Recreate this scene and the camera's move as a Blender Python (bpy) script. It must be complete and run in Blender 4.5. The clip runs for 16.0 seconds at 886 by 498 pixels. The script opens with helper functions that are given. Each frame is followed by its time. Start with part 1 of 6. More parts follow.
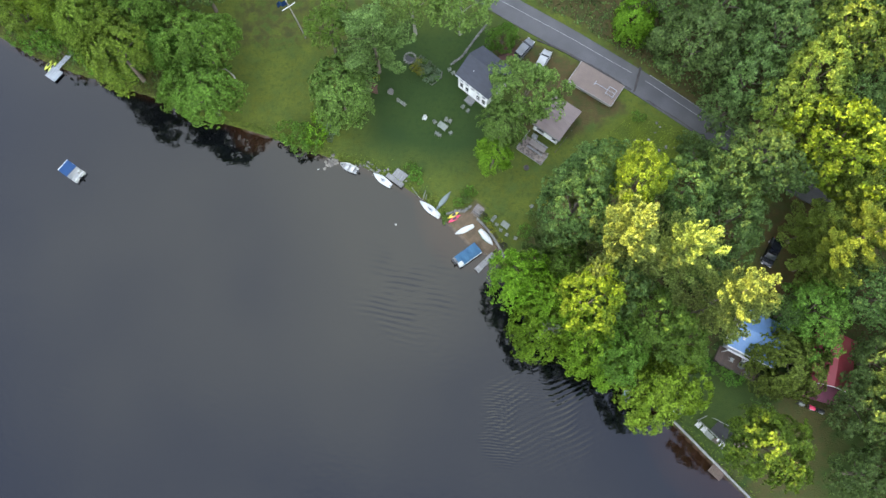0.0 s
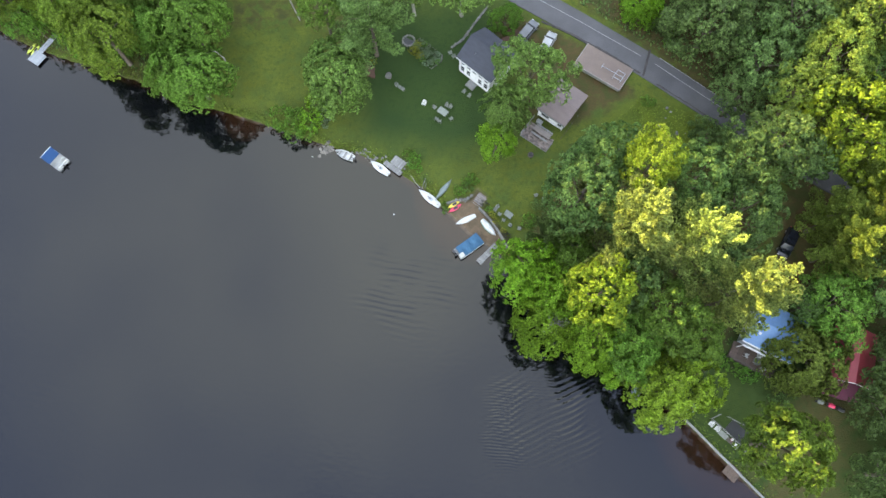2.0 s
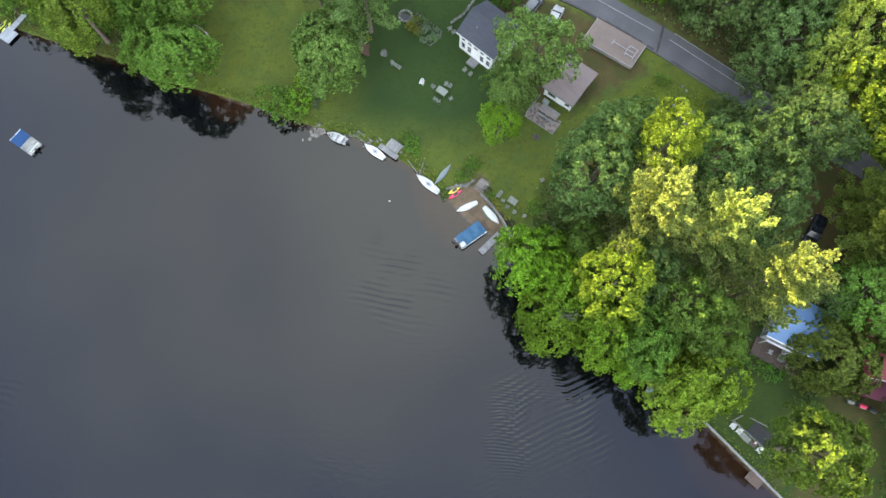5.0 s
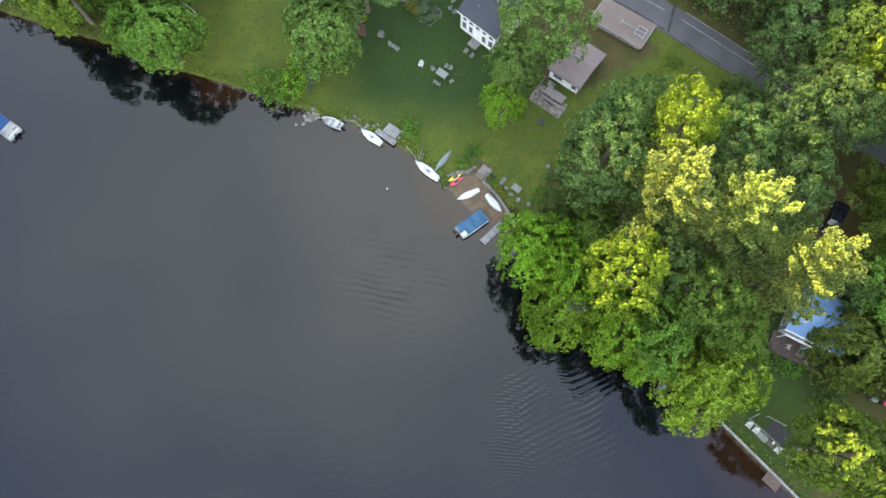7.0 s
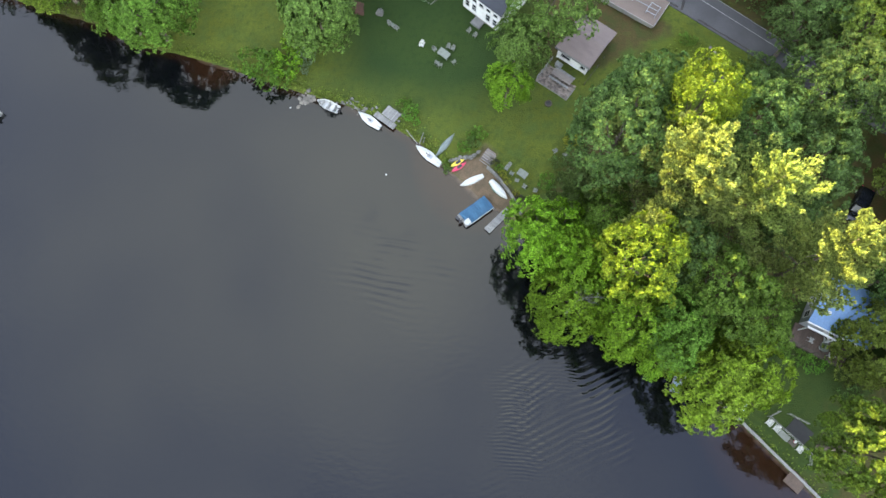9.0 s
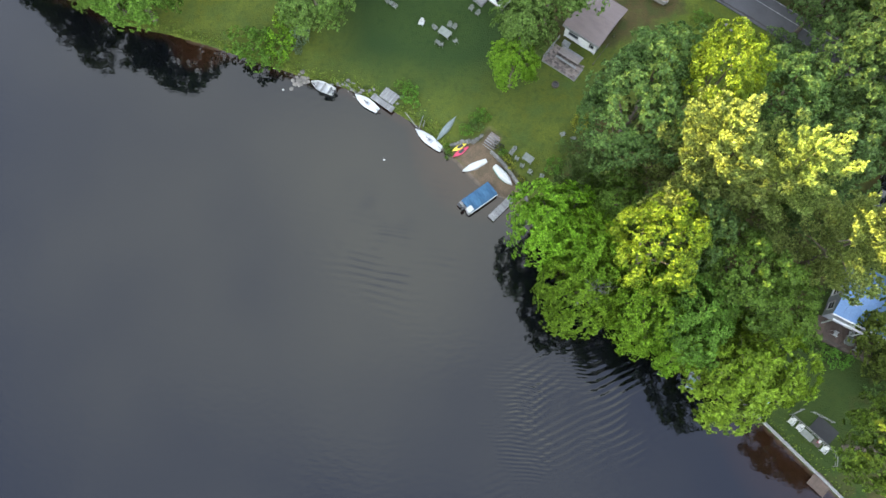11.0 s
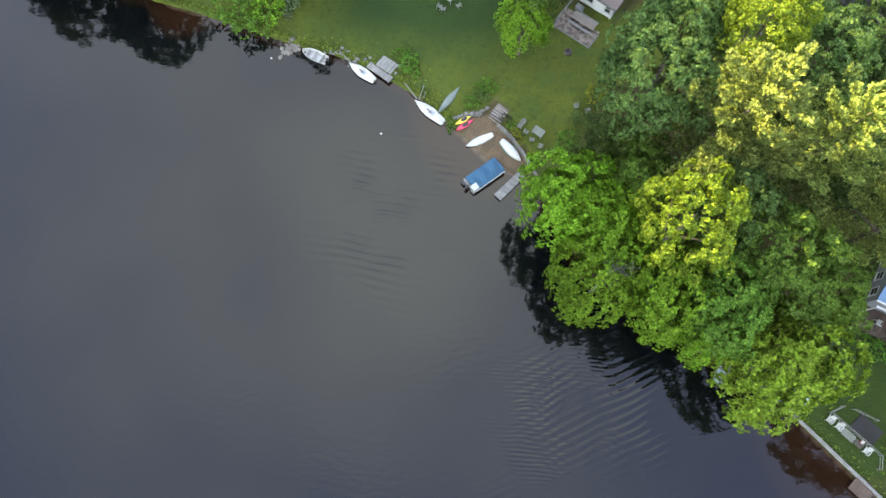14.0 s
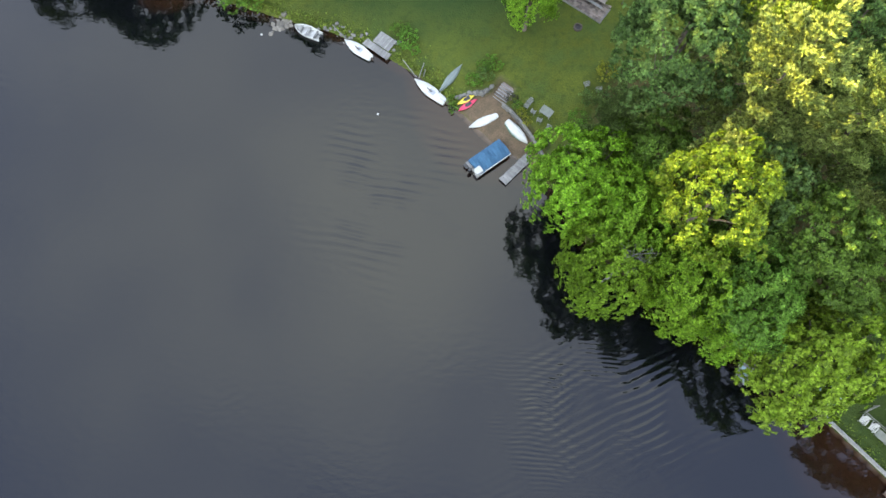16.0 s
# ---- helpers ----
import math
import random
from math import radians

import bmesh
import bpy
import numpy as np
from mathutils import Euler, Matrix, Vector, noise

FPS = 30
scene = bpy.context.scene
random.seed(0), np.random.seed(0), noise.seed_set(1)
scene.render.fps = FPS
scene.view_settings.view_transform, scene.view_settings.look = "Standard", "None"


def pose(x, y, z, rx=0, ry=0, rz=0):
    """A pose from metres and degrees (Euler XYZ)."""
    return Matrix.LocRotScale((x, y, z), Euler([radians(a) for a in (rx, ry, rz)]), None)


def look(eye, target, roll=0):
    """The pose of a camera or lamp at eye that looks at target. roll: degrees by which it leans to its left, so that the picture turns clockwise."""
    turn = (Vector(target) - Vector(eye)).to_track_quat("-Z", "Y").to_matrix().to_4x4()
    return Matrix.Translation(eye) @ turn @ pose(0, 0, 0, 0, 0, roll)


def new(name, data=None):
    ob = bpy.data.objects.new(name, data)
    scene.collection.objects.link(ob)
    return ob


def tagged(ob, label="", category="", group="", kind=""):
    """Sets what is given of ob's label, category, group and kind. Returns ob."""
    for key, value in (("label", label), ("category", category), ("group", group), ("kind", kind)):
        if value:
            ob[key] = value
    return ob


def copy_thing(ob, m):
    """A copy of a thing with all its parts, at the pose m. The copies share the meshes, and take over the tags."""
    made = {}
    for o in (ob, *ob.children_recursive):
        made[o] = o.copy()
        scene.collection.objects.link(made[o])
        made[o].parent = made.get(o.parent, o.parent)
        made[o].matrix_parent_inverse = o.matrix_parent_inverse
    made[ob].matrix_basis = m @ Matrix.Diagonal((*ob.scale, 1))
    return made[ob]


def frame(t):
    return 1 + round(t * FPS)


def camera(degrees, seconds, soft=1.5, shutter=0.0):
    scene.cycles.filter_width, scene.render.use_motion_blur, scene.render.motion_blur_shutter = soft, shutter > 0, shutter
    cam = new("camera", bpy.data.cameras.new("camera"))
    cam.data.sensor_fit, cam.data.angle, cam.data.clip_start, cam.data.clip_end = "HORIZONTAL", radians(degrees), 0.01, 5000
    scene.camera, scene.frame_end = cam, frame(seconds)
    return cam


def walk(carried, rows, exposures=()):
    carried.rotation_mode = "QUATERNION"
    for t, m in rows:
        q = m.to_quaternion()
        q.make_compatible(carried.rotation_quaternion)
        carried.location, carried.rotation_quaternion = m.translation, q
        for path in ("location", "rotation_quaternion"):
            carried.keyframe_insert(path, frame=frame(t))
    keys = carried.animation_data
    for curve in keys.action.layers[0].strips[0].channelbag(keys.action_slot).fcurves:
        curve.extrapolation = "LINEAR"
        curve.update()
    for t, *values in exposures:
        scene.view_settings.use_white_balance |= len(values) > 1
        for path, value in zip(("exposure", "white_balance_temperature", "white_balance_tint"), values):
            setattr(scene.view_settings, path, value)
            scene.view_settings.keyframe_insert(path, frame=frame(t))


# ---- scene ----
EXPOSURE = 3.76
# camera: a drone that sinks straight down over the lake shore
cam = camera(68.0, 16.0)
PATH = [
    (0.0, 0.00, 0.00, 100.00, 0.00, -75.00, -0.05),
    (0.5, 0.00, -0.06, 98.79, 0.01, -75.03, -0.03),
    (1.0, -0.01, -0.09, 97.58, 0.02, -75.05, -0.02),
    (1.5, -0.04, -0.10, 96.37, 0.02, -75.06, -0.02),
    (2.0, -0.04, -0.05, 95.17, 0.01, -75.05, -0.02),
    (2.5, -0.05, 0.04, 93.99, -0.00, -75.02, -0.02),
    (3.0, -0.05, 0.13, 92.81, -0.02, -75.00, -0.02),
    (3.5, -0.05, 0.21, 91.64, -0.04, -74.99, -0.03),
    (4.0, -0.02, 0.25, 90.48, -0.05, -75.01, -0.03),
    (6.5, 0.03, 0.30, 84.68, -0.09, -75.15, -0.04),
    (7.0, -0.02, 0.28, 83.54, -0.09, -75.17, -0.04),
    (7.5, -0.09, 0.23, 82.39, -0.08, -75.18, -0.04),
    (8.0, -0.16, 0.18, 81.23, -0.08, -75.18, -0.04),
    (8.5, -0.23, 0.11, 80.05, -0.09, -75.18, -0.03),
    (9.0, -0.29, 0.06, 78.87, -0.10, -75.17, -0.02),
    (11.5, -0.48, -0.15, 73.01, -0.14, -75.11, 0.00),
    (12.0, -0.52, -0.21, 71.86, -0.13, -75.09, 0.01),
    (12.5, -0.56, -0.28, 70.71, -0.11, -75.07, 0.02),
    (13.0, -0.58, -0.34, 69.53, -0.07, -75.04, 0.04),
    (13.5, -0.60, -0.42, 68.33, -0.02, -75.01, 0.07),
    (14.0, -0.62, -0.48, 67.11, 0.05, -74.97, 0.10),
    (14.5, -0.62, -0.54, 65.86, 0.13, -74.91, 0.14),
    (15.0, -0.61, -0.61, 64.59, 0.20, -74.86, 0.19),
    (15.5, -0.61, -0.66, 63.36, 0.27, -74.78, 0.25),
    (16.0, -0.65, -0.72, 62.13, 0.35, -74.70, 0.33),
]
walk(cam, [(t, pose(x, y, z, 0, 0, yaw) @ pose(0, 0, 0, 90 + pitch) @ pose(0, 0, 0, 0, 0, -lean)) for t, x, y, z, yaw, pitch, lean in PATH],
     exposures=[(0.0, EXPOSURE), (16.0, EXPOSURE)])

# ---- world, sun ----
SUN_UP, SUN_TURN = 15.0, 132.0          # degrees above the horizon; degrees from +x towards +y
RIDGE_CREST = 19.8                      # how high over the lake the added ridge holds back the sun, at the origin
world = bpy.data.worlds.new("sky")
scene.world = world
world.use_nodes = True
wn, wl = world.node_tree.nodes, world.node_tree.links
wn.clear()
sky = wn.new("ShaderNodeTexSky")
sky.sky_type, sky.sun_disc = "NISHITA", False
sky.sun_elevation, sky.sun_rotation = radians(SUN_UP), radians(90 - SUN_TURN)
geo = wn.new("ShaderNodeTexCoord")
flat = wn.new("ShaderNodeMapping")
flat.inputs["Scale"].default_value = (1.0, 1.0, 1.6)
flat.inputs["Location"].default_value = (0.35, 0.2, 0.0)
cloud = wn.new("ShaderNodeTexNoise")
cloud.inputs["Scale"].default_value, cloud.inputs["Detail"].default_value, cloud.inputs["Roughness"].default_value = 2.4, 4.0, 0.5
axes = wn.new("ShaderNodeVectorMath")               # how far from the bright break in the cloud, high in the north
axes.operation = "DISTANCE"
axes.inputs[1].default_value = (-0.05, 0.32, 0.945)
span = wn.new("ShaderNodeMapRange")
span.inputs["From Max"].default_value = 1.5
north = wn.new("ShaderNodeValToRGB")                # bright break, darker bank round it, paler sky towards the horizon
north.color_ramp.interpolation = "EASE"
north.color_ramp.elements[0].position, north.color_ramp.elements[0].color = 0.06, (0.80, 0.80, 0.80, 1)
north.color_ramp.elements[1].position, north.color_ramp.elements[1].color = 0.85, (0.66, 0.66, 0.66, 1)
for place, level in ((0.20, 0.42), (0.31, 0.13), (0.42, 0.0), (0.60, 0.44)):
    north.color_ramp.elements.new(place).color = (level, level, level, 1)
veil = wn.new("ShaderNodeMath")
veil.operation = "MULTIPLY_ADD"
veil.inputs[1].default_value = 1.3
lean_in = wn.new("ShaderNodeMath")
lean_in.operation = "SUBTRACT"
lean_in.inputs[1].default_value = 0.45
cloud_tone = wn.new("ShaderNodeMix")
cloud_tone.data_type = "RGBA"
cloud_tone.clamp_factor = True
cloud_tone.inputs["A"].default_value = (2.6, 3.15, 4.9, 1)
cloud_tone.inputs["B"].default_value = (8.1, 8.5, 8.0, 1)
over = wn.new("ShaderNodeMix")
over.data_type = "RGBA"
over.inputs["Factor"].default_value = 0.85
back = wn.new("ShaderNodeBackground")
back.inputs["Strength"].default_value = 0.052
out = wn.new("ShaderNodeOutputWorld")
wl.new(geo.outputs["Generated"], flat.inputs["Vector"])
wl.new(flat.outputs["Vector"], cloud.inputs["Vector"])
wl.new(geo.outputs["Generated"], axes.inputs[0])
wl.new(axes.outputs["Value"], span.inputs["Value"])
wl.new(span.outputs["Result"], north.inputs["Fac"])
wl.new(cloud.outputs["Fac"], lean_in.inputs[0])
wl.new(lean_in.outputs["Value"], veil.inputs[0])
wl.new(north.outputs["Color"], veil.inputs[2])
wl.new(veil.outputs["Value"], cloud_tone.inputs["Factor"])
wl.new(cloud_tone.outputs["Result"], over.inputs["B"])
wl.new(sky.outputs["Color"], over.inputs["A"])
wl.new(over.outputs["Result"], back.inputs["Color"])
wl.new(back.outputs["Background"], out.inputs["Surface"])
sun = new("sun", bpy.data.lights.new("sun", "SUN"))
sun.data.energy, sun.data.angle, sun.data.color = 5.0, radians(0.8), (1.0, 0.74, 0.28)
e, a = radians(SUN_UP), radians(SUN_TURN)
sun.matrix_world = look((200 * math.cos(a), 200 * math.sin(a), 200 * math.tan(e)), (0, 0, 0))


# ---- materials ----
def base_nodes(name):
    m = bpy.data.materials.new(name)
    m.use_nodes = True
    n, l = m.node_tree.nodes, m.node_tree.links
    return m, n, l, n["Principled BSDF"]


def blend(n, l, fac, a, b):
    """A colour mix; fac, a and b are sockets or values."""
    x = n.new("ShaderNodeMix")
    x.data_type = "RGBA"
    for key, v in (("Factor", fac), ("A", a), ("B", b)):
        if isinstance(v, bpy.types.NodeSocket):
            l.new(v, x.inputs[key])
        elif key == "Factor":
            x.inputs[key].default_value = v
        else:
            x.inputs[key].default_value = (*v, 1)
    return x.outputs["Result"]


def noise_at(n, l, vec, scale, detail=4.0, lo=0.35, hi=0.65, stretch=None):
    if stretch:
        mp = n.new("ShaderNodeMapping")
        mp.inputs["Scale"].default_value = stretch[:3]
        if len(stretch) > 3:
            mp.inputs["Rotation"].default_value = (0, 0, radians(stretch[3]))
        l.new(vec, mp.inputs["Vector"])
        vec = mp.outputs["Vector"]
    x = n.new("ShaderNodeTexNoise")
    x.inputs["Scale"].default_value, x.inputs["Detail"].default_value = scale, detail
    l.new(vec, x.inputs["Vector"])
    r = n.new("ShaderNodeMapRange")
    r.inputs["From Min"].default_value, r.inputs["From Max"].default_value = lo, hi
    l.new(x.outputs["Fac"], r.inputs["Value"])
    return r.outputs["Result"]


def mat(name, color, rough=0.6, metal=0.0, other=None, scale=1.5, fine=18.0, bump=0.25, spec=0.5, stretch=None, loose=0.12):
    """A worn surface: patches of a second colour, fine grain, a little relief, each object a bit lighter or darker."""
    m, n, l, p = base_nodes(name)
    co = n.new("ShaderNodeTexCoord").outputs["Object"]
    other = other or tuple(c * 0.7 for c in color)
    big = noise_at(n, l, co, scale, 4, stretch=stretch)
    small = noise_at(n, l, co, fine, 3, 0.3, 0.7, stretch)
    c = blend(n, l, big, color, other)
    c = blend(n, l, small, c, blend(n, l, 0.35, c, tuple(v * 0.45 for v in color)))
    info = n.new("ShaderNodeObjectInfo")
    hsv = n.new("ShaderNodeHueSaturation")
    r = n.new("ShaderNodeMapRange")
    r.inputs["To Min"].default_value, r.inputs["To Max"].default_value = 1 - loose, 1 + loose
    l.new(info.outputs["Random"], r.inputs["Value"])
    l.new(r.outputs["Result"], hsv.inputs["Value"])
    l.new(c, hsv.inputs["Color"])
    l.new(hsv.outputs["Color"], p.inputs["Base Color"])
    p.inputs["Roughness"].default_value, p.inputs["Metallic"].default_value = rough, metal
    p.inputs["Specular IOR Level"].default_value = spec
    b = n.new("ShaderNodeBump")
    b.inputs["Strength"].default_value, b.inputs["Distance"].default_value = bump, 0.02
    l.new(small, b.inputs["Height"])
    l.new(b.outputs["Normal"], p.inputs["Normal"])
    return m


def leaf_mat(name, color, other, through_light=0.45):
    """Foliage: each leaf and each tree of its own shade, with light coming through."""
    m, n, l, p = base_nodes(name)
    g = n.new("ShaderNodeNewGeometry")
    info = n.new("ShaderNodeObjectInfo")
    co = n.new("ShaderNodeTexCoord").outputs["Object"]
    c = blend(n, l, g.outputs["Random Per Island"], color, other)
    big = noise_at(n, l, co, 0.55, 2)
    c = blend(n, l, big, c, blend(n, l, 0.45, c, tuple(v * 0.5 for v in color)))
    speck = noise_at(n, l, co, 15.0, 2, 0.42, 0.60)
    c = blend(n, l, speck, c, blend(n, l, 0.64, c, tuple(v * 0.35 for v in color)))
    shade = n.new("ShaderNodeHueSaturation")         # no two leaves alike
    bright = n.new("ShaderNodeMapRange")
    bright.inputs["To Min"].default_value, bright.inputs["To Max"].default_value = 0.5, 1.55
    own = n.new("ShaderNodeTexWhiteNoise")
    own.noise_dimensions = "1D"
    l.new(g.outputs["Random Per Island"], own.inputs["W"])
    l.new(own.outputs["Value"], bright.inputs["Value"])
    l.new(bright.outputs["Result"], shade.inputs["Value"])
    l.new(c, shade.inputs["Color"])
    c = shade.outputs["Color"]
    hsv = n.new("ShaderNodeHueSaturation")
    for key, lo, hi in (("Value", 0.82, 1.18), ("Hue", 0.496, 0.512)):
        r = n.new("ShaderNodeMapRange")
        r.inputs["To Min"].default_value, r.inputs["To Max"].default_value = lo, hi
        l.new(info.outputs["Random"], r.inputs["Value"])
        l.new(r.outputs["Result"], hsv.inputs[key])
    l.new(c, hsv.inputs["Color"])
    l.new(hsv.outputs["Color"], p.inputs["Base Color"])
    p.inputs["Roughness"].default_value, p.inputs["Specular IOR Level"].default_value = 0.6, 0.25
    t = n.new("ShaderNodeBsdfTranslucent")
    l.new(hsv.outputs["Color"], t.inputs["Color"])
    x = n.new("ShaderNodeMixShader")
    x.inputs["Fac"].default_value = through_light
    l.new(p.outputs["BSDF"], x.inputs[1])
    l.new(t.outputs["BSDF"], x.inputs[2])
    l.new(x.outputs["Shader"], n["Material Output"].inputs["Surface"])
    return m


def ground_mat():
    m, n, l, p = base_nodes("ground_cover")
    co = n.new("ShaderNodeTexCoord").outputs["Object"]
    at = n.new("ShaderNodeAttribute")
    at.attribute_name = "cover"
    sep = n.new("ShaderNodeSeparateColor")
    l.new(at.outputs["Color"], sep.inputs["Color"])
    wide = noise_at(n, l, co, 0.10, 5)
    mid = noise_at(n, l, co, 0.7, 5)
    fine = noise_at(n, l, co, 6.0, 4, 0.3, 0.7)
    lawn = blend(n, l, wide, (0.065, 0.094, 0.018), (0.048, 0.077, 0.016))
    lawn = blend(n, l, mid, lawn, (0.074, 0.086, 0.010))
    blotch = noise_at(n, l, co, 0.32, 6, 0.42, 0.66)
    lawn = blend(n, l, blotch, lawn, (0.088, 0.108, 0.015))
    worn = noise_at(n, l, co, 1.6, 5, 0.5, 0.72)
    lawn = blend(n, l, worn, lawn, (0.043, 0.065, 0.011))
    lawn = blend(n, l, at.outputs["Alpha"], lawn, blend(n, l, blotch, (0.090, 0.120, 0.009), (0.063, 0.091, 0.010)))
    # darker green, blended in by the red channel of cover
    dark_grass = blend(n, l, wide, (0.017, 0.037, 0.009), (0.027, 0.050, 0.010))
    dark_grass = blend(n, l, worn, dark_grass, (0.016, 0.036, 0.008))
    c = blend(n, l, sep.outputs["Red"], lawn, dark_grass)
    soil = blend(n, l, mid, (0.080, 0.050, 0.022), (0.046, 0.054, 0.015))
    k = n.new("ShaderNodeMath")
    k.operation = "MULTIPLY_ADD"
    l.new(mid, k.inputs[0])
    k.inputs[1].default_value = 0.5
    l.new(sep.outputs["Green"], k.inputs[2])
    edge = n.new("ShaderNodeMapRange")
    edge.inputs["From Min"].default_value, edge.inputs["From Max"].default_value = 0.6, 0.95
    l.new(k.outputs["Value"], edge.inputs["Value"])
    c = blend(n, l, edge.outputs["Result"], c, soil)
    sand = blend(n, l, mid, (0.150, 0.105, 0.070), (0.100, 0.072, 0.050))
    c = blend(n, l, sep.outputs["Blue"], c, sand)
    c = blend(n, l, fine, c, blend(n, l, 0.45, c, (0.02, 0.03, 0.01)))
    l.new(c, p.inputs["Base Color"])
    p.inputs["Roughness"].default_value, p.inputs["Specular IOR Level"].default_value = 0.9, 0.15
    b = n.new("ShaderNodeBump")
    b.inputs["Strength"].default_value, b.inputs["Distance"].default_value = 0.6, 0.08
    l.new(fine, b.inputs["Height"])
    l.new(b.outputs["Normal"], p.inputs["Normal"])
    return m


def water_mat():
    """Dark peaty lake water: brown and clear at the edge, black further out, with faint trains of ripples."""
    m, n, l, p = base_nodes("lake_water")
    co = n.new("ShaderNodeTexCoord").outputs["Object"]
    at = n.new("ShaderNodeAttribute")
    at.attribute_name = "depth"
    r = n.new("ShaderNodeValToRGB")
    r.color_ramp.elements[0].position, r.color_ramp.elements[0].color = 0.0, (0.090, 0.060, 0.040, 1)
    r.color_ramp.elements[1].position, r.color_ramp.elements[1].color = 0.55, (0.0022, 0.0026, 0.0032, 1)
    s = r.color_ramp.elements.new(0.035)
    s.color = (0.016, 0.0072, 0.0036, 1)
    l.new(at.outputs["Fac"], r.inputs["Fac"])
    l.new(r.outputs["Color"], p.inputs["Base Color"])
    p.inputs["Roughness"].default_value = 0.05
    p.inputs["IOR"].default_value = WATER_IOR
    trains = []
    for turn, scale, seed, spot, reach in ((-24, 1.25, 0.0, (15.5, 1.8, 0.0), 12.0), (10, 1.1, 9.0, (-6.0, 21.5, 0.0), 12.0), (4, 2.3, 21.0, (10.5, 0.5, 0.0), 9.0)):
        mp = n.new("ShaderNodeMapping")
        mp.inputs["Rotation"].default_value, mp.inputs["Location"].default_value = (0, 0, radians(turn)), (seed, seed, 0)
        l.new(co, mp.inputs["Vector"])
        w = n.new("ShaderNodeTexWave")
        w.bands_direction = "Y"
        w.inputs["Scale"].default_value, w.inputs["Distortion"].default_value = scale * 0.32, 4.5
        w.inputs["Detail"].default_value, w.inputs["Detail Scale"].default_value = 1.0, 0.4
        l.new(mp.outputs["Vector"], w.inputs["Vector"])
        mask = noise_at(n, l, mp.outputs["Vector"], 0.05, 1, 0.68, 0.90)
        off = n.new("ShaderNodeVectorMath")          # the train spreads from one place
        off.operation = "DISTANCE"
        off.inputs[1].default_value = spot
        l.new(co, off.inputs[0])
        fade = n.new("ShaderNodeMapRange")
        fade.interpolation_type = "SMOOTHSTEP"
        fade.inputs["From Min"].default_value, fade.inputs["From Max"].default_value = reach, reach * 0.3
        l.new(off.outputs["Value"], fade.inputs["Value"])
        some = noise_at(n, l, mp.outputs["Vector"], 0.16, 2, 0.40, 0.62)
        near = n.new("ShaderNodeMath")
        near.operation = "MULTIPLY_ADD"
        l.new(fade.outputs["Result"], near.inputs[0])
        l.new(some, near.inputs[1])
        l.new(mask, near.inputs[2])
        k = n.new("ShaderNodeMath")
        k.operation = "MULTIPLY"
        l.new(w.outputs["Fac"], k.inputs[0])
        l.new(near.outputs["Value"], k.inputs[1])
        trains.append(k.outputs["Value"])
    s = n.new("ShaderNodeMath")
    l.new(trains[0], s.inputs[0])
    l.new(trains[1], s.inputs[1])
    first, s = s, n.new("ShaderNodeMath")
    l.new(first.outputs["Value"], s.inputs[0])
    l.new(trains[2], s.inputs[1])
    swell = noise_at(n, l, co, 0.9, 2, 0.2, 0.8, (1, 2.2, 1, 25))
    k = n.new("ShaderNodeMath")
    k.operation = "MULTIPLY_ADD"
    l.new(swell, k.inputs[0])
    k.inputs[1].default_value = 0.20
    l.new(s.outputs["Value"], k.inputs[2])
    b = n.new("ShaderNodeBump")
    b.inputs["Strength"].default_value, b.inputs["Distance"].default_value = 1.0, 0.034
    l.new(k.outputs["Value"], b.inputs["Height"])
    l.new(b.outputs["Normal"], p.inputs["Normal"])
    return m


WATER_IOR = 1.40
M_GROUND, M_WATER = ground_mat(), water_mat()
M_MAPLE = leaf_mat("maple_leaves", (0.192, 0.360, 0.022), (0.268, 0.444, 0.032))
M_OAK = leaf_mat("oak_leaves", (0.094, 0.165, 0.042), (0.146, 0.220, 0.056))
M_ASH = leaf_mat("ash_leaves", (0.132, 0.244, 0.032), (0.182, 0.302, 0.044))
M_PALEASH = leaf_mat("pale_ash_leaves", (0.157, 0.259, 0.055), (0.217, 0.328, 0.070))
# for the sunlit crowns: part of the golden light is in the leaf colour
M_SUNLEAF = leaf_mat("sun_tinted_leaves", (0.157, 0.247, 0.015), (0.229, 0.316, 0.022))
M_LOCUST = leaf_mat("locust_leaves", (0.159, 0.224, 0.034), (0.218, 0.280, 0.047))
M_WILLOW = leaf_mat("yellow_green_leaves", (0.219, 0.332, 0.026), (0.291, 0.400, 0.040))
M_LAWNTREE = leaf_mat("garden_tree_leaves", (0.132, 0.228, 0.023), (0.189, 0.288, 0.032))
M_PALEOAK = leaf_mat("dusty_oak_leaves", (0.126, 0.215, 0.056), (0.181, 0.271, 0.075))
M_WESTLEAF = leaf_mat("shore_tree_leaves", (0.174, 0.277, 0.030), (0.239, 0.338, 0.042))
# needles paled and yellowed towards their sunlit look
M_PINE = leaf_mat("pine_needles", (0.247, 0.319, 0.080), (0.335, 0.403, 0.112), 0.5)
M_SPRUCE = leaf_mat("spruce_needles", (0.153, 0.241, 0.066), (0.218, 0.308, 0.087), 0.35)
M_SHRUB = leaf_mat("shrub_leaves", (0.115, 0.250, 0.026), (0.160, 0.300, 0.036))
M_MEADOW = leaf_mat("meadow_grass_blades", (0.130, 0.180, 0.022), (0.170, 0.210, 0.030))
M_GOLD = leaf_mat("golden_shrub_leaves", (0.300, 0.300, 0.030), (0.240, 0.270, 0.030))
M_SAGE = leaf_mat("grey_green_leaves", (0.185, 0.255, 0.155), (0.230, 0.300, 0.190))
M_DARKLEAF = leaf_mat("dark_leaves", (0.030, 0.040, 0.022), (0.040, 0.034, 0.024), 0.1)
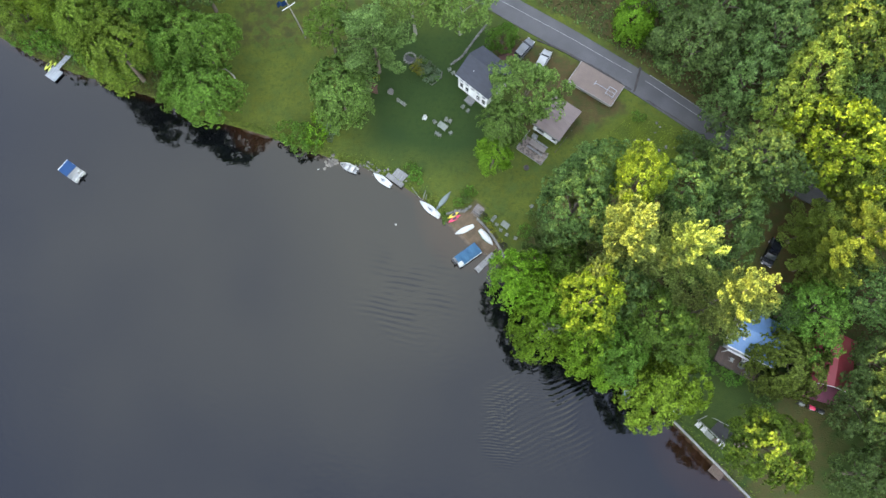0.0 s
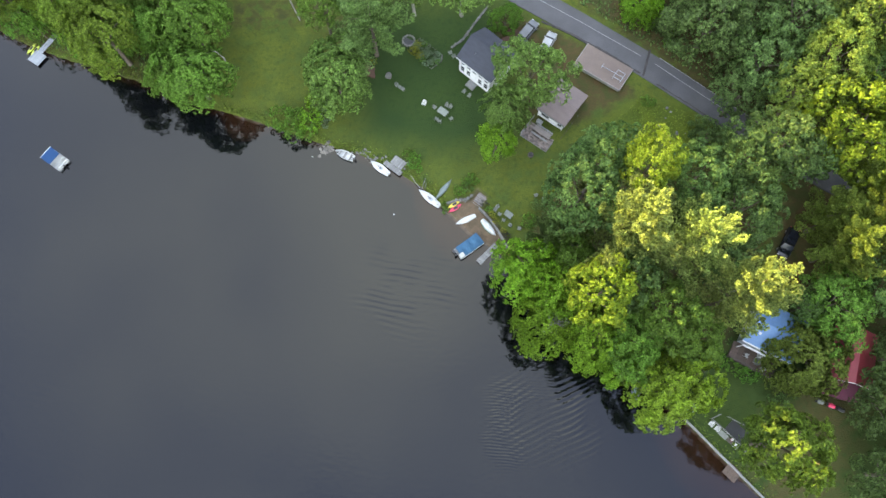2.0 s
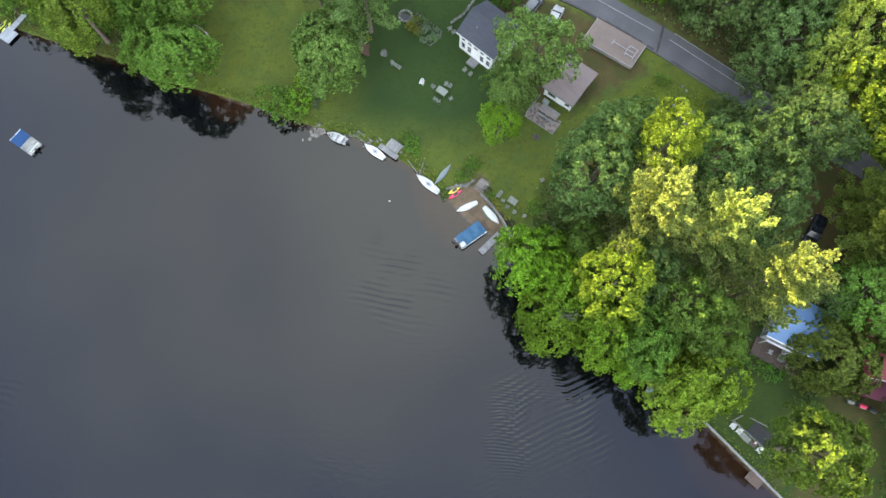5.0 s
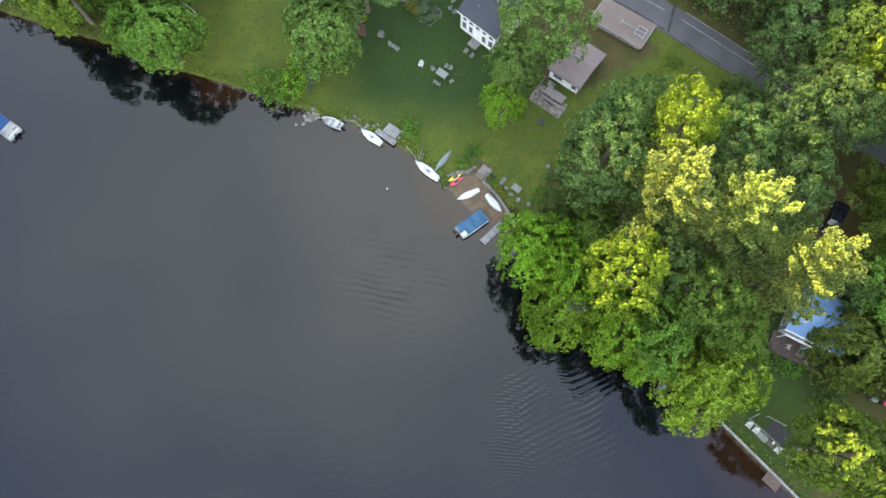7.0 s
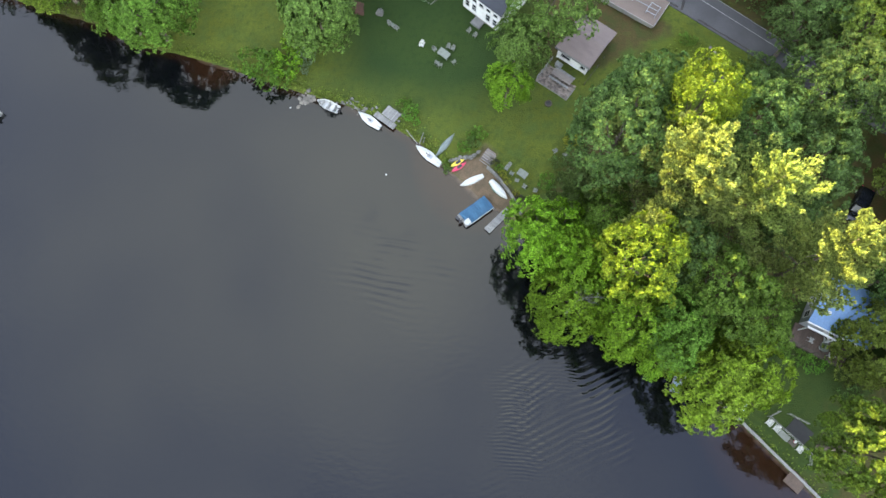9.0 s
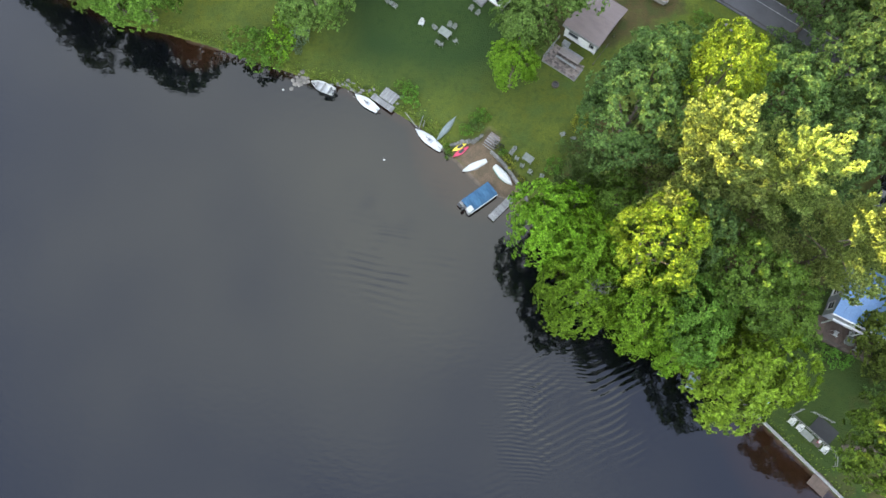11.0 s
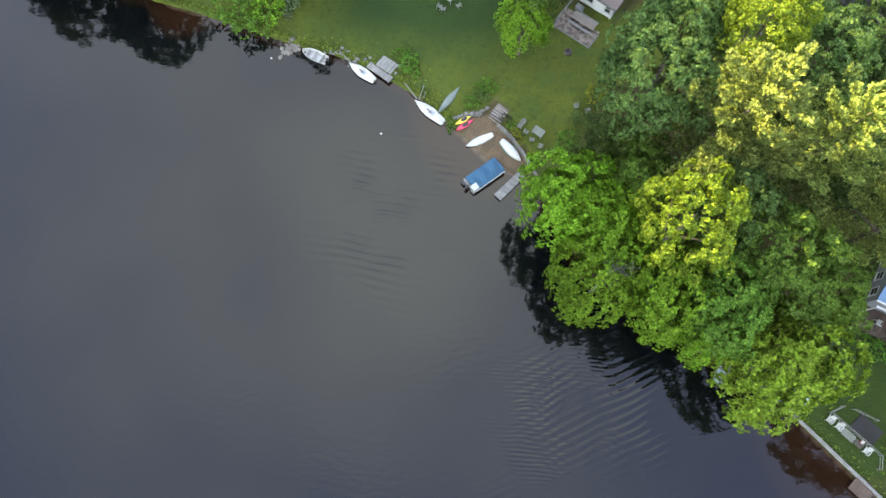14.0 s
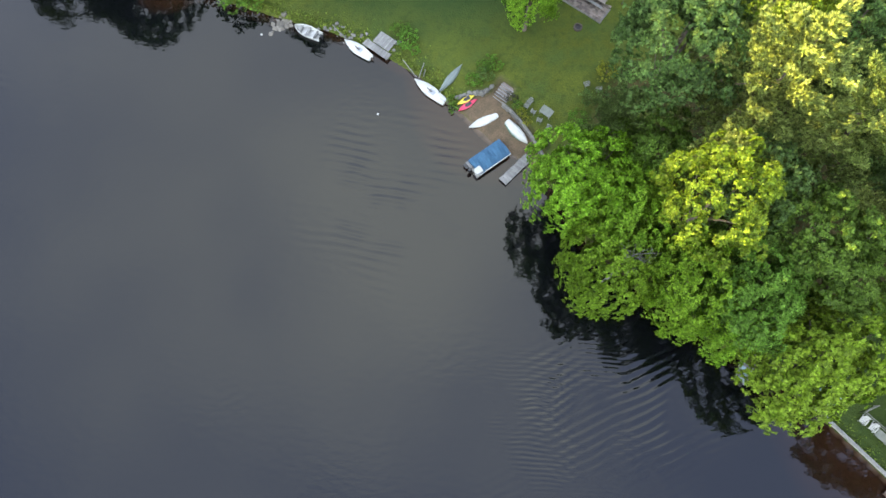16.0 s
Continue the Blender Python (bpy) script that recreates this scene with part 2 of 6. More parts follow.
M_BARK = mat("bark", (0.16, 0.13, 0.10), 0.9, other=(0.09, 0.075, 0.06), scale=3, fine=25, bump=0.8)
M_PALEBARK = mat("pale_bark", (0.32, 0.31, 0.28), 0.85, other=(0.20, 0.185, 0.165), scale=4, fine=20, bump=0.6)
M_ASPHALT = mat("asphalt", (0.102, 0.101, 0.105), 0.9, other=(0.080, 0.079, 0.083), scale=0.35, fine=9, bump=0.3, spec=0.3)
M_ROADLINE = mat("road_paint", (0.30, 0.30, 0.29), 0.8, other=(0.16, 0.16, 0.16), scale=2.5, fine=14)
M_DARKSTRIP = mat("dark_road_strip", (0.022, 0.020, 0.020), 0.85, other=(0.05, 0.045, 0.04), scale=1.5, fine=12)
M_WHITE = mat("white_paint", (0.60, 0.61, 0.61), 0.6, other=(0.46, 0.47, 0.47), scale=1, fine=8, bump=0.1)
M_WALLWHITE = mat("white_boarding", (0.78, 0.79, 0.80), 0.6, other=(0.66, 0.67, 0.68), scale=1, fine=8, bump=0.1)
M_GEL = mat("white_gelcoat", (0.46, 0.465, 0.45), 0.35, other=(0.36, 0.37, 0.355), scale=1.2, fine=10, bump=0.03)
M_SLATE = mat("dark_shingles", (0.040, 0.044, 0.058), 0.85, other=(0.030, 0.033, 0.043), scale=0.8, fine=9, bump=0.5, stretch=(1, 3, 1))
M_BROWNROOF = mat("brown_shingles", (0.175, 0.140, 0.130), 0.9, other=(0.145, 0.115, 0.108), scale=0.6, fine=9, bump=0.5, stretch=(1, 3, 1))
M_FLATROOF = mat("gravel_roof", (0.155, 0.120, 0.100), 0.95, other=(0.125, 0.098, 0.084), scale=0.5, fine=12, bump=0.5)
M_BLUEROOF = mat("blue_metal_roof", (0.085, 0.170, 0.310), 0.5, other=(0.100, 0.180, 0.310), scale=0.5, fine=6, bump=0.1)
M_REDROOF = mat("red_metal_roof", (0.165, 0.016, 0.024), 0.6, other=(0.195, 0.026, 0.034), scale=0.5, fine=6, bump=0.1)
M_MAROON = mat("maroon_roof", (0.090, 0.014, 0.034), 0.7, other=(0.070, 0.014, 0.028), scale=0.7, fine=8, bump=0.2)
M_GREYSIDING = mat("grey_siding", (0.30, 0.32, 0.35), 0.7, other=(0.26, 0.28, 0.31), scale=1, fine=6)
M_REDSIDING = mat("red_siding", (0.20, 0.05, 0.04), 0.8, scale=1, fine=6)
M_BROWNWOOD = mat("brown_decking", (0.115, 0.080, 0.062), 0.85, other=(0.085, 0.062, 0.050), scale=1.2, fine=14, bump=0.5, stretch=(1, 6, 1))
M_GREYWOOD = mat("weathered_boards", (0.23, 0.23, 0.225), 0.9, other=(0.15, 0.15, 0.148), scale=1.6, fine=14, bump=0.6, stretch=(5, 1, 1), loose=0.2)
M_DARKWOOD = mat("dark_timber", (0.085, 0.070, 0.058), 0.9, scale=2, fine=14, bump=0.5)
M_STONE = mat("grey_stone", (0.165, 0.162, 0.150), 0.9, other=(0.095, 0.092, 0.085), scale=2.2, fine=12, bump=0.7, loose=0.3)
M_PALESTONE = mat("pale_shore_stone", (0.165, 0.152, 0.132), 0.9, other=(0.10, 0.092, 0.08), scale=2.2, fine=12, bump=0.7, loose=0.3)
M_PAVER = mat("paver", (0.185, 0.152, 0.132), 0.9, other=(0.115, 0.096, 0.085), scale=2.2, fine=14, bump=0.6, loose=0.5)
M_TABLETOP = mat("weathered_table_boards", (0.24, 0.21, 0.19), 0.85, other=(0.19, 0.165, 0.15), scale=1.6, fine=14, bump=0.5, stretch=(1, 6, 1))
M_CONCRETE = mat("concrete", (0.33, 0.31, 0.29), 0.9, other=(0.24, 0.23, 0.21), scale=0.8, fine=9, bump=0.4)
M_TARP = mat("blue_boat_cover", (0.032, 0.108, 0.195), 0.85, other=(0.026, 0.085, 0.160), scale=0.9, fine=5, bump=0.3)
M_NAVY = mat("navy_canopy", (0.013, 0.047, 0.130), 0.8, other=(0.011, 0.040, 0.110), scale=0.9, fine=5, bump=0.3, spec=0.2)
M_STEEL = mat("aluminium", (0.55, 0.56, 0.58), 0.4, 0.9, scale=2, fine=12, bump=0.1)
M_BLACK = mat("black_plastic", (0.018, 0.018, 0.020), 0.45, scale=2, fine=12, bump=0.1)
M_YELLOW = mat("yellow_plastic", (0.75, 0.62, 0.06), 0.4, scale=2, fine=10, bump=0.05)
M_LIME = mat("lime_plastic", (0.66, 0.74, 0.10), 0.4, scale=2, fine=10, bump=0.05)
M_PINK = mat("red_pink_plastic", (0.68, 0.045, 0.12), 0.4, scale=2, fine=10, bump=0.05)
M_GREENPAINT = mat("green_paint", (0.05, 0.15, 0.10), 0.5, scale=2, fine=10, bump=0.1)
M_SLATEBOAT = mat("grey_green_hull", (0.155, 0.190, 0.180), 0.6, other=(0.12, 0.15, 0.15), scale=1.5, fine=10, bump=0.1)
M_LIGHTBLUE = mat("pale_blue_canvas", (0.34, 0.48, 0.60), 0.7, other=(0.5, 0.6, 0.68), scale=2.0, fine=9, bump=0.2)
M_GLASS = mat("window_glass", (0.030, 0.036, 0.045), 0.08, scale=1, fine=4, bump=0.0)
M_SILVER = mat("silver_car_paint", (0.105, 0.112, 0.122), 0.4, 0.0, scale=1, fine=8, bump=0.0)
M_WHITECAR = mat("white_car_paint", (0.30, 0.31, 0.31), 0.3, scale=1, fine=8, bump=0.0)
M_BLACKCAR = mat("black_car_paint", (0.012, 0.014, 0.020), 0.15, scale=1, fine=8, bump=0.0)
M_RUBBER = mat("tyre_rubber", (0.02, 0.02, 0.02), 0.9, scale=3, fine=20)
M_LAMP = mat("headlight_lens", (0.7, 0.7, 0.7), 0.15, scale=3, fine=20, bump=0.0)
M_MULCH = mat("red_mulch", (0.095, 0.045, 0.032), 0.95, other=(0.065, 0.036, 0.026), scale=2, fine=14, bump=0.8)
M_GREYCHAIR = mat("grey_chair_paint", (0.165, 0.178, 0.155), 0.7, scale=2, fine=9)
M_MARBLE = mat("pale_table_top", (0.155, 0.175, 0.150), 0.6, scale=2, fine=9, bump=0.1)


# ---- building blocks ----
def part(name, bm, material, parent=None, label=""):
    """One mesh object out of a bmesh, under a thing or a part."""
    me = bpy.data.meshes.new(name)
    bm.to_mesh(me)
    bm.free()
    me.materials.append(material)
    ob = new(name, me)
    if parent:
        ob.parent = parent
    if label:
        ob["label"] = label
    return ob


def thing(name, x, y, z, turn, label, category, group="", kind=""):
    """An Empty at the base of a thing; turn in degrees."""
    ob = new(name)
    ob.empty_display_size = 0.3
    ob.matrix_basis = pose(x, y, z, 0, 0, turn)
    return tagged(ob, label, category, group, kind)


def box(x0, y0, z0, x1, y1, z1, bevel=0.0, bm=None):
    bm = bm or bmesh.new()
    m = Matrix.LocRotScale(((x0 + x1) / 2, (y0 + y1) / 2, (z0 + z1) / 2), None, (abs(x1 - x0), abs(y1 - y0), abs(z1 - z0)))
    made = bmesh.ops.create_cube(bm, size=1, matrix=m)
    if bevel:
        edges = list({ed for v in made["verts"] for ed in v.link_edges})
        bmesh.ops.bevel(bm, geom=edges, offset=bevel, segments=2, affect="EDGES", clamp_overlap=True)
    return bm


def turned(bm, m):
    bmesh.ops.transform(bm, matrix=m, verts=bm.verts)
    return bm


def tube(points, radii, sides=7, bm=None):
    """A tapered tube along points."""
    bm = bm or bmesh.new()
    rings = []
    pts = [Vector(p) for p in points]
    for i, (p, r) in enumerate(zip(pts, radii)):
        d = (pts[min(i + 1, len(pts) - 1)] - pts[max(i - 1, 0)]).normalized()
        u = d.orthogonal().normalized() if abs(d.z) < 0.9 else Vector((1, 0, 0))
        u = (u - d * u.dot(d)).normalized()
        v = d.cross(u)
        rings.append([bm.verts.new(p + (u * math.cos(k) + v * math.sin(k)) * r) for k in (2 * math.pi * j / sides for j in range(sides))])
    for a, b in zip(rings, rings[1:]):
        for j in range(sides):
            bm.faces.new((a[j], a[(j + 1) % sides], b[(j + 1) % sides], b[j]))
    bm.faces.new(rings[0][::-1])
    bm.faces.new(rings[-1])
    return bm


def disc(r, h, sides=16, top=None, bm=None, x=0, y=0, z=0):
    """An upright round block with its base at z."""
    bm = bm or bmesh.new()
    bmesh.ops.create_cone(bm, cap_ends=True, segments=sides, radius1=r, radius2=r if top is None else top, depth=h, matrix=Matrix.Translation((x, y, z + h / 2)))
    return bm


def ring(r, thick, h, sides=18):
    """A flat round kerb."""
    bm = bmesh.new()
    rows = []
    for k in range(sides):
        c, s = math.cos(2 * math.pi * k / sides), math.sin(2 * math.pi * k / sides)
        rows.append([bm.verts.new((c * q, s * q, w)) for q, w in ((r, 0), (r, h), (r - thick, h), (r - thick, 0))])
    for a, b in zip(rows, rows[1:] + rows[:1]):
        for j in range(4):
            bm.faces.new((a[j], b[j], b[(j + 1) % 4], a[(j + 1) % 4]))
    return bm


def slab(ring_xy, z0, z1):
    """A flat plate with the given outline."""
    bm = bmesh.new()
    lo = [bm.verts.new((x, y, z0)) for x, y in ring_xy]
    hi = [bm.verts.new((x, y, z1)) for x, y in ring_xy]
    bm.faces.new(lo[::-1])
    bm.faces.new(hi)
    for j in range(len(lo)):
        k = (j + 1) % len(lo)
        bm.faces.new((lo[j], lo[k], hi[k], hi[j]))
    bmesh.ops.recalc_face_normals(bm, faces=bm.faces)
    return bm


def rock(size, seed, flat=0.6):
    bm = bmesh.new()
    bmesh.ops.create_icosphere(bm, subdivisions=2, radius=size)
    for v in bm.verts:
        k = 1 + 0.45 * noise.noise(v.co / size * 1.1 + Vector((seed * 3.7, seed, 0)))
        v.co = Vector((v.co.x * k, v.co.y * k, v.co.z * k * flat))
    return bm


# ---- ground and water ----
SHORE = [(-900, 330), (-300, 150), (-140, 95), (-90, 72), (-76.5, 64.7), (-70.0, 60.9), (-62.8, 57.8), (-55.8, 55.5), (-47.8, 52.9), (-40.9, 49.5), (-35.1, 48.0),
         (-29.3, 46.2), (-24.3, 44.3), (-17.5, 41.9), (-12.9, 40.6), (-7.5, 38.0), (-3.0, 35.0), (0.7, 31.5), (4.1, 27.8), (7.6, 25.5), (10.0, 23.0), (14.6, 14.6),
         (23.6, 8.0), (33.2, 1.2), (44.2, -10.6), (60, -27), (110, -75), (300, -240), (900, -700)]
BEACH = [(0.6, 31.6), (2.2, 32.9), (4.2, 33.2), (5.2, 34.6), (6.6, 33.2), (5.6, 31.6), (7.4, 29.9), (9.6, 27.0), (8.6, 24.4), (4.0, 27.0)]
MEADOW = [(22, 41), (30, 48), (36, 46), (42, 41), (38, 34), (26, 35)]
# outline of the darker green lawn round the cottage
DARK_LAWN = [(-13, 43), (-9, 41.5), (2, 39.5), (9, 41), (11, 48), (9, 53), (13, 58), (8, 66), (-14, 66), (-15, 54)]


def inland(x, y):
    """Metres from the shoreline: plus on land, minus in the lake."""
    x, y = np.asarray(x, float), np.asarray(y, float)
    best, side = np.full(x.shape, 1e9), np.zeros(x.shape)
    for (ax, ay), (bx, by) in zip(SHORE, SHORE[1:]):
        dx, dy = bx - ax, by - ay
        k = np.clip(((x - ax) * dx + (y - ay) * dy) / (dx * dx + dy * dy), 0, 1)
        px, py = x - ax - k * dx, y - ay - k * dy
        d = np.hypot(px, py)
        near = d < best
        best = np.where(near, d, best)
        side = np.where(near, np.sign(dx * py - dy * px), side)
    return best * side


def within(x, y, outline):
    x, y = np.asarray(x, float), np.asarray(y, float)
    odd = np.zeros(x.shape, bool)
    for (ax, ay), (bx, by) in zip(outline, outline[1:] + outline[:1]):
        odd ^= ((ay > y) != (by > y)) & (x < (bx - ax) * (y - ay) / ((by - ay) or 1e-9) + ax)
    return odd


def heights(x, y):
    d = inland(x, y)
    up = 0.35 * np.clip(d / 0.5, 0, 1) + 0.125 * np.clip(d - 1, 0, 34) + 0.03 * np.clip(d - 35, 0, 120)
    h = np.where(d > 0, up, np.maximum(0.3 * d, -3.0))
    return np.where(within(x, y, BEACH) & (d > 0), 0.06 + 0.05 * d, h)


def lie(x, y):
    """The ground's height at a place."""
    return float(heights(x, y))


def off_line(x, y, line):
    """Distance from a polyline."""
    best = np.full(np.shape(x), 1e9)
    for (ax, ay), (bx, by) in zip(line, line[1:]):
        dx, dy = bx - ax, by - ay
        k = np.clip(((x - ax) * dx + (y - ay) * dy) / (dx * dx + dy * dy), 0, 1)
        best = np.minimum(best, np.hypot(x - ax - k * dx, y - ay - k * dy))
    return best


def soft_in(x, y, outline, soft):
    """1 inside an outline, 0 outside, with a soft edge."""
    d = off_line(x, y, outline + outline[:1])
    return np.clip(0.5 + np.where(within(x, y, outline), d, -d) / soft, 0, 1)


def sheet(name, xs, ys, zf, material):
    gx, gy = np.meshgrid(xs, ys)
    z = zf(gx, gy)
    co = np.stack([gx, gy, z], -1).reshape(-1, 3)
    nx, ny = len(xs), len(ys)
    i = (np.arange(ny - 1)[:, None] * nx + np.arange(nx - 1)[None]).ravel()
    quads = np.stack([i, i + 1, i + nx + 1, i + nx], 1)
    me = bpy.data.meshes.new(name)
    me.from_pydata(co.tolist(), [], quads.tolist())
    me.materials.append(material)
    me.shade_smooth()
    return new(name, me), gx.ravel(), gy.ravel()


far = [180, 300, 600, 1200, 2500]
xs = np.concatenate([[-v for v in far[::-1]], np.arange(-110, 100.1, 0.75), far])
ys = np.concatenate([[-v for v in far[::-1]], np.arange(-50, 110.1, 0.75), far])
ROAD = [(-60, 112), (-10, 82), (11.2, 67.1), (20.1, 61.4), (31.3, 53.5), (45.5, 42.6), (57.0, 34.5), (70, 27), (110, 10)]
DRIVE = [(57.0, 34.5), (52.5, 28.5), (51.0, 21.0)]


def ground_height(x, y):
    h = heights(x, y)
    d = inland(x, y)
    rough = np.array([noise.noise((a * 0.35, b * 0.35, 0)) for a, b in zip(x.ravel(), y.ravel())]).reshape(x.shape)
    return h + np.clip(d - 1, 0, 1) * 0.06 * rough


fx = np.concatenate([xs[xs < -24], np.arange(-24, 20, 0.36), xs[xs > 20]])
fy = np.concatenate([ys[ys < 22], np.arange(22, 48, 0.36), ys[ys > 48]])
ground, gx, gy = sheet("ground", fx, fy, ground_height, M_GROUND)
tagged(ground, "sloping lakeside lawn, bare soil and woodland floor", "ground", kind="structure")
d = inland(gx, gy)
wood = np.maximum(np.clip((d - 37) / 3, 0, 1), np.clip((gx - 58) / 4, 0, 1) * np.clip(d / 3, 0, 1))
grove = [(9, 23), (14, 14), (24, 8), (31, 4), (40, 10), (44, 16), (48, 30), (44, 38), (30, 38), (17, 36), (13, 28)]
wood = np.maximum(wood, soft_in(gx, gy, grove, 3.0))
left = [(-100, 70), (-72, 60), (-40, 49), (-37, 53), (-41, 60), (-41, 80), (-100, 110)]
wood = np.maximum(wood, 0.75 * soft_in(gx, gy, left, 3.0))
bare = np.clip(1.6 - off_line(gx, gy, DRIVE) / 4.0, 0, 1)
bare = np.maximum(bare, soft_in(gx, gy, [(18, 51), (27, 47.5), (29, 50), (21, 54.5), (17, 57)], 1.5))
bare = np.maximum(bare, 1.0 * soft_in(gx, gy, [(12, 46), (17, 51), (22, 54), (20, 57), (14, 54), (10, 48)], 2))
bare = np.maximum(bare, 0.9 * soft_in(gx, gy, [(9, 55), (19, 52), (23, 56.5), (14, 62), (8, 63)], 2.0))
verge = [(x + 5.0, y + 7.0) for x, y in ROAD[2:7]]
bare = np.maximum(bare, 0.85 * np.clip(2.2 - off_line(gx, gy, verge) / 3.2, 0, 1))
bare = np.maximum(bare, 0.8 * soft_in(gx, gy, [(12.5, 45.5), (19, 43.5), (30, 48.5), (27, 52), (18, 57), (12, 50)], 2.5))
# dirtier lawn under the trees by the pole, their shade painted in with it
bare = np.maximum(bare, 0.5 * soft_in(gx, gy, [(-35, 61), (-22, 61.5), (-14, 57), (-12, 75), (-36, 82)], 3.0))
dirt = np.clip(np.maximum(wood * 0.75, bare), 0, 1)
dirt = np.maximum(dirt, np.clip(0.85 - off_line(gx, gy, [(48, -8), (58, 14)]) / 14, 0, 0.7))
sandy = soft_in(gx, gy, BEACH, 0.8)
painted_shade = 0.85 * np.clip((d - 45) / 4, 0, 1) * np.clip((gx + 14) / 6, 0, 1)
painted_shade = np.maximum(painted_shade, 0.8 * np.clip((gx - 31) / 4, 0, 1) * np.clip((22 - gy) / 4, 0, 1))      # shade put into the ground colour, beyond the road and by the eastern houses
cover = np.stack([np.maximum(soft_in(gx, gy, DARK_LAWN, 8.0), painted_shade), dirt, np.where(d < -0.6, 1, sandy), soft_in(gx, gy, MEADOW, 3.0)], 1)
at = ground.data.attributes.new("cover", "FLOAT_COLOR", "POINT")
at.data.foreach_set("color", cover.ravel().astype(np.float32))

wx = np.concatenate([xs[:5], np.arange(-110, 101, 1.0), xs[-5:]])
wy = np.concatenate([ys[:5], np.arange(-50, 111, 1.0), ys[-5:]])
water, gx, gy = sheet("lake", wx, wy, lambda x, y: np.zeros_like(x), M_WATER)
tagged(water, "still dark lake water with faint ripples", "water", kind="structure")
at = water.data.attributes.new("depth", "FLOAT", "POINT")
bed_and_reflection = np.zeros_like(gx)                           # where the lake bed stays shallow; the western spot paints a brown tree reflection
for sx, sy, sr in ((37, -5, 13), (-31.5, 45.5, 4), (2, 29, 9)):
    bed_and_reflection = np.maximum(bed_and_reflection, np.clip(1.5 - 1.5 * np.hypot(gx - sx, gy - sy) / sr, 0, 1))
at.data.foreach_set("value", np.clip(-inland(gx, gy) / (2.5 + 14 * bed_and_reflection), 0, 1).astype(np.float32))


def ribbon(line, half, lift, step=1.5, jag=0.0):
    """A strip laid on the ground along a line."""
    pts = []
    for (ax, ay), (bx, by) in zip(line, line[1:]):
        n = max(1, int(math.hypot(bx - ax, by - ay) / step))
        pts += [(ax + (bx - ax) * k / n, ay + (by - ay) * k / n) for k in range(n)]
    pts.append(line[-1])
    for _ in range(3):
        pts = [pts[0]] + [tuple((p[k] + 2 * q[k] + r[k]) / 4 for k in (0, 1)) for p, q, r in zip(pts, pts[1:], pts[2:])] + [pts[-1]]
    bm = bmesh.new()
    rows = []
    for i, (x, y) in enumerate(pts):
        (ax, ay), (bx, by) = pts[max(i - 1, 0)], pts[min(i + 1, len(pts) - 1)]
        k = math.hypot(bx - ax, by - ay) or 1
        ux, uy = -(by - ay) / k, (bx - ax) / k
        row = []
        for s in (-1, -0.5, 0, 0.5, 1):
            h = half * (1 + jag * (random.random() - 0.5))
            px, py = x + ux * h * s, y + uy * h * s
            row.append(bm.verts.new((px, py, lie(px, py) + lift)))
        low = [bm.verts.new(row[0].co - Vector((0, 0, 0.25)))], [bm.verts.new(row[-1].co - Vector((0, 0, 0.25)))]
        rows.append(low[0] + row + low[1])
    for a, b in zip(rows, rows[1:]):
        for j in range(6):
            bm.faces.new((a[j], b[j], b[j + 1], a[j + 1]))
    bmesh.ops.recalc_face_normals(bm, faces=bm.faces)
    return bm


road = tagged(part("road", ribbon(ROAD, 2.1, 0.12), M_ASPHALT), "grey asphalt lane with a worn white line", "road", kind="structure")
part("centre_line", ribbon([(5, 71.3), (11.3, 67.5), (20.4, 61.8), (30.5, 55.0)], 0.05, 0.14, 1.0, 0.5), M_ROADLINE, road, "worn white painted line")
part("centre_line", ribbon([(32.6, 53.6), (45.9, 43.1), (52, 38.4)], 0.045, 0.14, 1.0, 0.5), M_ROADLINE, road, "worn white painted line")
part("edge_crack", ribbon([(15.5, 61.4), (19.0, 59.6), (24.5, 56.2), (30.2, 52.0)], 0.13, 0.14, 0.5, 1.4), M_DARKSTRIP, road, "dark crumbled road edge")
part("edge_crack", ribbon([(32.6, 50.2), (38, 46.2), (44.5, 41.0)], 0.09, 0.14, 0.5, 1.4), M_DARKSTRIP, road, "dark crumbled road edge")
part("road_edge", ribbon([(33.4, 54.6), (39, 50.2), (46.9, 43.9)], 0.05, 0.15, 0.8, 0.6), M_ROADLINE, road, "pale worn edge strip")
# narrow dark strip running across the lane
part("patch_seam", ribbon([(30.6, 51.6), (31.3, 53.7), (32.0, 56.0)], 0.16, 0.15, 0.5, 0.5), M_DARKSTRIP, road, "thin dark strip across the road")


# ---- trees ----
def leaf_mesh(name, centre, axis, side, size, slim):
    """Kite-shaped leaves: centres, unit axes, unit sides, lengths; slim is width over length."""
    n = len(centre)
    s = size[:, None]
    v = np.empty((n, 4, 3))
    up = np.cross(axis, side)
    v[:, 0] = centre - axis * s * 0.5
    v[:, 1] = centre + side * s * slim * 0.5 + axis * s * 0.05 + up * s * 0.10
    v[:, 2] = centre + axis * s * 0.5
    v[:, 3] = centre - side * s * slim * 0.5 + axis * s * 0.05 + up * s * 0.10
    me = bpy.data.meshes.new(name)
    me.vertices.add(4 * n)
    me.vertices.foreach_set("co", v.ravel())
    me.loops.add(4 * n)
    me.loops.foreach_set("vertex_index", np.arange(4 * n))
    me.polygons.add(n)
    me.polygons.foreach_set("loop_start", np.arange(n) * 4)
    me.update(calc_edges=True)
    me.materials.append(M_OAK)
    return me


def unit(v):
    return v / np.maximum(np.linalg.norm(v, axis=1, keepdims=True), 1e-9)


